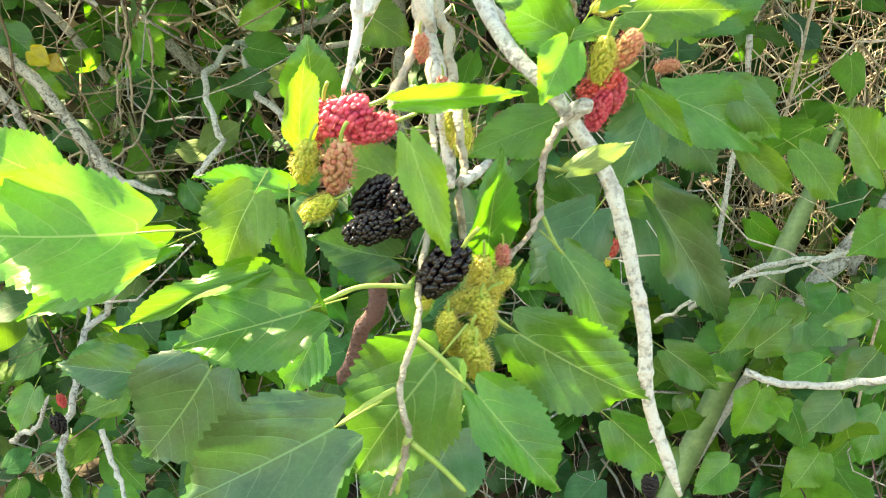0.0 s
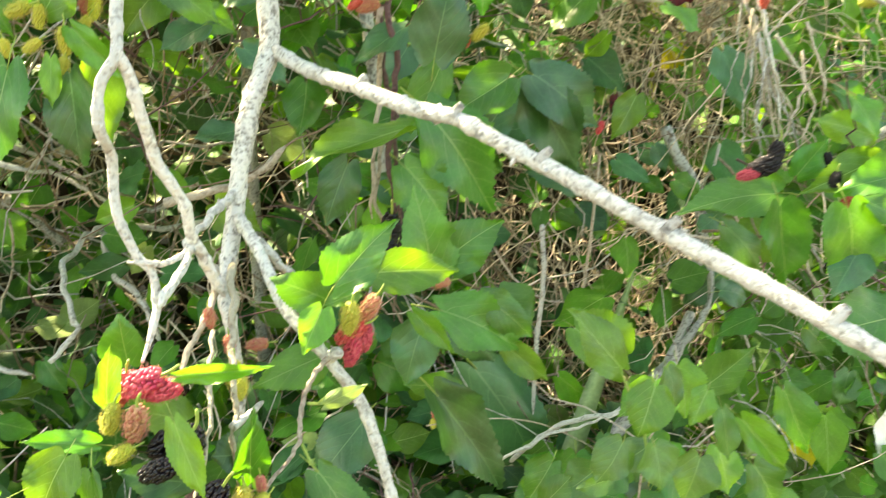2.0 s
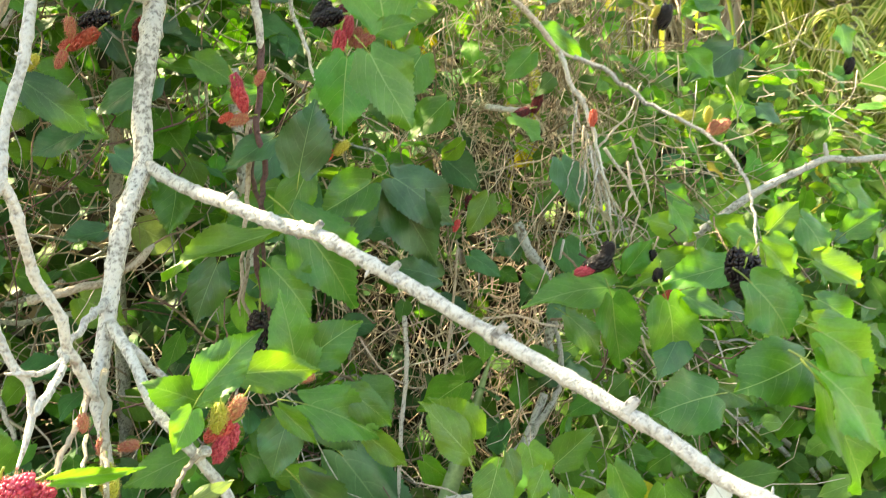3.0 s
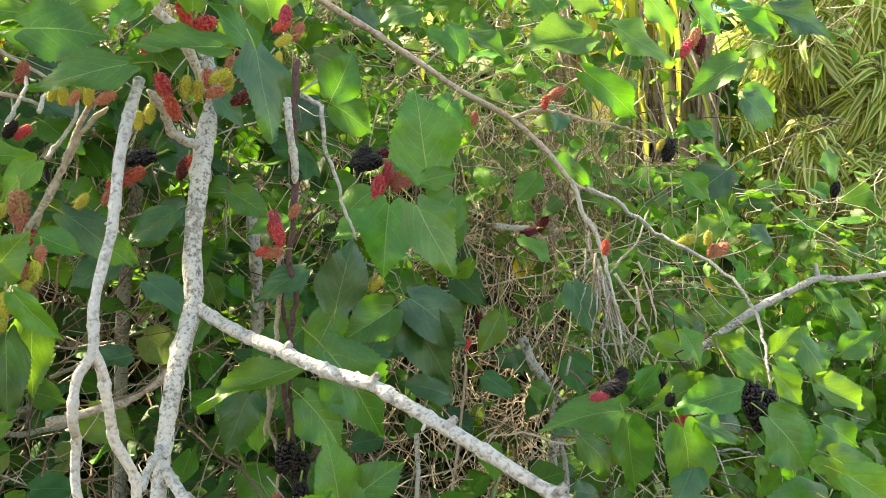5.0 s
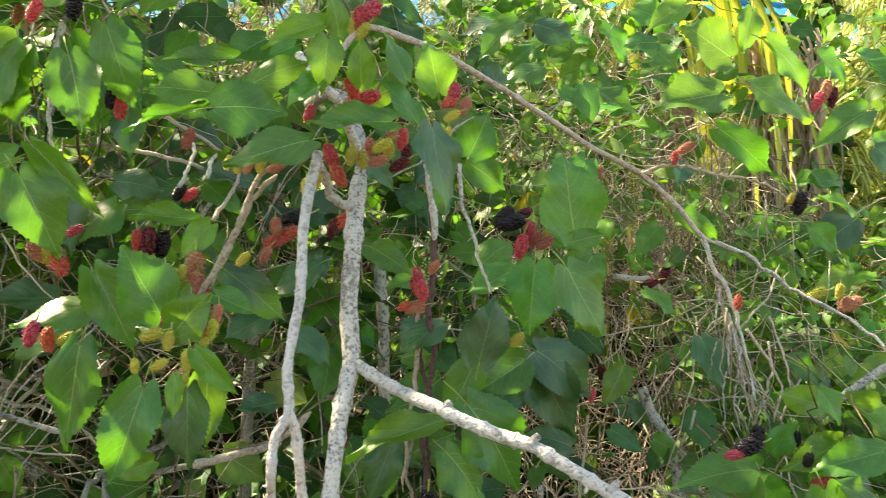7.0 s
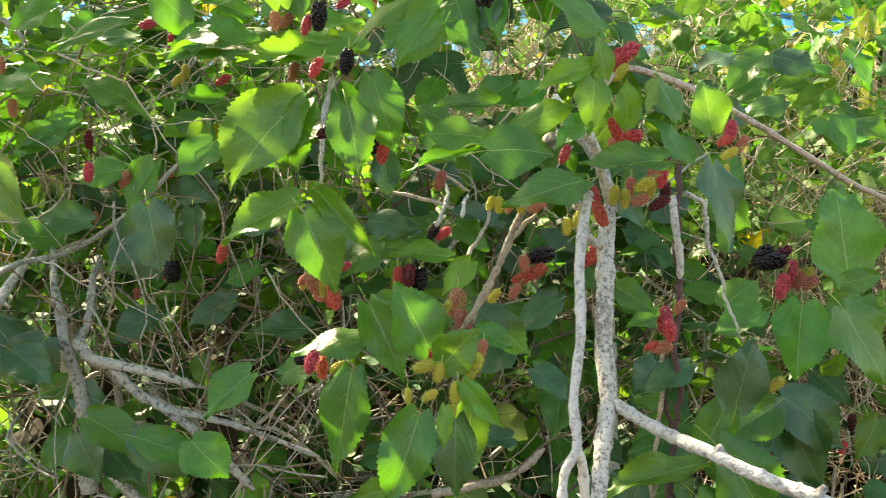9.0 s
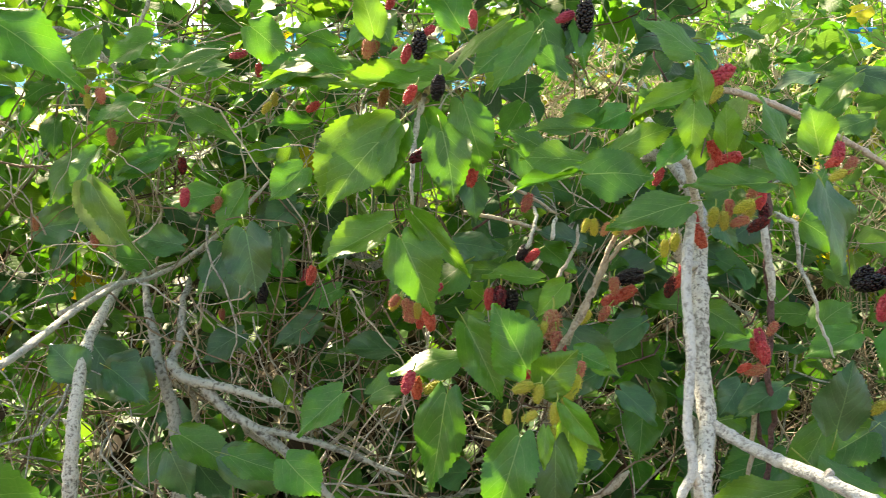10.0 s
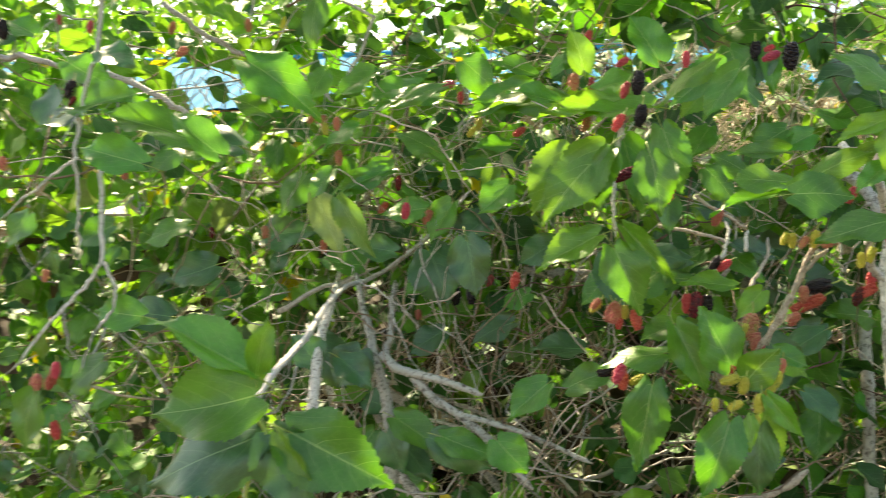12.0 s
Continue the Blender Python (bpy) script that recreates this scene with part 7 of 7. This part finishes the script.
def open_left(x, y, z):
    """Gaps low on one side, through which the sunny plants behind show."""
    return not not_here(x, y, z) and (x > -0.9 or z > 1.5 or rng.random() > 0.85)


def loose_leaves(count, box, sizes, kinds, keep):
    """Leaves of the present plant, each a part of its own."""
    made = 0
    while made < count:
        b = Vector([rng.uniform(*r) for r in box])
        if not keep(*b):
            continue
        made += 1
        d = Vector((rng.uniform(-1, 1), rng.uniform(-0.6, 0.2), rng.uniform(-1.0, 0.1))).normalized()
        leaf(b, b + d * rng.uniform(*sizes), rng.uniform(0.6, 0.85), rng.choice(kinds), rng.uniform(-20, 20))


owner = back_bush
leaf((-0.705, 1.500, 1.130), (-0.675, 1.490, 1.105), 0.9, "g", 0)
leaf((-0.677, 1.500, 1.116), (-0.652, 1.490, 1.098), 0.9, "g", 0)
owner = bush
loose_leaves(100, ((-0.7, 0.8), (1.05, 1.5), (0.5, 2.1)), (0.06, 0.10), "mmddy", clear_front)
s = Soup()
# mostly the dark copy, so the inside of the bush is shaded by colour
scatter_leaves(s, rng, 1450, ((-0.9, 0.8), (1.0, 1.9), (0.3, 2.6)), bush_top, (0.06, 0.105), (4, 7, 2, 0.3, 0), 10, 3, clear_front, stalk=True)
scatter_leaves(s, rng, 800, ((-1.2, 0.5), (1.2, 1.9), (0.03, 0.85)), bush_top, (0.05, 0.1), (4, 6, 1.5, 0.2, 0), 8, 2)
# crown leaves out of sight overhead, added to shade the sprays below
scatter_leaves(s, rng, 300, ((-0.7, 0.15), (0.7, 1.8), (2.25, 3.3)), lambda x, y: 2.95 + 0.3 * (y - 1.6), (0.07, 0.12), (5, 5, 1, 0.2, 0), 6, 2, lambda x, y, z: z > 2.38 + 0.33 * (y - 1.6) and not roof_gap(x, y, z), 0.9)
scatter_leaves(s, rng, 30, ((-0.5, -0.08), (0.72, 1.15), (2.22, 2.5)), lambda x, y: 2.5, (0.07, 0.12), (5, 5, 1, 0.2, 0), 6, 2, None, 0.9)
child("foliage", s.mesh("foliage", many), owner, None, "dense leaves inside the bush, mid-green and coloured dark for shade", "stuff")
s = Soup()
scatter_twigs(s, rng, 1100, ((-1.0, 1.1), (1.0, 1.9), (0.2, 2.3)), bush_top, (0.15, 0.6), (0.0008, 0.0030), 0.5, 4, 5, clear_front)
scatter_twigs(s, rng, 330, ((-1.3, 0.15), (1.15, 1.7), (1.45, 2.2)), bush_top, (0.12, 0.45), (0.0008, 0.0024), 0.7, 3, 5, None, 0.28)
child("twiggery", s.mesh("twiggery", [grey_bark, tan_bark, dry_stem, purple_bark]), owner, None, "tangle of thin grey and tan twigs", "stuff")

owner = back_bush
loose_leaves(190, ((-2.3, -0.4), (1.3, 1.8), (0.6, 2.5)), (0.055, 0.09), "mmmdyy", clear_front)
s = Soup()
# brown and dark leaf colours deepen the shade low in the growth
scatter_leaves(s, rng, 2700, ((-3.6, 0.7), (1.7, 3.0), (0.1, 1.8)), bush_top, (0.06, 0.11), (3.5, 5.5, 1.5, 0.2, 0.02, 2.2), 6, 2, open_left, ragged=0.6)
# wall of dark leaves standing in for the shade between the twigs
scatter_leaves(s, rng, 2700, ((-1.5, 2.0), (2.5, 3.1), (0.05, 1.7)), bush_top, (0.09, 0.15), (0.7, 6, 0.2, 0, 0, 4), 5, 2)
# top given mostly the lighter copy, its sunlight partly put into colour
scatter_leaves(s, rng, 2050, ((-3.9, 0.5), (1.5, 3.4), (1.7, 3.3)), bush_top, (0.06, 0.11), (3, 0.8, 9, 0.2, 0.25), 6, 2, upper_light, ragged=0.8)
scatter_leaves(s, rng, 330, ((-2.4, -0.75), (1.5, 1.9), (0.3, 2.5)), bush_top, (0.07, 0.11), (5, 5, 2, 0.3, 0), 8, 3, open_left)
# unseen leaf cluster overhead, added to keep sun off the low spray
scatter_leaves(s, rng, 110, ((-1.5, -0.98), (0.75, 1.2), (2.32, 2.6)), lambda x, y: 2.6, (0.07, 0.12), (5, 5, 1, 0.2, 0), 6, 2, None, 0.9)
child("foliage", s.mesh("foliage", many), owner, None, "mass of leaves, sunlit from behind, dark-coloured low down for shade", "stuff")
s = Soup()
scatter_twigs(s, rng, 1300, ((-3.2, 0.8), (1.4, 2.8), (0.1, 2.4)), bush_top, (0.2, 0.8), (0.001, 0.004), 0.5, 3, 4, lambda x, y, z: open_left(x, y, z) or rng.random() < 0.35, ragged=0.6)
scatter_twigs(s, rng, 620, ((-1.7, 0.4), (1.9, 2.8), (0.2, 1.35)), bush_top, (0.2, 0.7), (0.0012, 0.0042), 0.4, 3, 4)
child("twiggery", s.mesh("twiggery", [grey_bark, twig_bark, dry_stem]), owner, None, "dry grey twigs, thickly tangled", "stuff")

owner = vines
loose_leaves(160, ((0.7, 2.4), (1.0, 1.7), (0.3, 1.45)), (0.04, 0.08), "vvymd", lambda x, y, z: z < 0.4 + 0.6 * y and x > 0.3 + 0.3 * y)
s = Soup()
scatter_leaves(s, rng, 4600, ((0.5, 3.6), (1.45, 2.8), (0.05, 2.5)), vine_top, (0.045, 0.095), (6, 4.5, 2.4, 0.2, 0.12), 6, 2, lambda x, y, z: upper_light(x, y, z) and not not_here(x, y, z), ragged=0.8)
scatter_leaves(s, rng, 1000, ((0.55, 2.6), (0.95, 1.5), (0.05, 1.0)), vine_top, (0.05, 0.095), (7, 2, 3, 0.2, 0.1), 8, 2, lambda x, y, z: z < 0.35 + 0.45 * y and x > 0.3 + 0.25 * y and not not_here(x, y, z))
scatter_leaves(s, rng, 900, ((0.15, 1.2), (1.5, 2.6), (1.65, 2.6)), lambda x, y: 2.55 - 0.5 * max(0.0, x - 0.9), (0.04, 0.09), (6, 4, 2, 0.2, 0.25), 6, 2, lambda x, y, z: not clump(x, y, z))
scatter_leaves(s, rng, 160, ((2.0, 4.2), (2.6, 3.3), (2.45, 3.5)), lambda x, y: 3.5, (0.06, 0.11), (4, 2, 4, 0, 0.6), 6, 2, lambda x, y, z: not before_straps(x, y, z))
scatter_leaves(s, rng, 300, ((0.6, 2.7), (2.0, 2.9), (2.1, 3.05)), lambda x, y: 3.05, (0.05, 0.10), (5, 2, 4, 0, 0.3), 6, 2, lambda x, y, z: not before_straps(x, y, z))
scatter_leaves(s, rng, 300, ((0.4, 1.3), (1.25, 1.7), (1.1, 2.0)), lambda x, y: 2.0, (0.03, 0.06), (7, 3, 2, 0.2, 0.1), 8, 2, lambda x, y, z: not clump(x, y, z))
child("foliage", s.mesh("foliage", vine_many), owner, None, "small heart-shaped climbing leaves", "stuff")
s = Soup()
scatter_twigs(s, rng, 520, ((0.35, 3.2), (1.3, 2.6), (0.1, 2.6)), lambda x, y: vine_top(x, y) + 0.15, (0.2, 0.6), (0.0007, 0.0021), 0.35, 2, 4, lambda x, y, z: not before_straps(x, y, z), ragged=0.7)
scatter_twigs(s, rng, 280, ((0.3, 1.35), (1.7, 2.3), (1.5, 2.35)), lambda x, y: vine_top(x, y) + 0.25, (0.15, 0.45), (0.0009, 0.0022), 0.3, 2, 3, clump, 0.5)
scatter_twigs(s, rng, 420, ((-0.12, 0.5), (1.7, 2.1), (1.95, 2.3)), lambda x, y: 2.3, (0.15, 0.4), (0.0010, 0.0024), 0.45, 1, 4, None, 0.5)
scatter_twigs(s, rng, 220, ((0.3, 1.3), (1.5, 2.1), (1.35, 2.1)), lambda x, y: vine_top(x, y) + 0.2, (0.15, 0.5), (0.0007, 0.0018), 0.5, 1, 3, clump, 0.45)
scatter_twigs(s, rng, 420, ((0.75, 1.15), (1.5, 1.9), (1.45, 1.8)), lambda x, y: 1.85, (0.12, 0.35), (0.0006, 0.0016), 0.3, 2, 3, None, 0.55)
scatter_twigs(s, rng, 130, ((0.6, 2.6), (2.0, 2.8), (2.2, 3.0)), lambda x, y: 3.0, (0.3, 0.8), (0.0012, 0.003), 0.2, 2, 4, lambda x, y, z: not before_straps(x, y, z))
scatter_twigs(s, rng, 240, ((0.45, 1.3), (1.35, 1.75), (1.2, 1.95)), lambda x, y: 1.95, (0.15, 0.5), (0.0010, 0.0024), 0.35, 2, 3, clump, 0.25)
scatter_twigs(s, rng, 700, ((0.3, 1.2), (1.4, 2.2), (0.5, 1.55)), lambda x, y: 1.55, (0.2, 0.6), (0.0008, 0.0026), 0.9, 3, 4, None, 0.3)
child("dry_growth", s.mesh("dry_growth", [straw_stem, dry_stem, twig_bark]), owner, None, "dry tan climbing stems", "stuff")

s = Soup()
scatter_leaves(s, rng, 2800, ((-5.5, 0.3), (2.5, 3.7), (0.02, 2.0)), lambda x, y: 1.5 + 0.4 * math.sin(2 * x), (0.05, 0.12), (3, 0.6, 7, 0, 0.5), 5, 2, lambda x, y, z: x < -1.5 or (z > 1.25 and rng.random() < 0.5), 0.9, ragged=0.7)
tagged(new("ground_cover", s.mesh("ground_cover", many)), "sunlit yellow-green low plants behind the bushes", "plants", "", "stuff")
hedge = thing("hedge", (-2.5, 4.6, 0), "leafy hedge in full sun behind the bushes", "hedge")
s = Soup()
# lighter copy again, to brighten the hedge as if by sun
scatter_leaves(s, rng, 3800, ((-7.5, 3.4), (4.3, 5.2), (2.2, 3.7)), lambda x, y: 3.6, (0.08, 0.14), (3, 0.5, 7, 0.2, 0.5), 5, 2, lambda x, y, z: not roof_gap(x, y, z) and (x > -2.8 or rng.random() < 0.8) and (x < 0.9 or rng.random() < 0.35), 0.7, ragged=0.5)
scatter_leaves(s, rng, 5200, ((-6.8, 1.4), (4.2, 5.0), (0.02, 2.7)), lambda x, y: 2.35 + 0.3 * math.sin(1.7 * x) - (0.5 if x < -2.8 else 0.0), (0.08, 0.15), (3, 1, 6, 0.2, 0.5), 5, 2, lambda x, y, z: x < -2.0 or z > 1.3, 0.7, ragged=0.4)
# dark-coloured leaves added behind the strap plants as the shade in their gaps
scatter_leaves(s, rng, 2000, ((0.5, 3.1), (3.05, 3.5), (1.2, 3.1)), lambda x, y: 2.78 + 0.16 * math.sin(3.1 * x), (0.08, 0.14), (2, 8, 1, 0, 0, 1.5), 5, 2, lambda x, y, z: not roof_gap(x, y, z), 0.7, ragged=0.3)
# more dark leaves further back, giving shade by colour
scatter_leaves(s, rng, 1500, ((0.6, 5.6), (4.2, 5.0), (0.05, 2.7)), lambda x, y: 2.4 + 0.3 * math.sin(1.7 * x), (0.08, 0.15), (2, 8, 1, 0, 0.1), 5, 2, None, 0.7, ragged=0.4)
child("foliage", s.mesh("foliage", many), hedge, None, "sunlit yellow-green leaves, with dark-coloured ones for shaded gaps", "stuff")
s = Soup()
scatter_twigs(s, rng, 160, ((-6.3, 1.2), (4.3, 4.9), (1.4, 3.2)), lambda x, y: 3.3, (0.9, 2.2), (0.005, 0.012), 1.2, 1, 5, None, 0.15)
child("branchwork", s.mesh("branchwork", [grey_bark]), hedge, None, "grey upright hedge stems", "stuff")
s = Soup()
for i in range(700):
    x, y = rng.uniform(-3, 3), rng.uniform(0.2, 4.2)
    a = rng.uniform(0, 6.3)
    m = leaf_pose((x, y, 0.05), (x + 0.07 * math.cos(a), y + 0.07 * math.sin(a), 0.055 + rng.uniform(0, 0.03)), 0.6, rng.uniform(-20, 20), (0, 0, 1))
    leaf_shape(s, rng, 5, 2, False, 0, m, False)
tagged(new("leaf_litter", s.mesh("leaf_litter", [leaf_brown])), "dry brown fallen leaves on the soil", "leaves", "", "stuff")


# ---- strap-leaved plants ----
def strap(soup, root, head, length, width, sag, mi=0, steps=7, fold=0.25, wob=0.0):
    """An arching strap leaf from root, setting off along head."""
    p, d = np.array(root, dtype=float), np.array(head, dtype=float)
    d /= np.linalg.norm(d)
    verts, faces, uvs = [], [], []
    for i in range(steps + 1):
        t = i / steps
        side = np.cross(d, (0, 0, 1))
        side = side / (np.linalg.norm(side) + 1e-6)
        nrm = np.cross(side, d)
        w = width * 0.5 * (0.55 + 1.5 * t if t < 0.3 else 1.0 - max(0, (t - 0.3) / 0.7) ** 2.2) + 0.001
        for k in (-1, 0, 1):
            verts.append(tuple(p + side * w * k + nrm * abs(k) * w * fold))
            uvs.append((0.5 + 0.5 * k, t))
        d = d + np.array((rng.gauss(0, wob), rng.gauss(0, wob), -sag / steps))
        d /= np.linalg.norm(d)
        p = p + d * length / steps
    for i in range(steps):
        for k in (0, 1):
            a = i * 3 + k
            faces.append((a, a + 1, a + 4, a + 3))
    soup.add(verts, faces, uvs, mi)


def rosette_shape(seed, count=46):
    r = random.Random(seed)
    s = Soup()
    for i in range(count):
        a, t = 2.4 * i + r.uniform(-0.3, 0.3), i / count
        head = (math.cos(a), math.sin(a), -0.1 + 1.5 * t)
        strap(s, (0, 0, -0.16 + 0.24 * t), head, r.uniform(0.17, 0.28), r.uniform(0.030, 0.044), r.uniform(1.6, 3.4))
    return s.mesh("leaf_rosette", [strap_yellow])


ROSETTES = [rosette_shape(k) for k in range(5)]
rng = random.Random(5)


def dracaena(x, y, reach, low, high, count):
    """A branching shrub of variegated rosettes on thin canes."""
    plant = thing("variegated_shrub", (x, y, 0), "tall sunlit shrub with yellow-edged green strap leaves", "shrub", "", "variegated shrubs")
    canes = []
    for i in range(5):
        a = 1.26 * i
        q = (x + 0.45 * reach * math.cos(a), y + 0.4 * reach * math.sin(a), high - 0.25)
        s = Soup()
        tube(s, spline([(x + 0.1 * math.cos(a), y + 0.1 * math.sin(a), -0.05), (0.5 * (x + q[0]), 0.5 * (y + q[1]), 0.5 * high), q], 4), [0.016] * 9, 6)
        canes.append((child("cane", s.mesh("cane", [grey_bark]), plant), q))
    for i in range(count):
        a, d = rng.uniform(0, 6.3), reach * math.sqrt(rng.random())
        h = rng.uniform(low, high)
        px, py = x + d * math.cos(a), y + d * math.sin(a) * 0.7
        cane, q = canes[i % 5]
        t = min(1.0, max(0.1, (h - 0.3) / (high - 0.25)))
        s = Soup()
        tube(s, spline([(x + (q[0] - x) * t, y + (q[1] - y) * t, q[2] * t), (0.5 * (x + px), 0.5 * (y + py), h - 0.22), (px, py, h)], 3), [0.007] * 7, 5)
        shoot = child("shoot", s.mesh("shoot", [grey_bark]), plant)
        child("leaf_rosette", ROSETTES[i % 5], shoot, Matrix.Translation((px, py, h)) @ pose(0, 0, 0, rng.uniform(-10, 55), rng.uniform(-35, 35), rng.uniform(-60, 60)))


dracaena(3.55, 3.2, 0.85, 1.2, 2.9, 135)
dracaena(4.75, 3.8, 0.85, 0.9, 3.2, 56)
dracaena(1.36, 3.35, 0.28, 2.15, 2.65, 9)

corn = thing("strap_leaved_plant", (1.78, 3.0, 0), "clump of yellow-banded strap leaves above hanging dried leaves", "plant")
s = Soup()
tube(s, spline([(1.78, 3.0, -0.05), (1.73, 3.02, 1.2), (1.76, 3.0, 2.5)], 5), [0.05] * 11, 8)
child("cane", s.mesh("cane", [grey_bark]), corn)
for i in range(38):
    a = rng.uniform(0, 6.3)
    s = Soup()
    px, py, pz = 1.68 + 0.32 * math.cos(a) * rng.random(), 2.85 + 0.15 * math.sin(a), rng.uniform(2.15, 2.75)
    strap(s, (px, py, pz), (0.6 * math.cos(a), 0.5 * math.sin(a) - 0.4, rng.uniform(-0.2, 0.9)), rng.uniform(0.8, 1.25), rng.uniform(0.045, 0.075), rng.uniform(4.5, 9.0), 0, 12)
    child("leaf", s.mesh("leaf", [strap_corn]), corn, None, "yellow-banded strap leaf")
for i in range(250):
    a = rng.uniform(0, 6.3)
    s = Soup()
    px, py, pz = 1.98 + rng.uniform(-0.36, 0.36), 2.88 + 0.2 * math.sin(a), rng.uniform(1.98, 2.5)
    strap(s, (px, py, pz), (0.35 * math.cos(a), 0.3 * math.sin(a) - 0.1, -0.5), rng.uniform(0.4, 0.85), rng.uniform(0.010, 0.026), rng.uniform(3.5, 7.0), 0, 12, 0.9, 0.16)
    child("dried_leaf", s.mesh("dried_leaf", [strap_dead]), corn, None, "brown dried hanging leaf")

snake = thing("snake_plant", (0.30, 1.2, 0), "upright snake plant with mottled green blades", "plant")
for bx, by, tx, ty, tz, w in ((0.14, 1.02, 0.625, 1.215, 1.045, 0.046), (0.50, 1.70, 0.42, 1.75, 0.75, 0.05), (0.70, 1.72, 0.95, 1.8, 0.7, 0.05), (-0.62, 1.95, -0.72, 1.95, 0.92, 0.06), (-0.70, 2.0, -0.85, 2.0, 0.85, 0.06)):
    s = Soup()
    n = 10
    v, q, u = [], [], []
    for i in range(n + 1):
        t = i / n
        w2 = w * 0.5 * (0.7 + 0.6 * t if t < 0.5 else 1.0 * (1 - ((t - 0.5) / 0.5) ** 3) + 0.02)
        c = Vector((bx + (tx - bx) * t, by + (ty - by) * t, -0.03 + (tz + 0.03) * t))
        for sx, sy in ((-1, -0.1), (0, 0.14), (1, -0.1), (0, -0.02)):
            v.append(tuple(c + Vector((sx * w2, sy * w2, 0))))
            u.append((0.5 + 0.5 * sx, t))
    for i in range(n):
        for k in range(4):
            q.append((i * 4 + k, i * 4 + (k + 1) % 4, i * 4 + 4 + (k + 1) % 4, i * 4 + 4 + k))
    s.add(v, q, u)
    child("blade", s.mesh("blade", [blade_snake]), snake)
